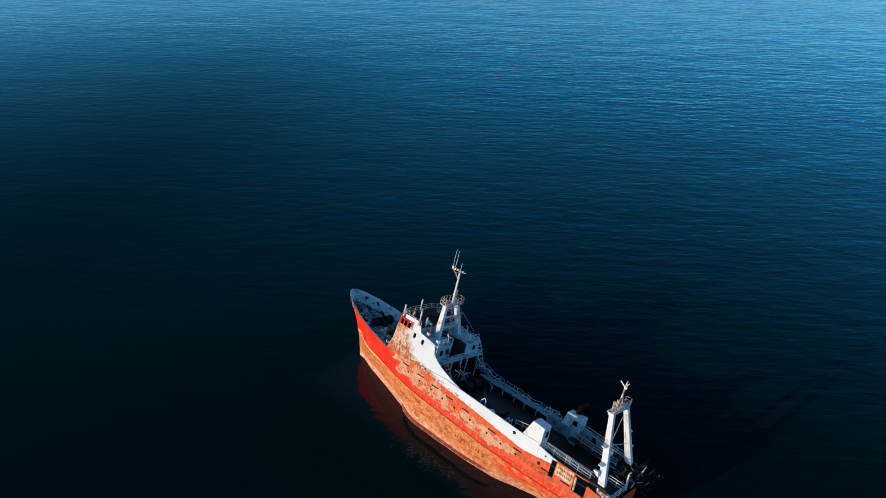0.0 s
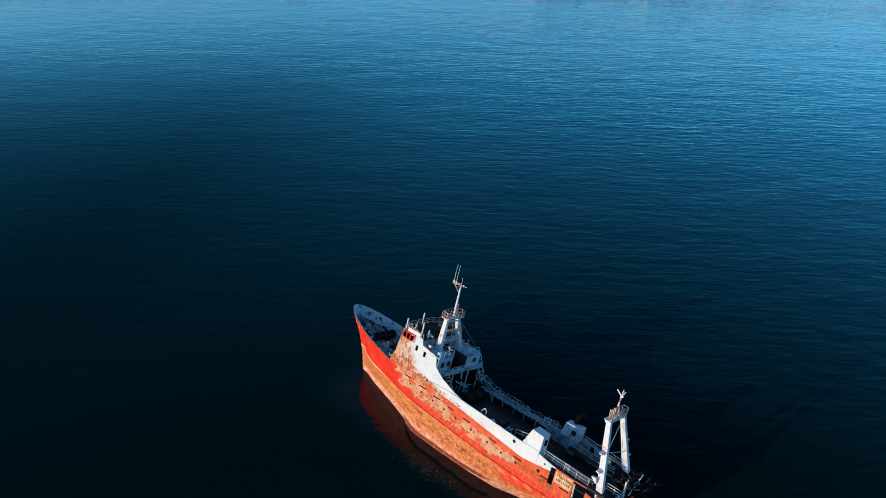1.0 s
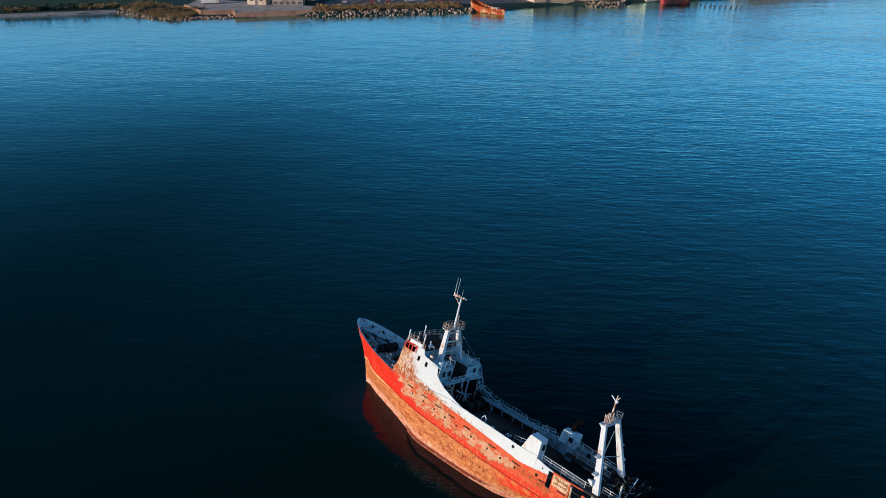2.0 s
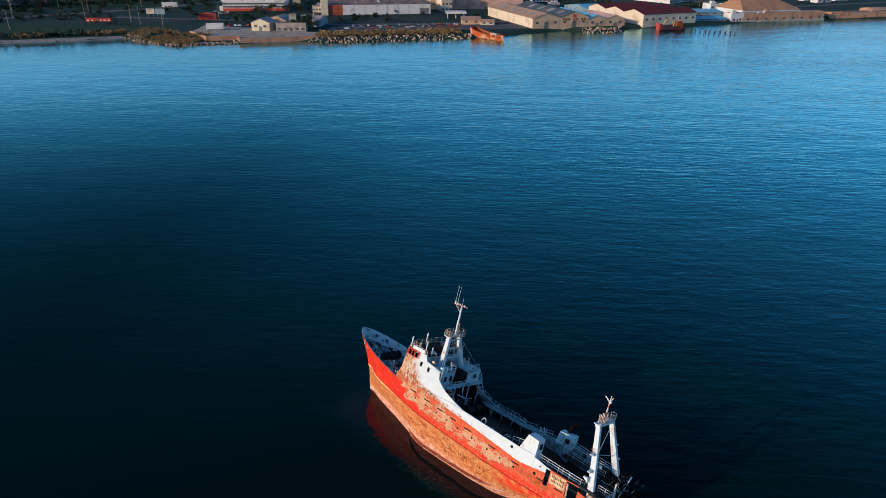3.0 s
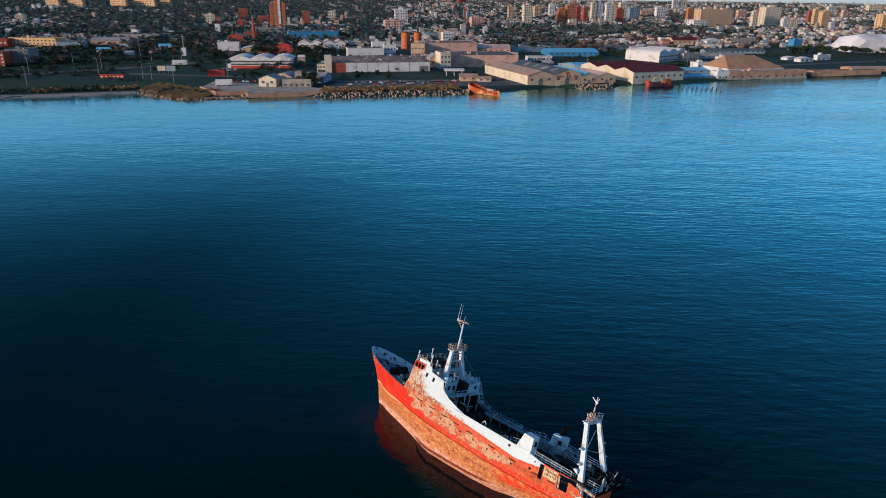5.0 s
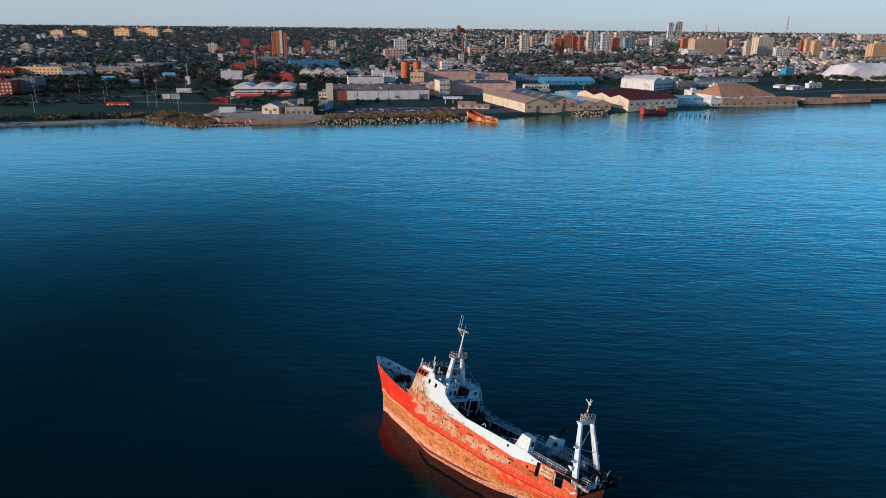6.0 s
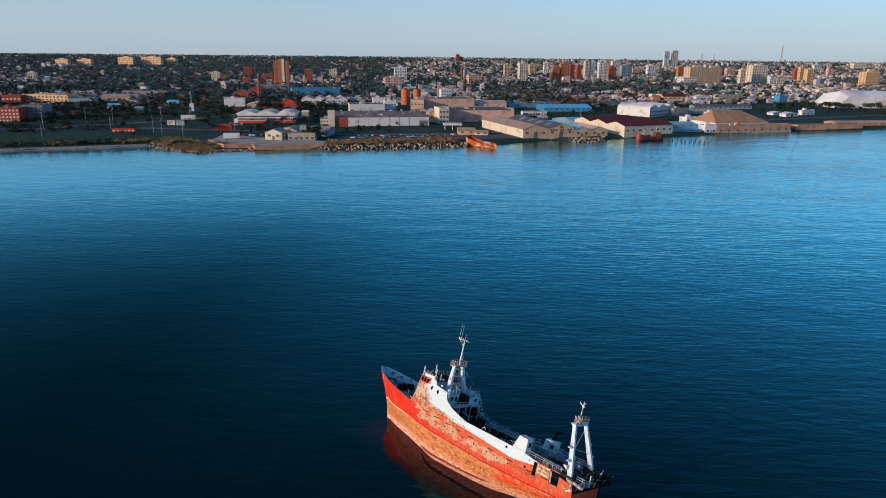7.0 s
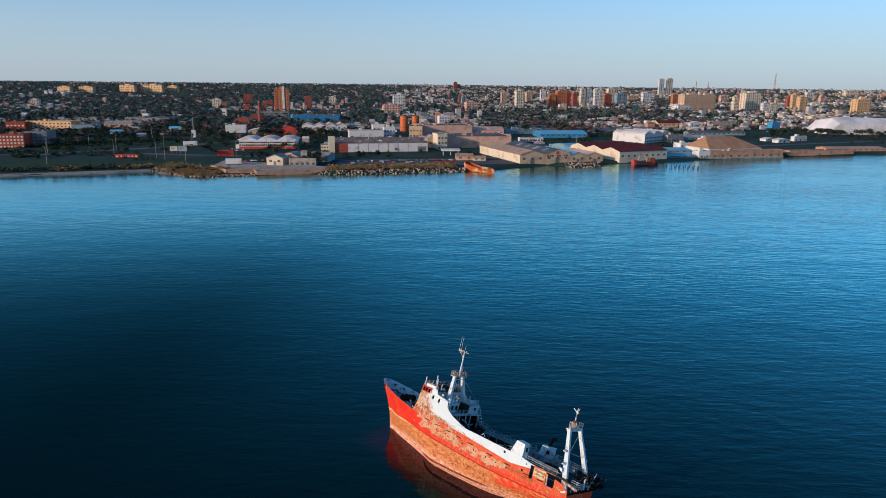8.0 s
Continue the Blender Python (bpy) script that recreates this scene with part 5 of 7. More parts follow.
def gable_shed(x, y, z, rot, w, d, h, wall, roof, label, category, ridge="x", eave=None):
    """h is the height of the ridge."""
    b = site(category.replace(" ", "_"), x, y, z, rot, label, category)
    eave = eave or h * (0.68 if ridge == "y" else 0.62)
    bm = bmesh.new()
    if ridge == "y":
        prism(bm, [(0, -2), (w, -2), (w, eave), (w / 2, h - 0.05), (0, eave)], 0, d)
    else:
        prism(bm, [(0, -2), (d, -2), (d, eave), (d / 2, h - 0.05), (0, eave)], 0, w, axis="x")
    part("wall", bm, wall, b)
    o, t = 0.5, 0.22
    run = (w if ridge == "y" else d) / 2
    sl = (h - eave) / run
    for s in (0, 1):
        bm = bmesh.new()
        e = (-o, eave - o * sl) if s == 0 else (2 * run + o, eave - o * sl)
        pts = [e, (run, h), (run, h + t), (e[0], e[1] + t)]
        if ridge == "y":
            prism(bm, pts, -o, d + o)
        else:
            prism(bm, pts, -o, w + o, axis="x")
        part("roof_slope", bm, roof, b)
    n = max(2, int(w / 7))
    if w > 9:
        panes(b, w, eave, 1, min(n, 12), M_PANE, base=eave * 0.45)
    if d > 40:
        bm = bmesh.new()
        box(bm, -0.06, 0.05, -0.6, 0.6, 0, 1.5)
        me = mesh_of(bm, "window", M_PANE)
        for i in range(int(d / 9)):
            o = new("window", me)
            o.parent = b
            o.location = (-0.03, 5 + i * 9, eave * 0.5)
    if ridge == "y" and d > 60:
        for i in range(4):
            bm = bmesh.new()
            y0 = d * (0.12 + 0.2 * i)
            prism(bm, [(w * 0.16, eave + w * 0.16 * sl + t + 0.04), (w * 0.40, eave + w * 0.40 * sl + t + 0.04), (w * 0.40, eave + w * 0.40 * sl + t + 0.16), (w * 0.16, eave + w * 0.16 * sl + t + 0.16)], y0, y0 + d * 0.06)
            part("roof_light", bm, M_CORR_GREY, b)
    if ridge == "y" and w > 14:
        bm = bmesh.new()
        box(bm, w * 0.42, w * 0.58, -0.08, 0.05, -0.3, eave * 0.55)
        part("door", bm, M_GREYW, b)
    return b


def hip_shed(x, y, z, rot, w, d, h, wall, roof):
    b = site("warehouse", x, y, z, rot, "broad tan-roofed quay warehouse with a brick wall", "warehouse")
    bm = bmesh.new()
    box(bm, 0, w, 0, d, -2, h)
    part("wall", bm, wall, b)
    bm = bmesh.new()
    top = h + d * 0.27
    v = [bm.verts.new(p) for p in ((-0.6, -0.6, h), (w + 0.6, -0.6, h), (w + 0.6, d + 0.6, h), (-0.6, d + 0.6, h), (w * 0.14, d / 2, top), (w * 0.68, d / 2, top))]
    for q in ((0, 1, 5, 4), (1, 2, 5), (2, 3, 4, 5), (3, 0, 4), (3, 2, 1, 0)):
        bm.faces.new([v[i] for i in q])
    part("roof", bm, roof, b)
    panes(b, w, h, 1, 14, M_ROOF, base=h * 0.35)


def quay_wall(x, y, z, rot, w, d, h):
    bm = bmesh.new()
    box(bm, 0, w, 0, d, -4, 0.6)
    solo("quay", bm, M_CONCRETE, "stained masonry quay wall at the water", "quay", kind="structure", m=pose(x, y - 3, 1.5, 0, 0, rot))


def chimney(x, y, z, rot, w, d, h, wall, label):
    b = site("chimney", x, y, z, rot, label, "chimney")
    bm = bmesh.new()
    tube(bm, (0, 0, -1), (0, 0, h), w * 0.5, w * 0.33, 10)
    part("shaft", bm, wall, b)
    bm = bmesh.new()
    tube(bm, (0, 0, h - 1.2), (0, 0, h), w * 0.42, w * 0.42, 10)
    part("cap", bm, M_CONCRETE, b)


def silo(x, y, z, rot, w, d, h, wall, label):
    b = site("silo", x, y, z, rot, label, "silo")
    bm = bmesh.new()
    tube(bm, (w / 2, w / 2, -1), (w / 2, w / 2, h), w / 2, w / 2, 24)
    part("shell", bm, wall, b)
    bm = bmesh.new()
    tube(bm, (w / 2, w / 2, h), (w / 2, w / 2, h + w * 0.16), w / 2 + 0.15, 0.4, 24)
    part("roof", bm, M_RUST, b)
    for k in range(1, 4):
        bm = bmesh.new()
        tube(bm, (w / 2, w / 2, h * k / 4 - 0.15), (w / 2, w / 2, h * k / 4 + 0.15), w / 2 + 0.12, w / 2 + 0.12, 24)
        part("hoop", bm, M_RUST, b)


def tower_block(x, y, z, rot, w, d, h, wall, label, category, floors, cols):
    b = site("apartment_tower" if category == "tower" else "apartment_block", x, y, z, rot, label, category, "blocks of the town")
    bm = bmesh.new()
    box(bm, 0, w, 0, d, -4, h)
    part("wall", bm, wall, b)
    bm = bmesh.new()
    box(bm, w * 0.32, w * 0.66, d * 0.3, d * 0.7, h, h + min(4.0, h * 0.1 + 1))
    part("lift_house", bm, wall, b)
    fw, fh = w / cols, h / floors
    bm = bmesh.new()
    for f in range(floors):
        for c in range(cols):
            k = 0.30 if (c + floors) % 2 else 0.16
            box(bm, (c + 0.5 - k) * fw, (c + 0.5 + k) * fw, -0.12, 0.1, (f + 0.28) * fh, (f + 0.82) * fh)
        for c in range(2):
            box(bm, -0.12, 0.1, (c + 0.35) * d / 2, (c + 0.65) * d / 2, (f + 0.3) * fh, (f + 0.78) * fh)
    tagged(part("facade_glazing", bm, M_PANE, b), kind="stuff")
    for c in range(0, cols, 3):
        bm = bmesh.new()
        for f in range(1, floors):
            box(bm, (c + 0.12) * fw, (c + 0.88) * fw, -1.0, -0.13, f * fh - 0.15, f * fh + 0.95)
        tagged(part("balcony_stack", bm, wall, b), kind="stuff")
    bm = bmesh.new()
    for px in (0.1, 0.75):
        box(bm, w * px, w * px + min(3.0, w * 0.15), d * 0.5, d * 0.8, h, h + 2.2)
    tagged(part("roof_tank", bm, M_CONCRETE, b), kind="stuff")
    if "stair shaft" in label:
        bm = bmesh.new()
        box(bm, w * 0.55, w * 0.70, -1.2, 2, -1, h + 5)
        part("stair_shaft", bm, M_WHITEW, b, "white stair shaft")


def arch_outline(w, rise, n=14):
    return [(w * i / n, rise * math.sin(math.pi * i / n) ** 0.8) for i in range(n + 1)]


def terminal(x, y, z, rot, w, d, h):
    b = site("terminal_building", x, y, z, rot, "white two-storey terminal with red base and three barrel vaults", "terminal")
    bm = bmesh.new()
    box(bm, 0, w, 0, d, -2, h)
    part("wall", bm, M_WHITEW, b)
    bm = bmesh.new()
    box(bm, -0.2, w + 0.2, -0.25, 0.05, -0.6, h * 0.28)
    part("red_base", bm, M_REDP, b, "red painted base band")
    for k in range(3):
        x0, ww = w * k / 3 - 3 + k * 1.5, w / 3 + 2.5
        bm = bmesh.new()
        prism(bm, [(x0 + a, h + c) for a, c in arch_outline(ww, h * 0.36)] , 1.5, d)
        part("vault", bm, M_CORR_WHITE, b, "white ribbed barrel vault")
    for f, zz in enumerate((0.36, 0.68)):
        bm = bmesh.new()
        box(bm, -0.3, 0.3, -0.08, 0.05, 0, h * 0.17)
        me = mesh_of(bm, "window", M_DEEP_BLACK)
        for c in range(26):
            o = new("window", me)
            o.parent = b
            o.scale = (w / 26 * 1.2, 1, 1)
            o.location = ((c + 0.5) * w / 26, -0.05, h * zz)
    bm = bmesh.new()
    tube(bm, (w * 0.82, -2, -1), (w * 0.82, -2, h * 1.7), 0.25)
    part("flagpole", bm, M_WHITEW, b)
    bm = bmesh.new()
    box(bm, -4.5, 0, 4, 12, -1, h * 0.45)
    part("porch", bm, M_WHITEW, b)


def factory(x, y, z, rot, w, d, h):
    b = site("factory", x, y, z, rot, "long white-walled factory with brick end and grey flat roof", "factory")
    bm = bmesh.new()
    box(bm, w * 0.17, w, 0, d, -2, h)
    part("white_wall", bm, M_WHITEW, b, "white sheet-clad wall")
    bm = bmesh.new()
    box(bm, 0, w * 0.17 - 0.03, 0, d, -2, h * 1.02)
    part("brick_wall", bm, M_BRICK, b, "red brick end with small windows")
    bm = bmesh.new()
    box(bm, -w * 0.03, w * 0.035, -1.5, 5, -2, h * 1.85)
    part("tower", bm, M_CREAM, b, "tall cream stair tower")
    for k in range(6):
        bm = bmesh.new()
        y0 = 0.4 + k * (d - 1) / 6
        prism(bm, [(y0, h), (y0 + (d - 1) / 6 * 0.5, h + 1.6), (y0 + (d - 1) / 6 * 0.98, h)], 0.4, w - 0.4, axis="x")
        part("roof_bay", bm, M_CORR_BROWN, b)
    bm = bmesh.new()
    for i in range(1, 8):
        xx = w * 0.17 + w * 0.83 * i / 8
        box(bm, xx - 0.15, xx + 0.15, -0.12, 0.02, -0.5, h)
    tagged(part("wall_joints", bm, M_GREYW, b), kind="stuff")
    rngr = random.Random(77)
    for i in range(26):
        bm = bmesh.new()
        px, py, k = rngr.uniform(2, w - 6), rngr.uniform(3, d - 6), rngr.uniform(1.0, 2.6)
        box(bm, px, px + k, py, py + k, h - 0.2, h + rngr.uniform(1.4, 3.0), top=(0.12, 0.12))
        part("roof_vent", bm, (M_CONCRETE, M_CORR_WHITE, M_GREYW)[i % 3], b)
    bm = bmesh.new()
    box(bm, w * 0.9, w * 0.985, -0.1, 0.05, -0.3, h * 0.6)
    part("door", bm, M_GREYW, b)
    bm = bmesh.new()
    box(bm, -0.3, 0.3, -0.06, 0.05, 0, 1.3)
    me = mesh_of(bm, "window", M_PANE)
    for f in range(2):
        for c in range(6):
            o = new("window", me)
            o.parent = b
            o.location = (w * 0.05 + c * w * 0.019, -0.05, 1.2 + f * h * 0.42)


def canopy(x, y, z, rot, w, d, h):
    b = site("canopy", x, y, z, rot, "white filling-station canopy on slim posts", "canopy")
    bm = bmesh.new()
    box(bm, 0, w, 0, d, h - 1.6, h)
    part("roof", bm, M_WHITEW, b)
    for px in (0.1, 0.5, 0.9):
        for py in (0.15, 0.85):
            bm = bmesh.new()
            tube(bm, (w * px, d * py, -1), (w * px, d * py, h - 1.6), 0.22)
            part("post", bm, M_WHITEW, b)


def vaulted_hall(x, y, z, rot, w, d, h):
    b = site("vaulted_hall", x, y, z, rot, "white concrete hall with three vaulted roofs", "hall")
    bm = bmesh.new()
    box(bm, 0, w, 0, d, -2, h * 0.78)
    part("wall", bm, M_WHITEW, b)
    for k, (a, c) in enumerate(((0, 0.33), (0.333, 0.33), (0.666, 0.334))):
        bm = bmesh.new()
        prism(bm, [(w * a + p, h * 0.78 + q) for p, q in arch_outline(w * c, h * 0.3)], 0, d)
        part("vault", bm, M_CORR_WHITE, b)
    panes(b, w * 0.9, h * 0.7, 2, 12, M_PANE)


def tent(x, y, z, rot, w, d, h):
    b = site("storage_dome", x, y, z, rot, "huge white fabric storage dome with sloping ends", "storage dome")
    bm = bmesh.new()
    pts = [(0, 0), (w * 0.06, h * 0.5), (w * 0.13, h * 0.92), (w * 0.2, h), (w * 1.0, h * 0.9), (w * 1.0, 0)]
    for yy, k in ((0, 0.72), (d * 0.35, 1.0), (d, 0.8)):
        for p, q in pts:
            bm.verts.new((p + (1 - k) * 6, yy, q * k - 1))
    bm.verts.ensure_lookup_table()
    n = len(pts)
    for s in range(2):
        for i in range(n - 1):
            bm.faces.new([bm.verts[j] for j in (s * n + i, s * n + i + 1, (s + 1) * n + i + 1, (s + 1) * n + i)])
    bm.faces.new([bm.verts[i] for i in range(n)])
    bm.faces.new([bm.verts[2 * n + i] for i in range(n)])
    bmesh.ops.recalc_face_normals(bm, faces=bm.faces[:])
    part("cover", bm, M_TENT, b)
    bm = bmesh.new()
    for i in range(1, 9):
        box(bm, w * (0.16 + 0.1 * i), w * (0.16 + 0.1 * i) + 0.25, -0.15, 0, 0, h * 0.66)
    tagged(part("seams", bm, M_CONCRETE, b), kind="stuff")


def trailer(x, y, z, rot, w, d, h):
    b = site("trailer", x, y, z, rot, "white box trailer parked on the yard", "trailer")
    bm = bmesh.new()
    box(bm, 0, w, 0, d, 1.0, max(3.2, h))
    part("body", bm, M_WHITEW, b)
    for px in (0.12, 0.2, 0.8, 0.88):
        bm = bmesh.new()
        tube(bm, (w * px, 0.1, 0.5), (w * px, d - 0.1, 0.5), 0.52, n=10)
        part("wheel", bm, M_DARK, b)


def billboard(x, y, z, rot, w, d, h, face):
    b = site("billboard", x, y, z, rot, "roadside billboard on two posts", "billboard", "billboards by the road")
    bm = bmesh.new()
    box(bm, 0, w, 0, 0.4, h * 0.4, h)
    part("panel", bm, face, b)
    for px in (0.2, 0.8):
        bm = bmesh.new()
        tube(bm, (w * px, 0.2, -1), (w * px, 0.2, h * 0.4), 0.2)
        part("post", bm, M_GREYW, b)
    bm = bmesh.new()
    for i in range(3):
        box(bm, w * 0.12, w * (0.8 - 0.15 * i), -0.03, 0.0, h * (0.85 - 0.14 * i), h * (0.91 - 0.14 * i))
    part("lettering", bm, M_GREYW, b, "unreadable dark bars of lettering")


def lattice_mast(x, y, z, rot, w, d, h):
    b = site("radio_mast", x, y, z, rot, "slim pale pink and grey lattice radio mast", "radio mast")
    n = 8
    for k in range(n):
        bm = bmesh.new()
        r0, r1 = w * (0.5 - 0.4 * k / n), w * (0.5 - 0.4 * (k + 1) / n)
        z0, z1 = h * k / n, h * (k + 1) / n
        for i in range(4):
            s, c = ((1, 1), (1, -1), (-1, -1), (-1, 1))[i]
            s2, c2 = ((1, 1), (1, -1), (-1, -1), (-1, 1))[(i + 1) % 4]
            tube(bm, (s * r0, c * r0, z0), (s * r1, c * r1, z1), w * 0.07, n=4)
            tube(bm, (s * r0, c * r0, z0), (s2 * r1, c2 * r1, z1), w * 0.04, n=4)
        tagged(part("mast_section", bm, M_PINK if k % 2 else M_CONCRETE, b), kind="stuff")


# ---------------------------------------------------------------- the buildings
# left shore
flat_block(-502.1, 687.6, 3.4, 12.0, 25.2, 30, 14.5, M_BRICK, 'red brick apartment block with white window bands', 'apartment block', floors=4, cols=7, win='light')
flat_block(-488.7, 712.5, 3.8, 12.0, 22.6, 28, 15.6, M_GREYW, 'dark grey apartment block with a flat roof', 'apartment block', floors=4, cols=5, win='dark')
flat_block(-630.3, 890.6, 6.5, 12.0, 24.2, 18, 12.3, M_BRICK, 'low brick building with rooftop rooms', 'building', floors=2, cols=5, win='light')
flat_block(-615.1, 911.5, 6.9, -6.0, 69.1, 22, 12.5, M_OCHRE, 'long cream building with a sunlit parapet', 'building', floors=3, cols=12, win='dark')
flat_block(-545.4, 902.7, 6.7, 12.0, 32.2, 20, 8.5, M_BLUEGREY, 'low blue-grey workshop with a flat roof', 'workshop', floors=1, cols=4, win='dark')
gable_shed(-532.6, 965.0, 7.6, 12.0, 49.6, 24, 9.9, M_TAN, M_CORR_GREY, 'low tan shed with a grey roof', 'shed', ridge='x')
gable_shed(-469.8, 859.7, 6.0, 12.0, 14.7, 14, 5.9, M_WHITEW, M_CORR_BLUE, 'small white shed with a pale blue roof', 'shed', ridge='x')
flat_block(-558.5, 1081.3, 9.4, -6.0, 77.4, 40, 7.3, M_GREYW, 'long grey warehouse with a pale roof edge', 'warehouse', floors=1, cols=10, win='dark')
gable_shed(-408.9, 903.5, 6.6, 12.0, 14.9, 10, 7.7, M_WHITEW, M_CORR_BLUE, 'small white house with a blue roof', 'house', ridge='x')
# inland of the terminal
flat_block(-330.7, 906.2, 6.6, 12.0, 27.2, 20, 10.1, M_WHITEW, 'white warehouse with a blank front', 'warehouse', floors=1, cols=0)
gable_shed(-361.7, 1037.7, 8.6, 12.0, 22.4, 20, 14.0, M_BRICK, M_CORR_GREY, 'brick hall with a gable roof', 'hall', ridge='y')
gable_shed(-287.1, 867.9, 6.0, 12.0, 23.3, 30, 8.9, M_TAN, M_CORR_WHITE, 'tan hall with a white roof', 'hall', ridge='y')
gable_shed(-263.7, 870.9, 6.1, 7.3, 20.7, 30, 8.2, M_REDW, M_TILE, 'low red-walled hall with a red roof', 'hall', ridge='y')
gable_shed(-245.9, 872.7, 6.1, 7.2, 23.8, 30, 13.4, M_REDW, M_TILE, 'red-roofed hall with a tall gable', 'hall', ridge='y')
flat_block(-354.2, 1088.6, 9.4, 12.0, 19.9, 24, 11.0, M_BRICK, 'red brick mill building with a chimney', 'mill', floors=3, cols=6, win='dark')
flat_block(-384.8, 1231.3, 11.5, 9.8, 58.5, 30, 10.3, M_GREYW, 'long grey mill building with windows', 'mill', floors=2, cols=12, win='dark')
chimney(-323.1, 1043.7, 8.7, 3.6, 4.4, 0, 36.8, M_BRICK, 'tall tapering red brick chimney')
tower_block(-396.3, 1396.9, 14.0, 11.1, 30.0, 22, 48.4, M_ORBRICK, 'tall orange brick apartment tower with a white stair shaft', 'tower', 14, 6)
terminal(-248.0, 711.0, 3.5, 8.0, 61.0, 40, 9.1)
# pier yard
gable_shed(-178.0, 573.0, 2.4, -6.0, 15.4, 16, 9.6, M_CREAM, M_CORR_GREY, 'old pale boathouse with a grey gabled roof', 'boathouse', ridge='y')
gable_shed(-176.0, 606.0, 2.4, -6.0, 22.0, 18, 8.2, M_TAN, M_CORR_GREY, 'tan workshop with a grey roof', 'workshop', ridge='y')
flat_block(-157.5, 572.0, 2.4, 6.0, 24.0, 12, 6.0, M_CONCRETE, 'low concrete pumping station on the pier yard', 'pump house', floors=1, cols=5, win='dark')
flat_block(-149.5, 584.5, 2.4, 8.0, 5.5, 6, 11.3, M_CONCRETE, 'square concrete stair tower on the pier', 'tower', floors=2, cols=1, win='dark')
gable_shed(-146.7, 604.3, 2.3, -6.0, 18.3, 24, 8.4, M_BLUEGREY, M_CORR_GREY, 'blue-grey shed with a sloping grey roof', 'shed', ridge='x')
trailer(-214.8, 570.9, 2.3, 12.0, 13.8, 4, 5.6)
flat_block(-247.6, 642.5, 2.7, 12.0, 15.3, 5, 4.5, M_REDW, 'row of red shipping containers', 'container', floors=1, cols=0)
trailer(-317.4, 727.5, 3.9, 12.0, 15.2, 4, 5.7)
billboard(-301.9, 656.5, 2.9, 7.4, 7.3, 1, 7.5, M_CREAM)
billboard(-291.8, 653.2, 2.8, 2.3, 8.6, 1, 8.0, M_BLUEGREY)
flat_block(-339.8, 618.3, 2.4, 7.4, 21.2, 3, 2.7, M_REDW, 'parked red and white bus', 'bus', floors=1, cols=6, win='light')
flat_block(-350.0, 834.6, 5.6, 9.9, 4.9, 4, 8.6, M_WHITEW, 'stepped white base of the monument', 'monument', floors=1, cols=0)
flat_block(-351.0, 842.6, 5.7, 12.0, 0.9, 0.9, 24.0, M_CONCRETE, 'slender grey flag mast by the field', 'mast', floors=1, cols=0)
# long factory
factory(-141.5, 689.0, 2.8, 13.6, 104.5, 76, 9.2)
flat_block(-147.4, 840.9, 5.3, 14.0, 44.5, 25, 10.1, M_WHITEW, 'white office range on the factory roof line', 'office building', floors=1, cols=14, win='dark')
flat_block(-124.5, 894.1, 6.0, 14.0, 16.2, 12, 14.4, M_WHITEW, 'white cubic office block above the factory', 'office building', floors=2, cols=3, win='dark')
flat_block(-106.5, 872.1, 5.6, 14.0, 15.1, 14, 12.6, M_WHITEW, 'white office block with a pale blue side', 'office building', floors=2, cols=4, win='dark')
flat_block(-153.0, 690.0, 2.8, 11.3, 11.1, 14, 7.4, M_CREAM, 'cream entrance building beside the factory', 'building', floors=2, cols=4, win='dark')
gable_shed(-233.8, 947.3, 7.3, 9.5, 16.8, 40, 11.2, M_WHITEW, M_CORR_PINK, 'sawtooth hall with a pale pink gable', 'hall', ridge='y')
gable_shed(-217.2, 950.0, 7.3, 8.4, 16.1, 40, 11.3, M_WHITEW, M_CORR_PINK, 'sawtooth hall with a pale pink gable', 'hall', ridge='y')
gable_shed(-201.2, 952.4, 7.3, 14.0, 16.2, 40, 11.3, M_WHITEW, M_CORR_PINK, 'sawtooth hall with a pale pink gable', 'hall', ridge='y')
gable_shed(-185.5, 956.5, 7.2, 14.0, 15.5, 40, 11.3, M_WHITEW, M_CORR_PINK, 'sawtooth hall with a pale pink gable', 'hall', ridge='y')
flat_block(-292.1, 1126.0, 9.9, 18.0, 80.5, 40, 10.4, M_BLUE, 'bright blue metal warehouse behind the terminal', 'warehouse', floors=1, cols=0)
# mill with silos
silo(-93.2, 964.3, 6.9, 9.6, 12.4, 0, 21.9, M_ORANGE, 'rusty orange steel silo with hoops')
silo(-80.0, 1018.8, 7.7, 9.1, 11.3, 0, 18.8, M_ORANGE, 'tan rusted steel silo with hoops')
flat_block(-73.1, 877.4, 5.6, 2.0, 17.3, 40, 14.1, M_TAN, 'tan industrial hall beside the silos', 'factory hall', floors=2, cols=4, win='dark')
flat_block(-59.2, 896.5, 5.8, 14.0, 72.3, 45, 13.7, M_PINK, 'pinkish plastered mill with a flat roof', 'factory hall', floors=1, cols=0)
gable_shed(-41.4, 748.6, 3.4, 12.8, 11.2, 24, 14.1, M_TAN, M_CORR_GREY, 'tan gabled mill house beside the silos', 'factory hall', ridge='y')
flat_block(-29.7, 733.0, 3.1, 20.0, 11.4, 20, 17.0, M_CREAM, 'tall cream mill tower with windows', 'mill', floors=3, cols=3, win='dark')
flat_block(-19.4, 753.4, 3.3, 10.1, 75.7, 60, 12.3, M_PINK, 'long pinkish brown warehouse block', 'warehouse', floors=1, cols=0)
gable_shed(11.1, 921.3, 5.6, 4.0, 44.3, 45, 10.9, M_PINK, M_CORR_PINK, 'pink warehouse with a faded roof', 'warehouse', ridge='x')
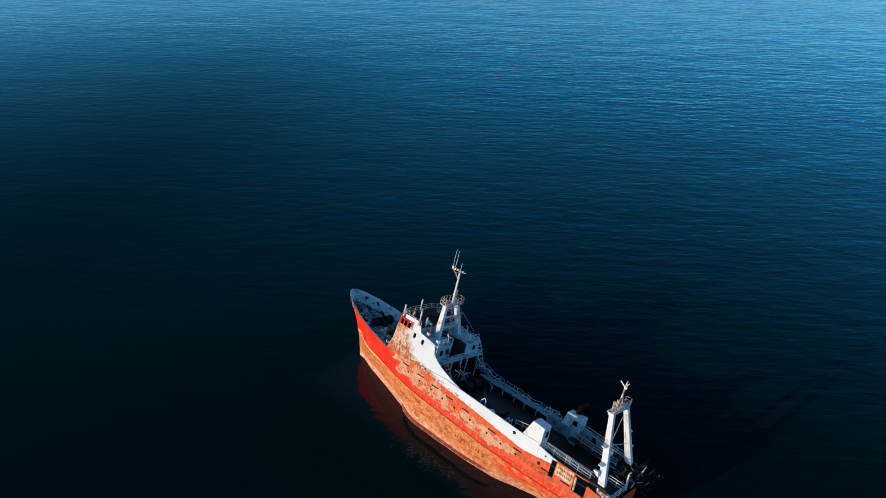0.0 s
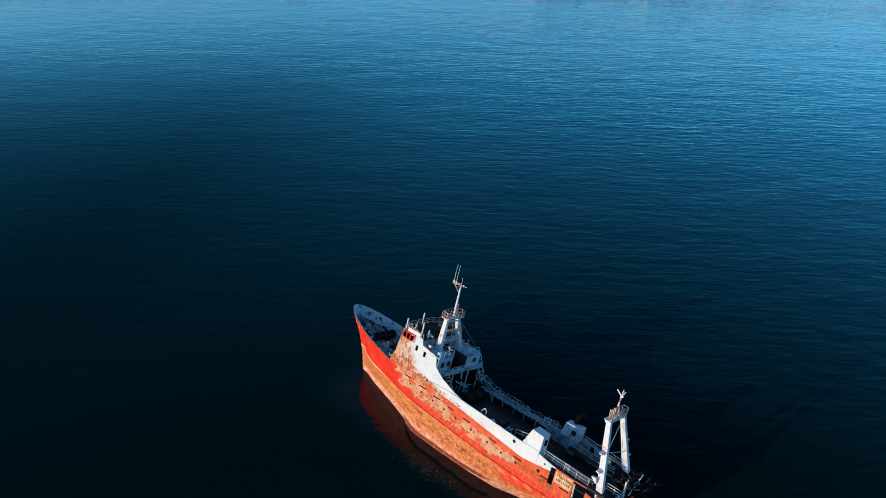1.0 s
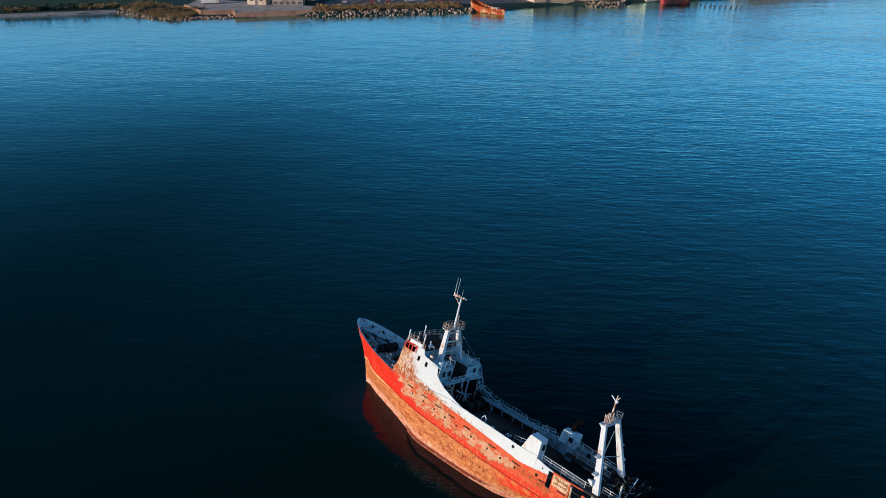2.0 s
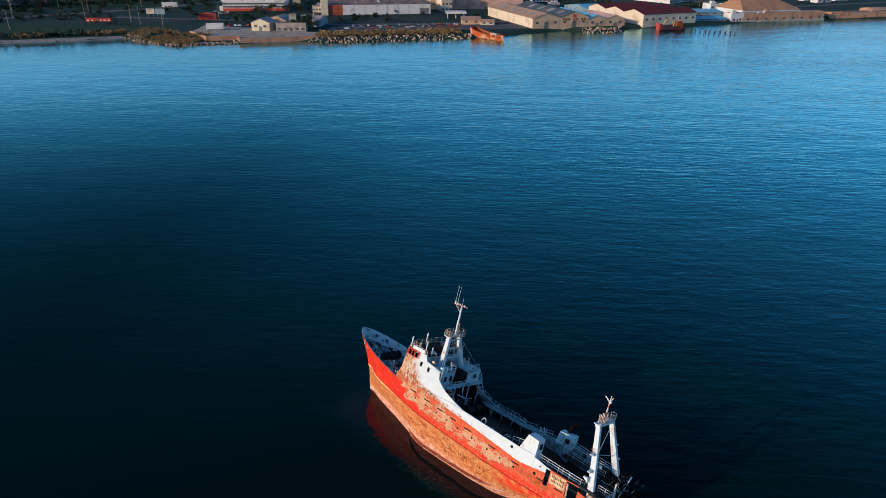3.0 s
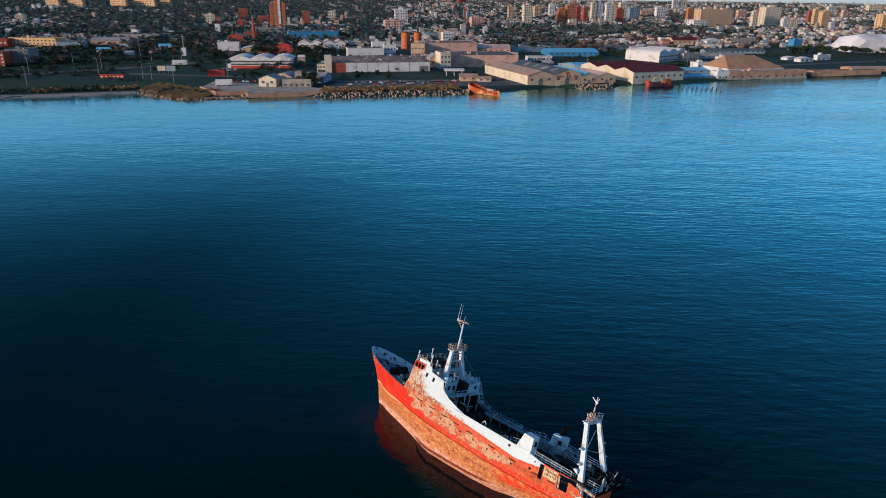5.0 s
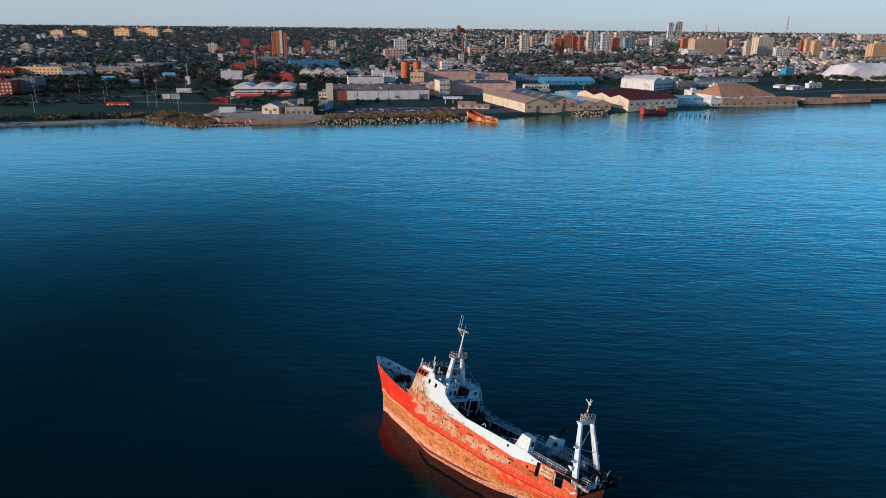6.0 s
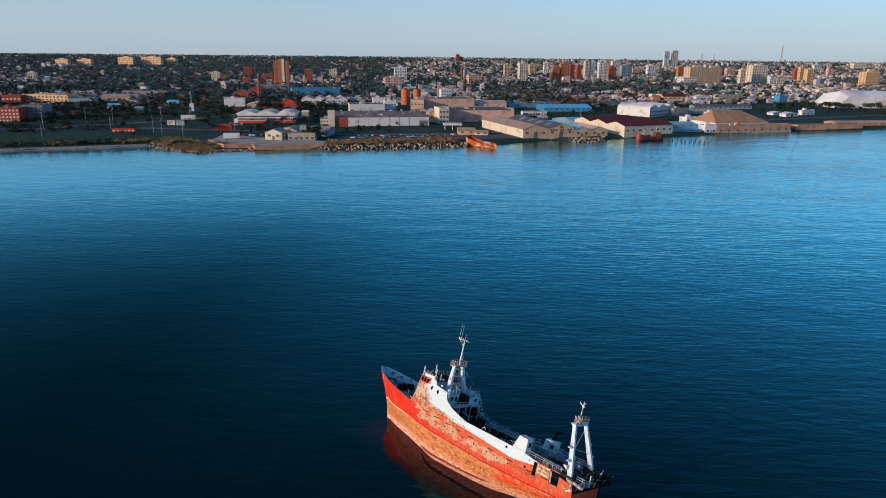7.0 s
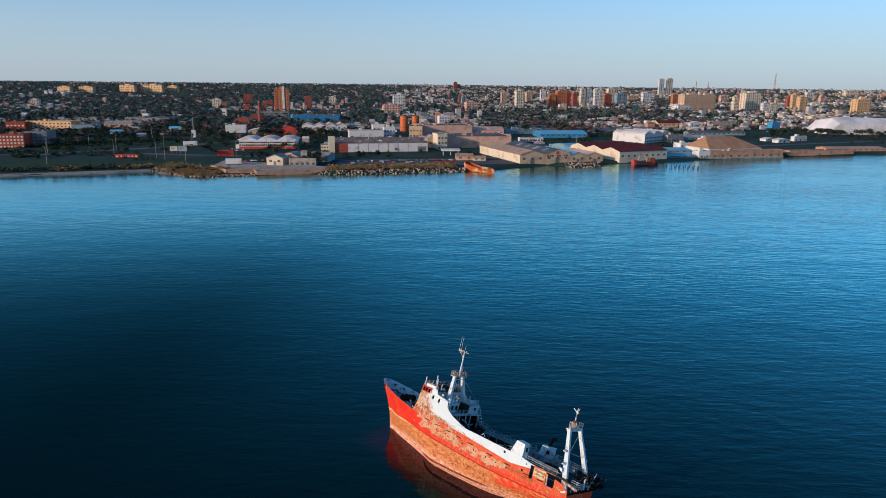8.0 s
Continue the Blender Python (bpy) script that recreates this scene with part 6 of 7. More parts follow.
flat_block(-41.5, 1110.3, 8.8, 18.0, 17.7, 12, 13.9, M_WHITEW, 'white concrete frame building on the mill', 'building', floors=3, cols=4, win='dark')
flat_block(-73.4, 1168.9, 10.0, 15.4, 27.4, 30, 8.8, M_BLUEGREY, 'low building with a blue roof edge', 'building', floors=1, cols=0)
canopy(-23.2, 672.8, 2.4, 4.0, 19.4, 14, 6.4)
gable_shed(-7.5, 631.9, 2.4, 4.0, 16.7, 16, 6.1, M_TAN, M_CORR_TAN, 'open tan shed with a hipped roof', 'shed', ridge='x')
gable_shed(9.1, 628.8, 2.4, 4.0, 12.2, 10, 4.4, M_CREAM, M_CORR_TAN, 'cream cottage with a tan roof', 'cottage', ridge='x')
# gabled quay warehouses
gable_shed(53.0, 608.0, 2.3, 20.0, 25.5, 105, 12.2, M_TAN, M_CORR_TAN, 'large tan quay warehouse with a faded roof', 'warehouse', ridge='y')
gable_shed(77.2, 616.9, 2.0, 20.0, 27.0, 100, 13.4, M_TAN, M_CORR_DARK, 'large tan quay warehouse with a dark patched roof', 'warehouse', ridge='y')
gable_shed(102.8, 626.3, 1.6, 20.0, 17.0, 70, 10.4, M_TAN, M_CORR_BLUE, 'tan quay shed with a pale blue roof', 'warehouse', ridge='y')
gable_shed(119.0, 632.3, 1.6, 20.0, 19.0, 45, 9.9, M_TAN, M_CORR_PINK, 'tan quay shed with a faded roof', 'warehouse', ridge='y')
flat_block(71.9, 844.1, 4.0, 10.0, 30.6, 12, 4.3, M_WHITEW, 'low white office row', 'office building', floors=1, cols=8, win='dark')
gable_shed(103.5, 900.0, 4.7, 8.0, 66.0, 44, 8.6, M_BLUE, M_CORR_BLUE, 'bright blue roofed metal hall', 'warehouse', ridge='x')
flat_block(59.1, 948.6, 5.7, 20.0, 58.1, 40, 6.4, M_BLUEGREY, 'blue-grey flat warehouse behind the quay', 'warehouse', floors=1, cols=0)
bm = bmesh.new()
box(bm, -0.16, -0.04, 0.3, 104.5, -0.5, 8.1)
solo("side_cladding", bm, M_CREAM, "thin cream sheet over the side wall of the quay warehouse", "wall", kind="structure", m=pose(53.0, 608.0, 2.3, 0, 0, 20.0))
letters = pose(77.2, 616.9, 2.0, 0, 0, 20.0)
sign = thing("wall_lettering", letters, "row of worn dark painted characters on the gable", "lettering")
for i in range(9):
    if i not in (3, 6):
        bm = bmesh.new()
        box(bm, 2.5 + i * 2.5, 4.2 + i * 2.5, -0.12, -0.04, 6.2, 8.0)
        part("bar", bm, M_RUST, sign)
bm = bmesh.new()
box(bm, 12.0, 15.2, -0.12, -0.04, 8.6, 11.2)
solo("wall_emblem", bm, M_REDP, "faded red square emblem on the gable", "emblem", m=letters)
# railway yard
for x, y, w, roof, wall in ((108, 985, 120, M_CORR_DARK, M_BLUEGREY), (175, 1022, 130, M_CORR_BROWN, M_GREYW), (60, 1030, 70, M_CORR_DARK, M_GREYW), (330, 985, 90, M_CORR_DARK, M_BLUEGREY), (300, 905, 60, M_CORR_GREY, M_BLUEGREY)):
    gable_shed(x, y, land_z(x, y), 9.0, w, 15, 6.4, wall, roof, 'long low dark shed of the railway yard', 'shed', ridge='x')
gable_shed(-166.0, 592.0, 2.4, -6.0, 13.0, 20, 8.6, M_TAN, M_CORR_GREY, 'second pale boathouse with a grey gabled roof', 'boathouse', ridge='y')
# red-roofed warehouse and harbour sheds
for k in range(3):
    gable_shed(153.5 - 12.27 * k, 641.0 + 25.17 * k, 1.9, 26.0, 60.0, 28, 13.0, M_CREAM, M_TILE, 'cream quay warehouse bay with a maroon roof', 'warehouse', ridge='x', eave=9.6)
gable_shed(118.0, 715.0, 2.3, 20.0, 30.2, 55, 8.7, M_BLUEGREY, M_CORR_BLUE, 'blue-grey shed with a pale blue roof', 'warehouse', ridge='x')
vaulted_hall(231.0, 848.0, 3.4, 44.0, 62.0, 48, 13.6)
flat_block(267.3, 871.4, 3.4, 27.0, 25.4, 10, 8.8, M_CONCRETE, 'open concrete frame annex', 'building', floors=1, cols=5, win='dark')
gable_shed(217.0, 727.0, 2.3, 10.0, 41.4, 30, 5.0, M_BLUEGREY, M_CORR_BLUE, 'low blue-roofed harbour shed', 'shed', ridge='x')
gable_shed(206.0, 676.0, 2.3, 17.0, 38.0, 20, 3.4, M_BLUEGREY, M_CORR_BLUE, 'low pale blue shed by the quay', 'shed', ridge='x')
flat_block(247.0, 752.0, 2.3, 17.0, 14.9, 14, 8.8, M_WHITEW, 'white block with a flat roof behind the quay', 'building', floors=2, cols=3, win='dark')
flat_block(302.6, 849.5, 2.7, 10.6, 14.0, 8, 7.2, M_WHITEW, 'small white block among harbour sheds', 'building', floors=1, cols=2, win='dark')
hip_shed(264.0, 707.6, 1.6, 17.9, 66.0, 42, 8.0, M_WHITEW, M_THATCH)
flat_block(247.0, 688.5, 1.2, 17.9, 14.0, 12, 7.0, M_WHITEW, 'white end of the low quay range', 'building', floors=1, cols=2, win='dark')
flat_block(260.6, 692.8, 1.2, 17.9, 92.5, 12, 6.6, M_ADOBE, 'low weathered brick range along the quay', 'warehouse', floors=1, cols=9, win='dark', roof=M_CONCRETE)
quay_wall(246.6, 690.0, 0.8, 17.9, 108.0, 2, 4.0)
flat_block(360.5, 730.5, 0.8, 17.0, 88.0, 10, 5.2, M_ADOBE, 'long low tan quay building', 'warehouse', floors=1, cols=0)
gable_shed(425.4, 772.3, 2.4, 10.0, 73.3, 24, 4.6, M_ADOBE, M_CORR_TAN, 'low tan harbour shed with a faded roof', 'shed', ridge='x')
gable_shed(409.9, 906.6, 2.9, 27.0, 20.8, 10, 4.6, M_WHITEW, M_CORR_WHITE, 'small white gabled house near the harbour', 'house', ridge='y')
gable_shed(416.9, 884.8, 2.5, 27.0, 22.7, 10, 5.9, M_WHITEW, M_CORR_WHITE, 'small white gabled house near the harbour', 'house', ridge='y')
flat_block(450.9, 913.3, 2.8, 27.0, 24.9, 6, 6.1, M_WHITEW, 'white flat-roofed house near the harbour', 'house', floors=1, cols=3, win='dark')
tent(560.0, 1040.0, 4.1, 8.0, 138.0, 60, 27.0)
gable_shed(327.1, 1134.9, 6.8, 12.0, 41.3, 20, 11.3, M_TAN, M_TILE, 'tan terrace with a tiled roof', 'terrace', ridge='x')
gable_shed(385.1, 1147.6, 6.7, 18.0, 29.3, 14, 9.5, M_WHITEW, M_CORR_WHITE, 'white hall with a pale gable', 'hall', ridge='y')
flat_block(431.1, 1170.0, 6.8, 18.0, 44.2, 16, 8.7, M_CONCRETE, 'grey flat building behind the harbour', 'building', floors=1, cols=6, win='dark')
flat_block(486.5, 1065.7, 4.9, 27.0, 17.9, 10, 15.0, M_BLUE, 'blue painted tank building by the rails', 'building', floors=1, cols=0)
flat_block(700.0, 1376.0, 8.5, 13.5, 26.2, 12, 9.0, M_CREAM, 'cream building with a colonnade', 'building', floors=1, cols=6, win='dark')
# towers of the town
tower_block(-169.6, 1614.2, 17.0, 12.0, 28.5, 19, 31.7, M_WHITEW, 'white rendered apartment tower rising over the town roofs', 'tower', 9, 5)
tower_block(-163.7, 1365.1, 13.2, 14.5, 33.7, 26, 19.2, M_PINK, 'pinkish rendered apartment block among the town roofs', 'apartment block', 4, 6)
tower_block(-14.5, 1849.0, 19.7, 12.0, 7.8, 10, 27.0, M_BRICK, 'red brick apartment tower rising over the town roofs', 'tower', 9, 2)
tower_block(-6.6, 1787.0, 18.7, 18.0, 9.3, 10, 23.2, M_BLUEGREY, 'blue-grey apartment tower rising over the town roofs', 'tower', 8, 2)
tower_block(104.9, 1927.3, 20.2, 15.9, 15.1, 10, 32.7, M_TAN, 'tan rendered apartment tower rising over the town roofs', 'tower', 9, 3)
tower_block(132.7, 1741.0, 17.3, 17.0, 21.6, 13, 42.3, M_CREAM, 'cream rendered apartment tower rising over the town roofs', 'tower', 11, 4)
tower_block(191.4, 2112.7, 22.6, 18.0, 22.6, 11, 30.6, M_TAN, 'tan rendered apartment tower rising over the town roofs', 'tower', 8, 4)
tower_block(247.2, 2225.8, 23.9, 12.0, 17.2, 10, 34.0, M_WHITEW, 'white rendered apartment tower rising over the town roofs', 'tower', 9, 3)
tower_block(223.7, 1801.4, 17.7, 18.0, 19.5, 11, 32.1, M_ORBRICK, 'orange brick apartment tower rising over the town roofs', 'tower', 9, 4)
tower_block(245.6, 1809.6, 17.6, 18.0, 24.7, 14, 40.9, M_ORBRICK, 'orange brick apartment tower rising over the town roofs', 'tower', 11, 4)
tower_block(275.8, 1852.9, 18.0, 17.9, 13.4, 10, 37.4, M_BRICK, 'red brick apartment tower rising over the town roofs', 'tower', 10, 3)
tower_block(285.1, 1793.8, 17.1, 18.0, 13.1, 10, 36.2, M_BRICK, 'red brick apartment tower rising over the town roofs', 'tower', 10, 3)
tower_block(336.2, 1978.1, 19.5, 18.0, 14.4, 10, 46.1, M_CREAM, 'cream rendered apartment tower rising over the town roofs', 'tower', 12, 3)
tower_block(353.7, 1985.3, 19.4, 18.0, 14.5, 10, 44.7, M_WHITEW, 'white rendered apartment tower rising over the town roofs', 'tower', 12, 3)
tower_block(345.6, 1816.9, 16.9, 16.3, 13.1, 10, 46.9, M_WHITEW, 'white rendered apartment tower rising over the town roofs', 'tower', 12, 3)
tower_block(358.2, 1820.6, 16.9, 15.9, 13.1, 10, 45.5, M_CREAM, 'cream rendered apartment tower rising over the town roofs', 'tower', 12, 3)
tower_block(380.9, 1859.0, 17.4, 17.4, 20.5, 11, 33.0, M_BRICK, 'red brick apartment tower rising over the town roofs', 'tower', 9, 4)
tower_block(455.1, 2178.8, 21.8, 18.0, 28.1, 13, 43.7, M_CREAM, 'cream rendered apartment tower rising over the town roofs', 'tower', 11, 5)
tower_block(449.0, 2018.5, 19.4, 18.0, 33.8, 16, 32.5, M_BLUEGREY, 'blue-grey apartment tower rising over the town roofs', 'tower', 8, 5)
tower_block(565.2, 2177.0, 21.2, 18.0, 28.5, 13, 31.4, M_WHITEW, 'white rendered apartment block among the town roofs', 'apartment block', 7, 4)
tower_block(900.4, 3214.0, 35.1, 18.0, 27.0, 10, 68.6, M_WHITEW, 'white rendered apartment tower rising over the town roofs', 'tower', 14, 3)
tower_block(942.1, 3232.3, 35.2, 18.0, 30.2, 10, 71.6, M_CREAM, 'cream rendered apartment tower rising over the town roofs', 'tower', 14, 3)
tower_block(605.4, 1999.8, 18.3, 18.0, 18.9, 10, 32.1, M_ORBRICK, 'orange brick apartment tower rising over the town roofs', 'tower', 8, 3)
tower_block(539.4, 1681.9, 13.9, 15.3, 47.1, 27, 40.7, M_TAN, 'tan rendered apartment tower rising over the town roofs', 'tower', 9, 9)
tower_block(584.9, 1694.4, 13.9, 17.0, 40.6, 22, 39.6, M_TAN, 'tan rendered apartment tower rising over the town roofs', 'tower', 9, 7)
tower_block(524.2, 1677.2, 13.9, 16.0, 50.4, 29, 16.3, M_WHITEW, 'white rendered apartment block among the town roofs', 'apartment block', 3, 9)
tower_block(654.1, 1665.0, 13.1, 13.4, 12.2, 10, 37.5, M_CREAM, 'cream rendered apartment tower rising over the town roofs', 'tower', 11, 3)
tower_block(689.7, 1725.3, 13.8, 12.0, 14.1, 10, 41.6, M_BRICK, 'red brick apartment tower rising over the town roofs', 'tower', 11, 3)
tower_block(695.7, 1701.3, 13.4, 15.5, 42.3, 23, 46.5, M_CREAM, 'cream rendered apartment tower rising over the town roofs', 'tower', 12, 7)
tower_block(734.3, 1687.5, 13.0, 15.1, 16.0, 10, 23.1, M_WHITEW, 'white rendered apartment block among the town roofs', 'apartment block', 6, 3)
tower_block(753.0, 1692.5, 13.0, 16.5, 23.1, 13, 20.5, M_CREAM, 'cream rendered apartment block among the town roofs', 'apartment block', 6, 4)
tower_block(920.2, 1966.3, 16.3, 12.0, 10.7, 10, 31.4, M_BRICK, 'red brick apartment tower rising over the town roofs', 'tower', 8, 2)
tower_block(841.8, 1768.8, 13.7, 12.0, 16.2, 10, 42.5, M_OCHRE, 'ochre sunlit apartment tower rising over the town roofs', 'tower', 11, 3)
tower_block(835.3, 1715.4, 12.9, 16.8, 22.1, 12, 38.5, M_OCHRE, 'ochre sunlit apartment tower rising over the town roofs', 'tower', 10, 4)
tower_block(969.7, 1702.0, 12.2, 13.6, 39.3, 22, 34.1, M_OCHRE, 'ochre sunlit apartment tower rising over the town roofs', 'tower', 9, 7)
tower_block(1778.1, 3256.6, 32.7, 12.0, 69.0, 21, 28.2, M_CREAM, 'cream rendered apartment block among the town roofs', 'apartment block', 4, 8)
tower_block(1207.9, 2352.8, 21.1, 17.0, 18.6, 10, 26.2, M_PINK, 'pinkish rendered apartment block among the town roofs', 'apartment block', 6, 3)
tower_block(1394.3, 2833.2, 27.7, 18.0, 34.0, 11, 26.9, M_WHITEW, 'white rendered apartment block among the town roofs', 'apartment block', 5, 4)
tower_block(-384.4, 1618.9, 17.3, 12.8, 17.3, 12, 23.9, M_BRICK, 'red brick apartment block among the town roofs', 'apartment block', 7, 4)
tower_block(-573.6, 1522.7, 16.0, 10.6, 18.6, 14, 20.1, M_CREAM, 'cream rendered apartment block among the town roofs', 'apartment block', 6, 5)
tower_block(-553.0, 1526.9, 16.1, 12.7, 8.6, 10, 13.9, M_ORBRICK, 'orange brick apartment block among the town roofs', 'apartment block', 5, 2)
tower_block(-597.5, 1821.4, 20.5, 15.1, 23.6, 14, 20.9, M_BRICK, 'red brick apartment block among the town roofs', 'apartment block', 6, 5)
tower_block(-480.1, 1445.9, 14.8, 10.8, 16.6, 13, 12.0, M_BRICK, 'red brick apartment block among the town roofs', 'apartment block', 4, 5)
tower_block(-467.5, 1546.3, 16.3, 11.5, 25.3, 18, 15.3, M_BRICK, 'red brick apartment block among the town roofs', 'apartment block', 4, 7)
tower_block(-363.0, 1810.8, 20.2, 12.0, 19.4, 12, 17.8, M_CREAM, 'cream rendered apartment block among the town roofs', 'apartment block', 5, 4)
tower_block(4.8, 1567.8, 15.3, 18.0, 27.7, 18, 19.2, M_PINK, 'pinkish rendered apartment block among the town roofs', 'apartment block', 5, 7)
tower_block(-971.4, 1483.8, 15.7, 12.0, 17.4, 14, 17.3, M_CREAM, 'cream rendered apartment block among the town roofs', 'apartment block', 5, 5)
tower_block(548.1, 2302.8, 23.2, 18.0, 38.6, 16, 18.5, M_TAN, 'tan rendered apartment block among the town roofs', 'apartment block', 4, 6)
tower_block(865.3, 2329.7, 22.0, 18.0, 31.5, 13, 22.3, M_PINK, 'pinkish rendered apartment block among the town roofs', 'apartment block', 5, 5)
tower_block(-1498.3, 2477.8, 30.9, -14.0, 55.9, 14, 22.3, M_OCHRE, 'long tan housing slab on the far ridge', 'apartment block', 4, 12)
tower_block(-1431.8, 2502.5, 31.2, -14.0, 62.6, 14, 22.5, M_OCHRE, 'long tan housing slab on the far ridge', 'apartment block', 4, 12)
tower_block(-1303.1, 2552.0, 31.9, -14.0, 66.3, 14, 29.1, M_OCHRE, 'long tan housing slab on the far ridge', 'apartment block', 4, 12)
tower_block(-1227.3, 2580.0, 32.3, -14.0, 86.6, 14, 29.4, M_OCHRE, 'long tan housing slab on the far ridge', 'apartment block', 4, 12)
tower_block(-1144.8, 2611.7, 32.7, -14.0, 40.8, 14, 25.5, M_OCHRE, 'long tan housing slab on the far ridge', 'apartment block', 4, 12)
# landmarks on the skyline
tower_block(-56.9, 3706.4, 48.0, 18.0, 19.0, 12, 35.5, M_BRICK, 'dark red brick church tower on the far hill', 'church tower', 3, 2)
tower_block(-44.9, 3717.5, 48.0, 18.0, 25.5, 14, 23.7, M_BRICK, 'dark red brick church nave on the far hill', 'church', 2, 3)
lattice_mast(2255.2, 5094.6, 52.1, 12.0, 11.0, 0, 120.0)
lattice_mast(1345.7, 4049.6, 46.1, 18.0, 7.5, 0, 57.4)
lattice_mast(1428.8, 4092.2, 46.4, 12.0, 7.1, 0, 51.6)
lattice_mast(-98.7, 1343.0, 12.6, 4.1, 2.2, 0, 38.7)



# ---------------------------------------------------------------- boats at the shore
def old_boat(x, y, rot, scale, mat, deck, label):
    b = thing("fishing_boat", pose(x, y, 0, 0, 0, rot), label, "boat")
    bm = bmesh.new()
    L = 30.0 * scale
    rows = []
    for i in range(17):
        f = i / 16
        w = 3.6 * scale * math.sin(math.pi * min(1, 0.18 + 0.82 * (1 - f) ** 0.75)) ** 0.6 if f < 0.999 else 0.05
        sh = scale * (3.2 + 3.4 * f ** 3 + 0.4 * (1 - f) ** 3)
        rows.append([bm.verts.new((L * (f - 0.5) + (0.9 * scale * q * f), s * w * k, zz)) for s, k, q, zz in ((1, 0.9, 0, sh), (1, 1, 1, sh), (1, 0.85, 0.3, 0.4), (1, 0.3, 0, -1.5), (-1, 0.3, 0, -1.5), (-1, 0.85, 0.3, 0.4), (-1, 1, 1, sh), (-1, 0.9, 0, sh))])
    for r, s in zip(rows, rows[1:]):
        for i in range(7):
            bm.faces.new((r[i], s[i], s[i + 1], r[i + 1]))
    bm.faces.new(rows[0]), bm.faces.new(rows[-1])
    bmesh.ops.recalc_face_normals(bm, faces=bm.faces[:])
    part("hull", bm, mat, b)
    bm = bmesh.new()
    box(bm, -L * 0.46, L * 0.4, -2.4 * scale, 2.4 * scale, 2.0 * scale, 2.2 * scale)
    part("deck", bm, deck, b)
    return b, L


boat, L = old_boat(14, 562, 132, 1.2, worn("rusted boat paint", (0.40, 0.075, 0.020), (0.58, 0.38, 0.22), 0.22, 0.48, 0.8, grain=0.3), M_RUST, "rusty orange derelict boat hull aground at the rocks")
boat2, L2 = old_boat(176, 631, 196, 0.95, worn("black and red hull", (0.05, 0.025, 0.03), (0.34, 0.03, 0.03), 0.12, 0.55, 0.6), M_RUST, "dark red and black workboat moored at the quay")
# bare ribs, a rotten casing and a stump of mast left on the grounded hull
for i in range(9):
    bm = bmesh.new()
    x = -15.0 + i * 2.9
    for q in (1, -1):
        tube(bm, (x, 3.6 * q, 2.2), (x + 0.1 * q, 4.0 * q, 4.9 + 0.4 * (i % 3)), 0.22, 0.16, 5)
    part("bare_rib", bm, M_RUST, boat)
bm = bmesh.new()
box(bm, -11.5, -3.5, -1.9, 1.7, 2.6, 4.9, top=(0.3, 0.3))
part("casing", bm, M_RUSTY, boat, "rotten pale deck casing")
bm = bmesh.new()
box(bm, 2.0, 8.5, -1.7, 1.7, 2.6, 4.3, top=(0.5, 0.3))
part("hatch_coaming", bm, M_RUST, boat)
bm = bmesh.new()
tube(bm, (10.5, 0, 2.4), (10.8, 0.2, 8.4), 0.3, 0.2, 7)
part("mast_stump", bm, M_RUST, boat)
bm = bmesh.new()
box(bm, -10, -4, -2.2, 2.2, 2.2, 7.0, top=(0.4, 0.2))
part("wheelhouse", bm, M_RUST, boat2)
bm = bmesh.new()
chain(bm, [(3 + 5 * math.cos(a), 0, 3 + 6.5 * math.sin(a)) for a in [math.pi * i / 10 for i in range(11)]], 0.4)
part("arch", bm, M_OCHRE, boat2, "yellow gallows arch")
bm = bmesh.new()
tube(bm, (-6, 0, 7), (-6, 0, 13), 0.2)
part("mast", bm, M_OCHRE, boat2)

# ---------------------------------------------------------------- timber piles of a vanished jetty
bm = bmesh.new()
tube(bm, (0, 0, -2), (0.1, 0, 2.4), 0.32, 0.24, 7)
pile_mesh = mesh_of(bm, "pile", worn("wet timber", (0.07, 0.055, 0.045), (0.03, 0.028, 0.025), 1.0, 0.5, 0.8))
for i in range(24):
    o = new("pile", pile_mesh)
    o.location = (192 + i * 1.3 + random.uniform(-0.5, 0.5), 626 - (i % 3) * 7 - i * 0.35, random.uniform(-0.8, 0.2))
    o.rotation_euler = (random.uniform(-0.12, 0.12), random.uniform(-0.12, 0.12), 0)
    tagged(o, "dark weathered timber pile standing in the water", "pile", "piles of the old jetty")

# ---------------------------------------------------------------- quay of the pier yard
bm = bmesh.new()
prism(bm, [(-224, 560), (-199, 528), (-177, 534), (-171, 520), (-128, 536), (-113, 541), (-113, 562), (-150, 580), (-228, 604)], -2.5, 2.6, axis="z")
solo("pier_yard", bm, M_CONCRETE, "paved concrete pier yard with a brick retaining wall", "pier", kind="structure")
bm = bmesh.new()
for (xa, ya), (xb, yb) in (((-224, 560), (-199, 528)), ((-199, 528), (-177, 534)), ((-177, 534), (-171, 520)), ((-171, 520), (-128, 536)), ((-128, 536), (-113, 541))):
    beam(bm, (xa, ya, 1.7), (xb, yb, 1.7), 4.0, 0.8, side=(0, 0, 1))
solo("pier_parapet", bm, M_ADOBE, "brick retaining wall and parapet of the pier yard", "parapet", kind="structure")

# ---------------------------------------------------------------- roads and lots
M_ROAD = worn("asphalt", (0.085, 0.090, 0.095), (0.13, 0.125, 0.12), 0.05, 0.5, 0.85)
M_GRASS = worn("rough grass", (0.022, 0.050, 0.030), (0.038, 0.056, 0.034), 0.06, 0.5, 0.95, height=0.15)
M_SAND = worn("shingle beach", (0.22, 0.22, 0.215), (0.14, 0.14, 0.135), 0.4, 0.5, 0.95, height=0.1)


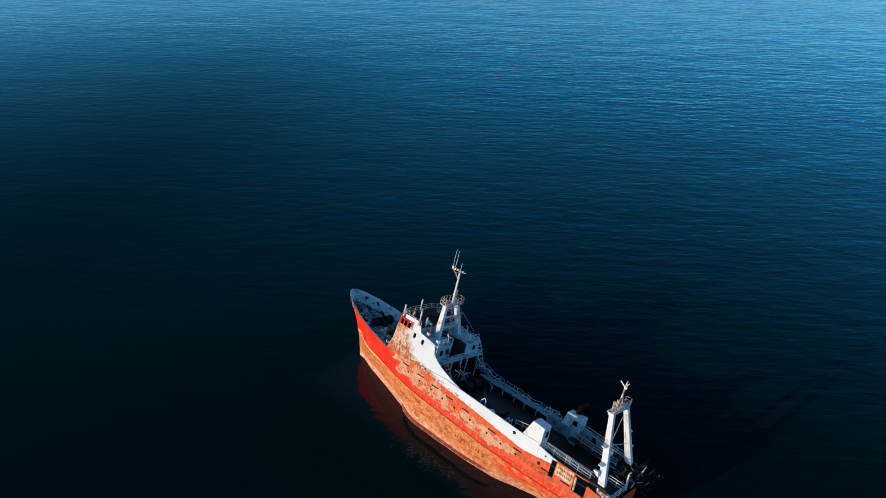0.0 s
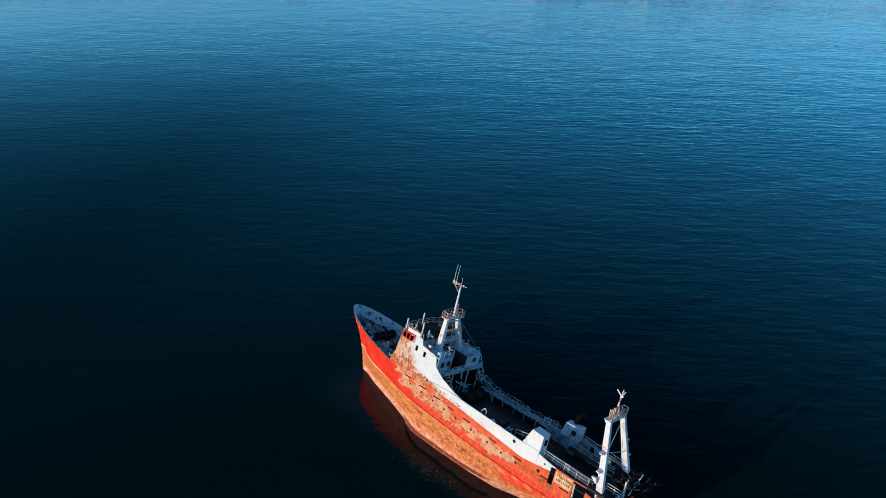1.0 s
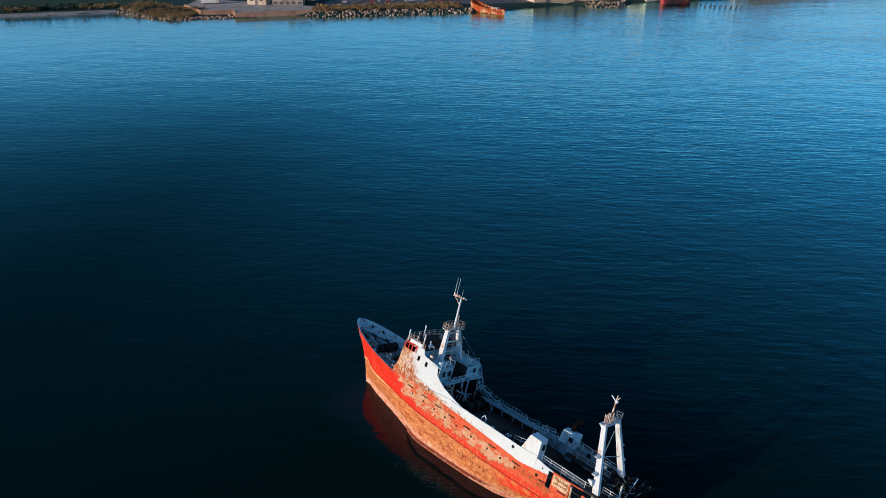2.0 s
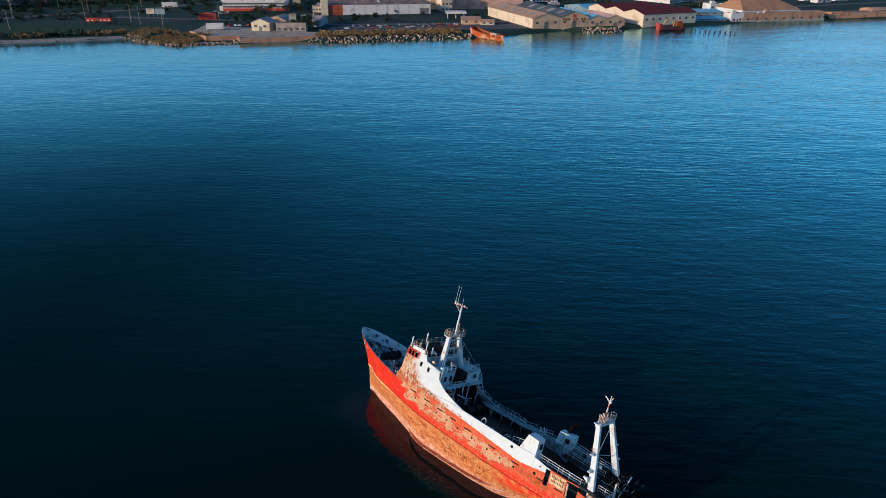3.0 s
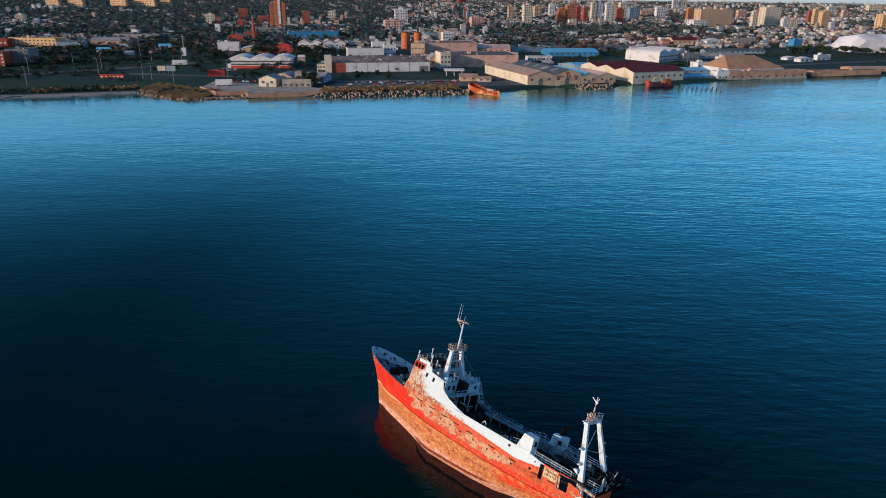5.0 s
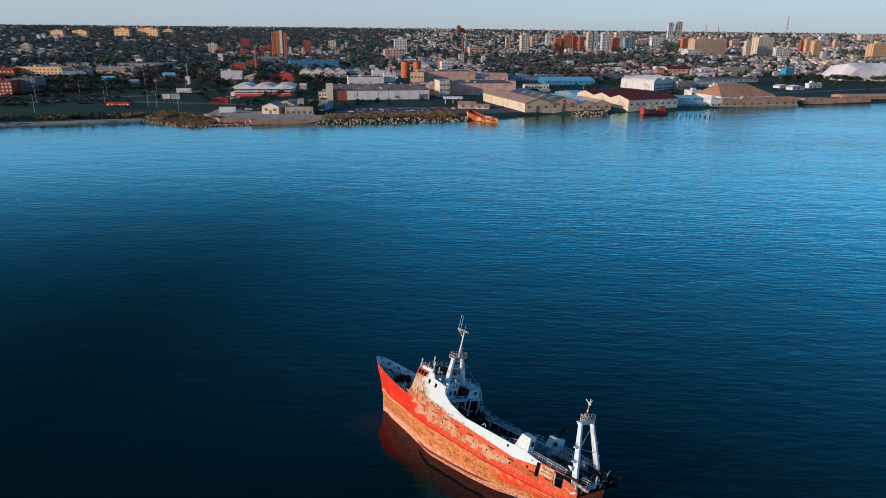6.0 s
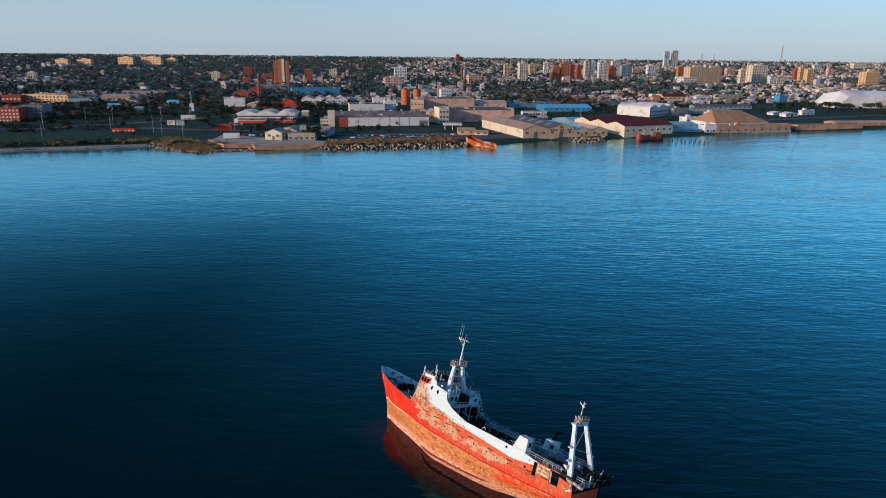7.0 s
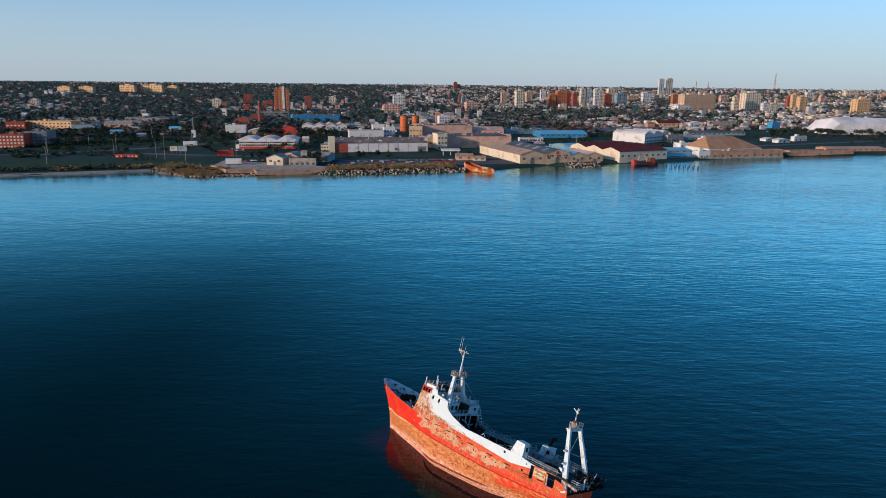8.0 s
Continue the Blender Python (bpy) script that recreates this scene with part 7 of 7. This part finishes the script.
def strip(name, pts, width, lift, material, label, category):
    """A band laid on the land along a line of points."""
    bm = bmesh.new()
    rows = []
    fine = []
    for (xa, ya), (xb, yb) in zip(pts, pts[1:]):
        n = max(1, int(math.hypot(xb - xa, yb - ya) / 12))
        fine += [(xa + (xb - xa) * i / n, ya + (yb - ya) * i / n) for i in range(n)]
    fine.append(pts[-1])
    for i, (x, y) in enumerate(fine):
        xa, ya = fine[max(0, i - 1)]
        xb, yb = fine[min(len(fine) - 1, i + 1)]
        k = math.hypot(xb - xa, yb - ya)
        nx, ny = -(yb - ya) / k, (xb - xa) / k
        rows.append([bm.verts.new((x + nx * width * q, y + ny * width * q, land_z(x + nx * width * q, y + ny * width * q) + lift)) for q in (-0.5, -0.17, 0.17, 0.5)])
    for r, s in zip(rows, rows[1:]):
        for i in range(3):
            bm.faces.new((r[i], r[i + 1], s[i + 1], s[i]))
    bmesh.ops.recalc_face_normals(bm, faces=bm.faces[:])
    return solo(name, bm, material, label, category, kind="structure")


strip("road", [(-900, 560), (-560, 600), (-420, 640), (-330, 720), (-260, 830), (-230, 1000)], 14, 0.25, M_ROAD, "dark asphalt coast road", "road")
strip("road", [(-330, 655), (-200, 640), (-110, 618), (0, 640), (120, 700), (300, 800), (600, 950)], 12, 0.28, M_ROAD, "dark asphalt harbour road", "road")
strip("pavement", [(-118, 590), (-60, 592), (0, 612), (60, 630)], 36, 0.22, M_ROAD, "dark asphalt parking yard behind the rocks", "yard")
strip("grass_field", [(-520, 700), (-420, 760), (-300, 780), (-250, 760)], 90, 0.12, M_GRASS, "rough green field beside the coast road", "field")
strip("grass_bank", [(-640, 560), (-420, 560), (-300, 560), (-250, 590)], 60, 0.12, M_GRASS, "dark grassy bank above the beach", "bank")
strip("beach", [(-760, 465), (-560, 479), (-371, 495), (-322, 514), (-294, 524.5), (-268, 538)], 5, 0.18, M_SAND, "pale narrow shingle beach", "beach")

# ---------------------------------------------------------------- rocks of the two points
M_ROCK = varied("rock", [(0.48, 0.34, 0.24), (0.40, 0.28, 0.19), (0.30, 0.22, 0.16), (0.54, 0.42, 0.32), (0.20, 0.16, 0.13)], 0.9, "object", 0.8)
rock_meshes = []
for k in range(5):
    bm = bmesh.new()
    bmesh.ops.create_icosphere(bm, subdivisions=1, radius=1.0)
    for v in bm.verts:
        v.co *= 0.75 + 0.5 * noise.noise(v.co * 1.3 + Vector((k * 7, 0, 0)))
        v.co.z *= 0.75
    rock_meshes.append(mesh_of(bm, "rock", M_ROCK))


def rocks(x0, x1, count, spread, label):
    b = thing("rock_armour", pose((x0 + x1) / 2, shore_y((x0 + x1) / 2), 0), label, "rocks")
    base = b.location
    for i in range(count):
        x = random.uniform(x0, x1)
        d = random.uniform(-2.5, spread) * (0.35 + 0.65 * random.random())
        o = new("rock", rock_meshes[i % 5])
        o.parent = b
        s = random.uniform(0.5, 1.3)
        y = shore_y(x) + d
        o.location = Vector((x, y, max(-0.2, land_z(x, y)) + 0.25 * s)) - base
        o.scale = (s * random.uniform(0.8, 1.4), s, s * random.uniform(0.7, 1.1))
        o.rotation_euler = (random.random() * 6, random.random() * 6, random.random() * 6)


rocks(-122, 2, 300, 11, "tan boulder armour of the shore bank")
rocks(-266, -172, 290, 12, "dark and tan boulders round the grassy point")
rocks(96, 132, 140, 16, "broken stone heap beside the quay sheds")

# ---------------------------------------------------------------- plants
def leafy(name, cols):
    n = Nodes(name)
    c = n.ramp(n.island(), cols)
    return n.done(c, 0.85, 0.0)


M_SCRUB = leafy("sunburnt scrub leaves", [(0.58, 0.34, 0.13), (0.46, 0.27, 0.11), (0.30, 0.22, 0.10), (0.56, 0.36, 0.17), (0.20, 0.19, 0.10), (0.13, 0.15, 0.08), (0.22, 0.17, 0.09)])
M_LEAF = leafy("dark foliage", [(0.045, 0.080, 0.050), (0.065, 0.10, 0.055), (0.035, 0.065, 0.045), (0.070, 0.095, 0.060), (0.085, 0.080, 0.055)])
M_BARE = leafy("bare winter twigs", [(0.19, 0.13, 0.115), (0.15, 0.11, 0.105), (0.22, 0.15, 0.12), (0.12, 0.095, 0.095)])
# far foliage: distance haze is put into the paler, bluer leaves
M_WOODS = leafy("grey-green leaves paled for haze", [(0.090, 0.155, 0.140), (0.11, 0.17, 0.15), (0.070, 0.13, 0.12), (0.11, 0.15, 0.14), (0.15, 0.15, 0.14)])
M_BARK = plain("bark", (0.10, 0.075, 0.055), 0.9)


def tuft(verts, faces, x, y, z, r, rng, n=5, fat=1.0):
    """A small clump of leaf-like blades: n bent quads."""
    for i in range(n):
        a = rng.random() * math.pi * 2
        t = rng.uniform(-0.5, 1.0)
        d = Vector((math.cos(a), math.sin(a), t)).normalized()
        u = Vector((-math.sin(a), math.cos(a), rng.uniform(-0.3, 0.3)))
        c = Vector((x, y, z)) + d * r * rng.uniform(0.1, 0.55)
        w = r * rng.uniform(0.35, 0.6) * fat
        i0 = len(verts)
        verts += [tuple(c - u * w - d * w * 0.6), tuple(c + u * w - d * w * 0.6), tuple(c + u * w * 0.6 + d * w + Vector((0, 0, w * 0.3))), tuple(c - u * w * 0.6 + d * w)]
        faces.append((i0, i0 + 1, i0 + 2, i0 + 3))


def plant_stuff(name, spots, material, label, category, n, fat=1.0):
    """Many plants as one mesh: spots of x, y, z, radius, height."""
    rng = random.Random(5)
    verts, faces = [], []
    for x, y, z, r, h in spots:
        k = max(2, int(n * 0.4))
        for i in range(k):
            f = rng.random()
            tuft(verts, faces, x + rng.gauss(0, r * 0.38), y + rng.gauss(0, r * 0.38), z + h * (0.25 + 0.7 * f), r * (0.75 - 0.4 * f), rng, n, fat)
    me = bpy.data.meshes.new(name)
    me.from_pydata(verts, [], faces)
    me.materials.append(material)
    return tagged(new(name, me), label, category, kind="stuff")


def scatter(n, x0, x1, d0, d1, r0, r1, seed, keep=None):
    rng = random.Random(seed)
    out = []
    while len(out) < n:
        x = rng.uniform(x0, x1)
        y = shore_y(x) + d0 + (d1 - d0) * rng.random()
        if keep and not keep(x, y):
            continue
        r = rng.uniform(r0, r1)
        out.append((x, y, land_z(x, y) - 0.2, r, r * rng.uniform(1.0, 1.5)))
    return out


plant_stuff("scrub", scatter(520, -120, -8, 9, 34, 1.0, 2.8, 1) + scatter(620, -266, -202, 4, 46, 0.8, 2.2, 2) + scatter(120, -268, -204, 2, 12, 0.6, 1.3, 12), M_SCRUB, "sunlit golden scrub on the rocky banks", "scrub", 12, 0.7)
plant_stuff("shore_bushes", scatter(620, -640, -285, 9, 24, 1.2, 3.2, 3), M_LEAF, "dark bushes along the top of the beach", "bushes", 8)
plant_stuff("golden_bushes", scatter(30, -340, -320, 8, 15, 1.4, 2.8, 4) + scatter(46, -294, -270, 8, 18, 1.4, 3.0, 6), M_SCRUB, "golden bushes along the top of the beach", "bushes", 9)


def near_tree(kind, seed, leaf):
    """A tree with trunk, limbs and a ragged crown."""
    rng = random.Random(seed)
    t = thing("tree", Matrix.Identity(4), "dark leafy tree with a ragged crown" if leaf is M_LEAF else "bare brown winter tree with fine twigs", "tree", "trees near the shore")
    bm = bmesh.new()
    h = 8.0
    tube(bm, (0, 0, -0.5), (0.2, 0, h * 0.45), 0.32, 0.22, 7)
    tips = []
    for i in range(7):
        a = i * 0.9 + rng.random()
        p = Vector((0.2, 0, h * (0.3 + 0.03 * i)))
        q = p + Vector((math.cos(a) * 2.2, math.sin(a) * 2.2, rng.uniform(1.2, 3.2)))
        tube(bm, p, q, 0.13, 0.05, 5)
        tips.append(q)
    part("trunk", bm, M_BARK, t)
    verts, faces = [], []
    for q in tips + [Vector((0, 0, h * 0.8))]:
        for i in range(9):
            tuft(verts, faces, q.x + rng.gauss(0, 0.9), q.y + rng.gauss(0, 0.9), q.z + rng.gauss(0.3, 0.8), rng.uniform(0.7, 1.3), rng, 5)
    me = bpy.data.meshes.new("crown")
    me.from_pydata(verts, [], faces)
    me.materials.append(leaf)
    c = new("crown", me)
    c.parent = t
    return t


kinds = [near_tree("leafy", 1, M_LEAF), near_tree("leafy", 2, M_LEAF), near_tree("bare", 3, M_BARE)]
rng = random.Random(11)


def grove(x0, x1, y0, y1, n, which=(0, 1, 2), s0=0.7, s1=1.4):
    for i in range(n):
        x, y = rng.uniform(x0, x1), rng.uniform(y0, y1)
        k = kinds[rng.choice(which)]
        s = rng.uniform(s0, s1)
        copy_thing(k, pose(x, y, land_z(x, y), 0, 0, rng.random() * 360) @ Matrix.Scale(s, 4))


grove(-150, -128, 575, 610, 9, (0, 1))
grove(-200, -130, 700, 720, 8, (0, 1))
grove(-275, -130, 850, 880, 26, (0, 1), 1.0, 1.6)
grove(-350, -260, 800, 850, 14, (2, 0), 0.7, 1.1)
grove(-600, -420, 690, 760, 18, (0, 1, 2))
grove(450, 720, 995, 1030, 64, (0, 1), 0.9, 1.5)
grove(20, 110, 960, 1040, 16, (0, 1), 0.9, 1.4)
grove(140, 200, 960, 1000, 8, (2,), 1.0, 1.4)
for k, (x, y) in zip(kinds, ((-138, 640), (-250, 640), (-205, 690))):
    k.matrix_world = pose(x, y, land_z(x, y))

# ---------------------------------------------------------------- lamp posts and vehicles
def lamp_post():
    t = thing("street_lamp", Matrix.Identity(4), "tall slim steel street lamp by the road", "street lamp", "lamps of the coast road")
    bm = bmesh.new()
    tube(bm, (0, 0, -0.5), (0, 0, 15), 0.22, 0.12, 7)
    part("pole", bm, M_CONCRETE, t)
    bm = bmesh.new()
    tube(bm, (0, 0, 15), (1.8, 0, 15.4), 0.1)
    part("arm", bm, M_CONCRETE, t)
    bm = bmesh.new()
    box(bm, 1.6, 2.6, -0.2, 0.2, 15.3, 15.5)
    part("lamp_head", bm, M_WHITEW, t)
    return t


lamp = lamp_post()
lamp.matrix_world = pose(-263, 600, 2.4)
for x, y in ((-372, 560), (-445, 560), (-420, 640), (-452, 690), (-410, 700), (-375, 690), (-345, 740), (-320, 760), (-300, 620), (-285, 605), (-352, 640), (-250, 720), (-395, 820), (-430, 830), (-228, 640), (30, 690), (130, 760), (260, 830)):
    copy_thing(lamp, pose(x, y, land_z(x, y), 0, 0, rng.random() * 360))


def car(mat, label):
    t = thing("car", Matrix.Identity(4), label, "car", "parked cars")
    bm = bmesh.new()
    prism(bm, [(0, 0.35), (4.3, 0.35), (4.3, 0.85), (3.3, 0.95), (2.7, 1.45), (1.0, 1.45), (0.3, 0.95), (0, 0.9)], -0.85, 0.85)
    part("body", bm, mat, t)
    bm = bmesh.new()
    prism(bm, [(3.1, 0.98), (2.65, 1.4), (1.05, 1.4), (0.5, 0.98)], -0.88, 0.88)
    part("windows", bm, M_PANE, t)
    for x in (0.8, 3.5):
        for y in (-0.85, 0.85):
            bm = bmesh.new()
            tube(bm, (x, y - 0.1, 0.32), (x, y + 0.1, 0.32), 0.32, n=10)
            part("wheel", bm, M_DARK, t)
    return t


cars = [car(M_WHITEW, "white parked hatchback on the yard"), car(M_GREYW, "grey parked hatchback on the yard"), car(M_REDW, "red parked hatchback on the yard"), car(M_BLUEGREY, "blue-grey parked hatchback on the yard")]
for i in range(46):
    if i < 26:
        x, y = -100 + (i % 13) * 7.4 + rng.uniform(-3, 3), 590 + (i // 13) * 13 + (i % 13) * 2.2 + rng.uniform(-2, 2)
    elif i < 36:
        x, y = -205 + (i - 26) * 5, 600 + rng.uniform(-6, 6)
    else:
        x, y = -250 + rng.uniform(-12, 20), 690 + rng.uniform(-12, 12)
    m = pose(x, y, land_z(x, y) + 0.25, 0, 0, rng.choice((12, 100, 190)) + rng.uniform(-12, 12))
    if i < 4:
        cars[i].matrix_world = m
    else:
        copy_thing(cars[rng.randrange(4)], m)

# ---------------------------------------------------------------- the town between: houses, roofs and woods without number
M_TOWN = varied("town walls", [(0.46, 0.43, 0.40), (0.38, 0.32, 0.27), (0.32, 0.25, 0.20), (0.54, 0.51, 0.47), (0.34, 0.33, 0.33), (0.45, 0.24, 0.17), (0.40, 0.41, 0.43), (0.42, 0.34, 0.27), (0.60, 0.59, 0.58)], 0.85, "island", 0.15)
M_TROOF = varied("town roofs", [(0.28, 0.28, 0.29), (0.34, 0.27, 0.23), (0.20, 0.21, 0.22), (0.30, 0.17, 0.13), (0.46, 0.46, 0.46), (0.28, 0.36, 0.42), (0.56, 0.56, 0.55)], 0.85, "island", 0.15)


def town_rows(seed, count, d0, d1, power):
    """Houses as joined boxes with flat or pitched roofs, denser near the shore."""
    rng = random.Random(seed)
    vw, fw, vr, fr = [], [], [], []
    for i in range(count):
        d = d0 + (d1 - d0) * rng.random() ** power
        reach = 500 + d * 0.80
        x = rng.uniform(-reach, reach * 0.98) + d * 0.05
        y = shore_y(x) + d
        wooded = noise.noise((x * 0.004, y * 0.003, 9.0)) + (0.42 if x < -60 - 0.12 * d else -0.05)
        if wooded > 0.12 and rng.random() < 0.90:
            continue
        if (x < -255 and d < 330) or (x > 90 and d < 320):
            continue
        if d < 420 and min((px - x) ** 2 + (py - y) ** 2 for px, py in PLOTS) < 45 ** 2:
            continue
        z = land_z(x, y)
        w, dp = rng.uniform(5, 12), rng.uniform(6, 11)
        h = rng.choice((2.8, 3.0, 3.2, 3.6, 4.0, 5.5, 6.2)) if rng.random() < 0.94 or d < 600 else rng.uniform(9, 16)
        a = radians(rng.choice((6, 12, 12, 96, 20)) + rng.uniform(-4, 4))
        c, s = math.cos(a), math.sin(a)

        def at(px, py, pz):
            return (x + px * c - py * s, y + px * s + py * c, z + pz)
        k = len(vw)
        vw += [at(px, py, pz) for pz in (-4, h) for px, py in ((0, 0), (w, 0), (w, dp), (0, dp))]
        fw += [tuple(k + j for j in q) for q in ((4, 5, 6, 7), (0, 1, 5, 4), (1, 2, 6, 5), (2, 3, 7, 6), (3, 0, 4, 7))]
        k = len(vr)
        if rng.random() < 0.5:
            e, r = 0.4, h + dp * 0.2
            vr += [at(-e, -e, h - 0.1), at(w + e, -e, h - 0.1), at(w + e, dp + e, h - 0.1), at(-e, dp + e, h - 0.1), at(0, dp / 2, r), at(w, dp / 2, r)]
            fr += [tuple(k + j for j in q) for q in ((0, 1, 5, 4), (2, 3, 4, 5), (1, 2, 5), (3, 0, 4))]
        else:
            vr += [at(px, py, h + pz) for pz in (0.05, 0.3) for px, py in ((0.2, 0.2), (w - 0.2, 0.2), (w - 0.2, dp - 0.2), (0.2, dp - 0.2))]
            fr += [tuple(k + j for j in q) for q in ((4, 5, 6, 7), (0, 1, 5, 4), (1, 2, 6, 5), (2, 3, 7, 6), (3, 0, 4, 7))]
    for nm, v, f, m, lab in (("town_houses", vw, fw, M_TOWN, "crowded low rendered houses of the town"), ("town_roofs", vr, fr, M_TROOF, "mixed flat and pitched roofs of the town")):
        me = bpy.data.meshes.new(nm)
        me.from_pydata(v, [], f)
        me.materials.append(m)
        tagged(new(nm, me), lab, "houses" if nm == "town_houses" else "roofs", kind="stuff")


town_rows(21, 12000, 170, 4500, 1.1)


def woods(seed, count, d0, d1, power, r0, r1, material, name, label, n=3, fat=1.6):
    rng = random.Random(seed)
    spots = []
    while len(spots) < count:
        d = d0 + (d1 - d0) * rng.random() ** power
        reach = 520 + d * 0.82
        x = rng.uniform(-reach, reach) + d * 0.05
        y = shore_y(x) + d
        if noise.noise((x * 0.004, y * 0.003, 9.0)) + (0.34 if x < -60 - 0.12 * d else -0.04) < rng.uniform(-0.55, 0.35):
            continue
        if d < 420 and min((px - x) ** 2 + (py - y) ** 2 for px, py in PLOTS) < 30 ** 2:
            continue
        r = rng.uniform(r0, r1)
        spots.append((x, y, land_z(x, y) - 1, r, r * 1.5))
    plant_stuff(name, spots, material, label, "woods", n, fat)


woods(31, 19000, 480, 4700, 1.0, 3.5, 7.5, M_WOODS, "town_trees", "dark trees between the houses of the town", 5)
woods(32, 9500, 330, 4200, 1.1, 3.0, 6.5, M_BARE, "bare_trees", "bare brown winter trees between the houses", 5)
woods(33, 1500, 110, 640, 1.0, 2.2, 4.6, M_LEAF, "shore_trees", "dark trees and hedges behind the shore buildings", 24, 0.6)


def belt(name, pts, step, width, r0, r1, material, label, seed, n=12):
    """A ragged hedge or line of trees along a line of points."""
    rng = random.Random(seed)
    spots = []
    for (xa, ya), (xb, yb) in zip(pts, pts[1:]):
        k = int(math.hypot(xb - xa, yb - ya) / step)
        for i in range(k):
            f = (i + rng.random()) / k
            x, y = xa + (xb - xa) * f + rng.uniform(-width, width), ya + (yb - ya) * f + rng.uniform(-width, width)
            r = rng.uniform(r0, r1)
            spots.append((x, y, land_z(x, y) - 0.6, r, r * rng.uniform(1.2, 1.7)))
    plant_stuff(name, spots, material, label, "trees", n, 0.9)


belt("rail_side_trees", [(40, 1060), (165, 1070), (300, 1040), (370, 1010)], 1.5, 9, 2.8, 5.0, M_LEAF, "dark belt of trees beside the railway", 41)
belt("rail_side_bushes", [(150, 930), (300, 975), (470, 960)], 2.4, 7, 1.6, 3.0, M_LEAF, "dark bushes along the railway yard", 42)
belt("embankment_hedge", [(-480, 690), (-437, 738), (-390, 775), (-360, 800)], 0.8, 5, 1.8, 3.2, M_LEAF, "dark hedge along the coast road embankment", 43)
belt("field_trees", [(-640, 760), (-560, 830), (-480, 830), (-430, 830)], 1.6, 16, 3.4, 6.0, M_LEAF, "dark trees behind the brick blocks", 44)
belt("terminal_trees", [(-470, 990), (-400, 960), (-300, 830), (-200, 850), (-150, 800)], 2.2, 16, 2.6, 5.0, M_LEAF, "dark trees behind the terminal", 45)
belt("far_left_trees", [(-900, 1230), (-700, 1180), (-540, 1130), (-430, 1180)], 1.6, 40, 3.0, 6.0, M_LEAF, "dark parkland trees", 46)
belt("roadside_scrub", [(-620, 610), (-520, 625), (-430, 660), (-350, 640), (-300, 600)], 1.2, 16, 1.0, 2.2, M_LEAF, "dark rough scrub between the coast roads", 47)
belt("yard_trees", [(-640, 880), (-560, 888), (-470, 905), (-400, 900)], 1.3, 10, 2.6, 4.6, M_LEAF, "dark trees in front of the long cream building", 48)
belt("bare_grove", [(60, 1180), (180, 1200), (330, 1240), (480, 1290)], 1.6, 22, 3.0, 5.5, M_BARE, "brown bare winter trees beyond the railway", 49)
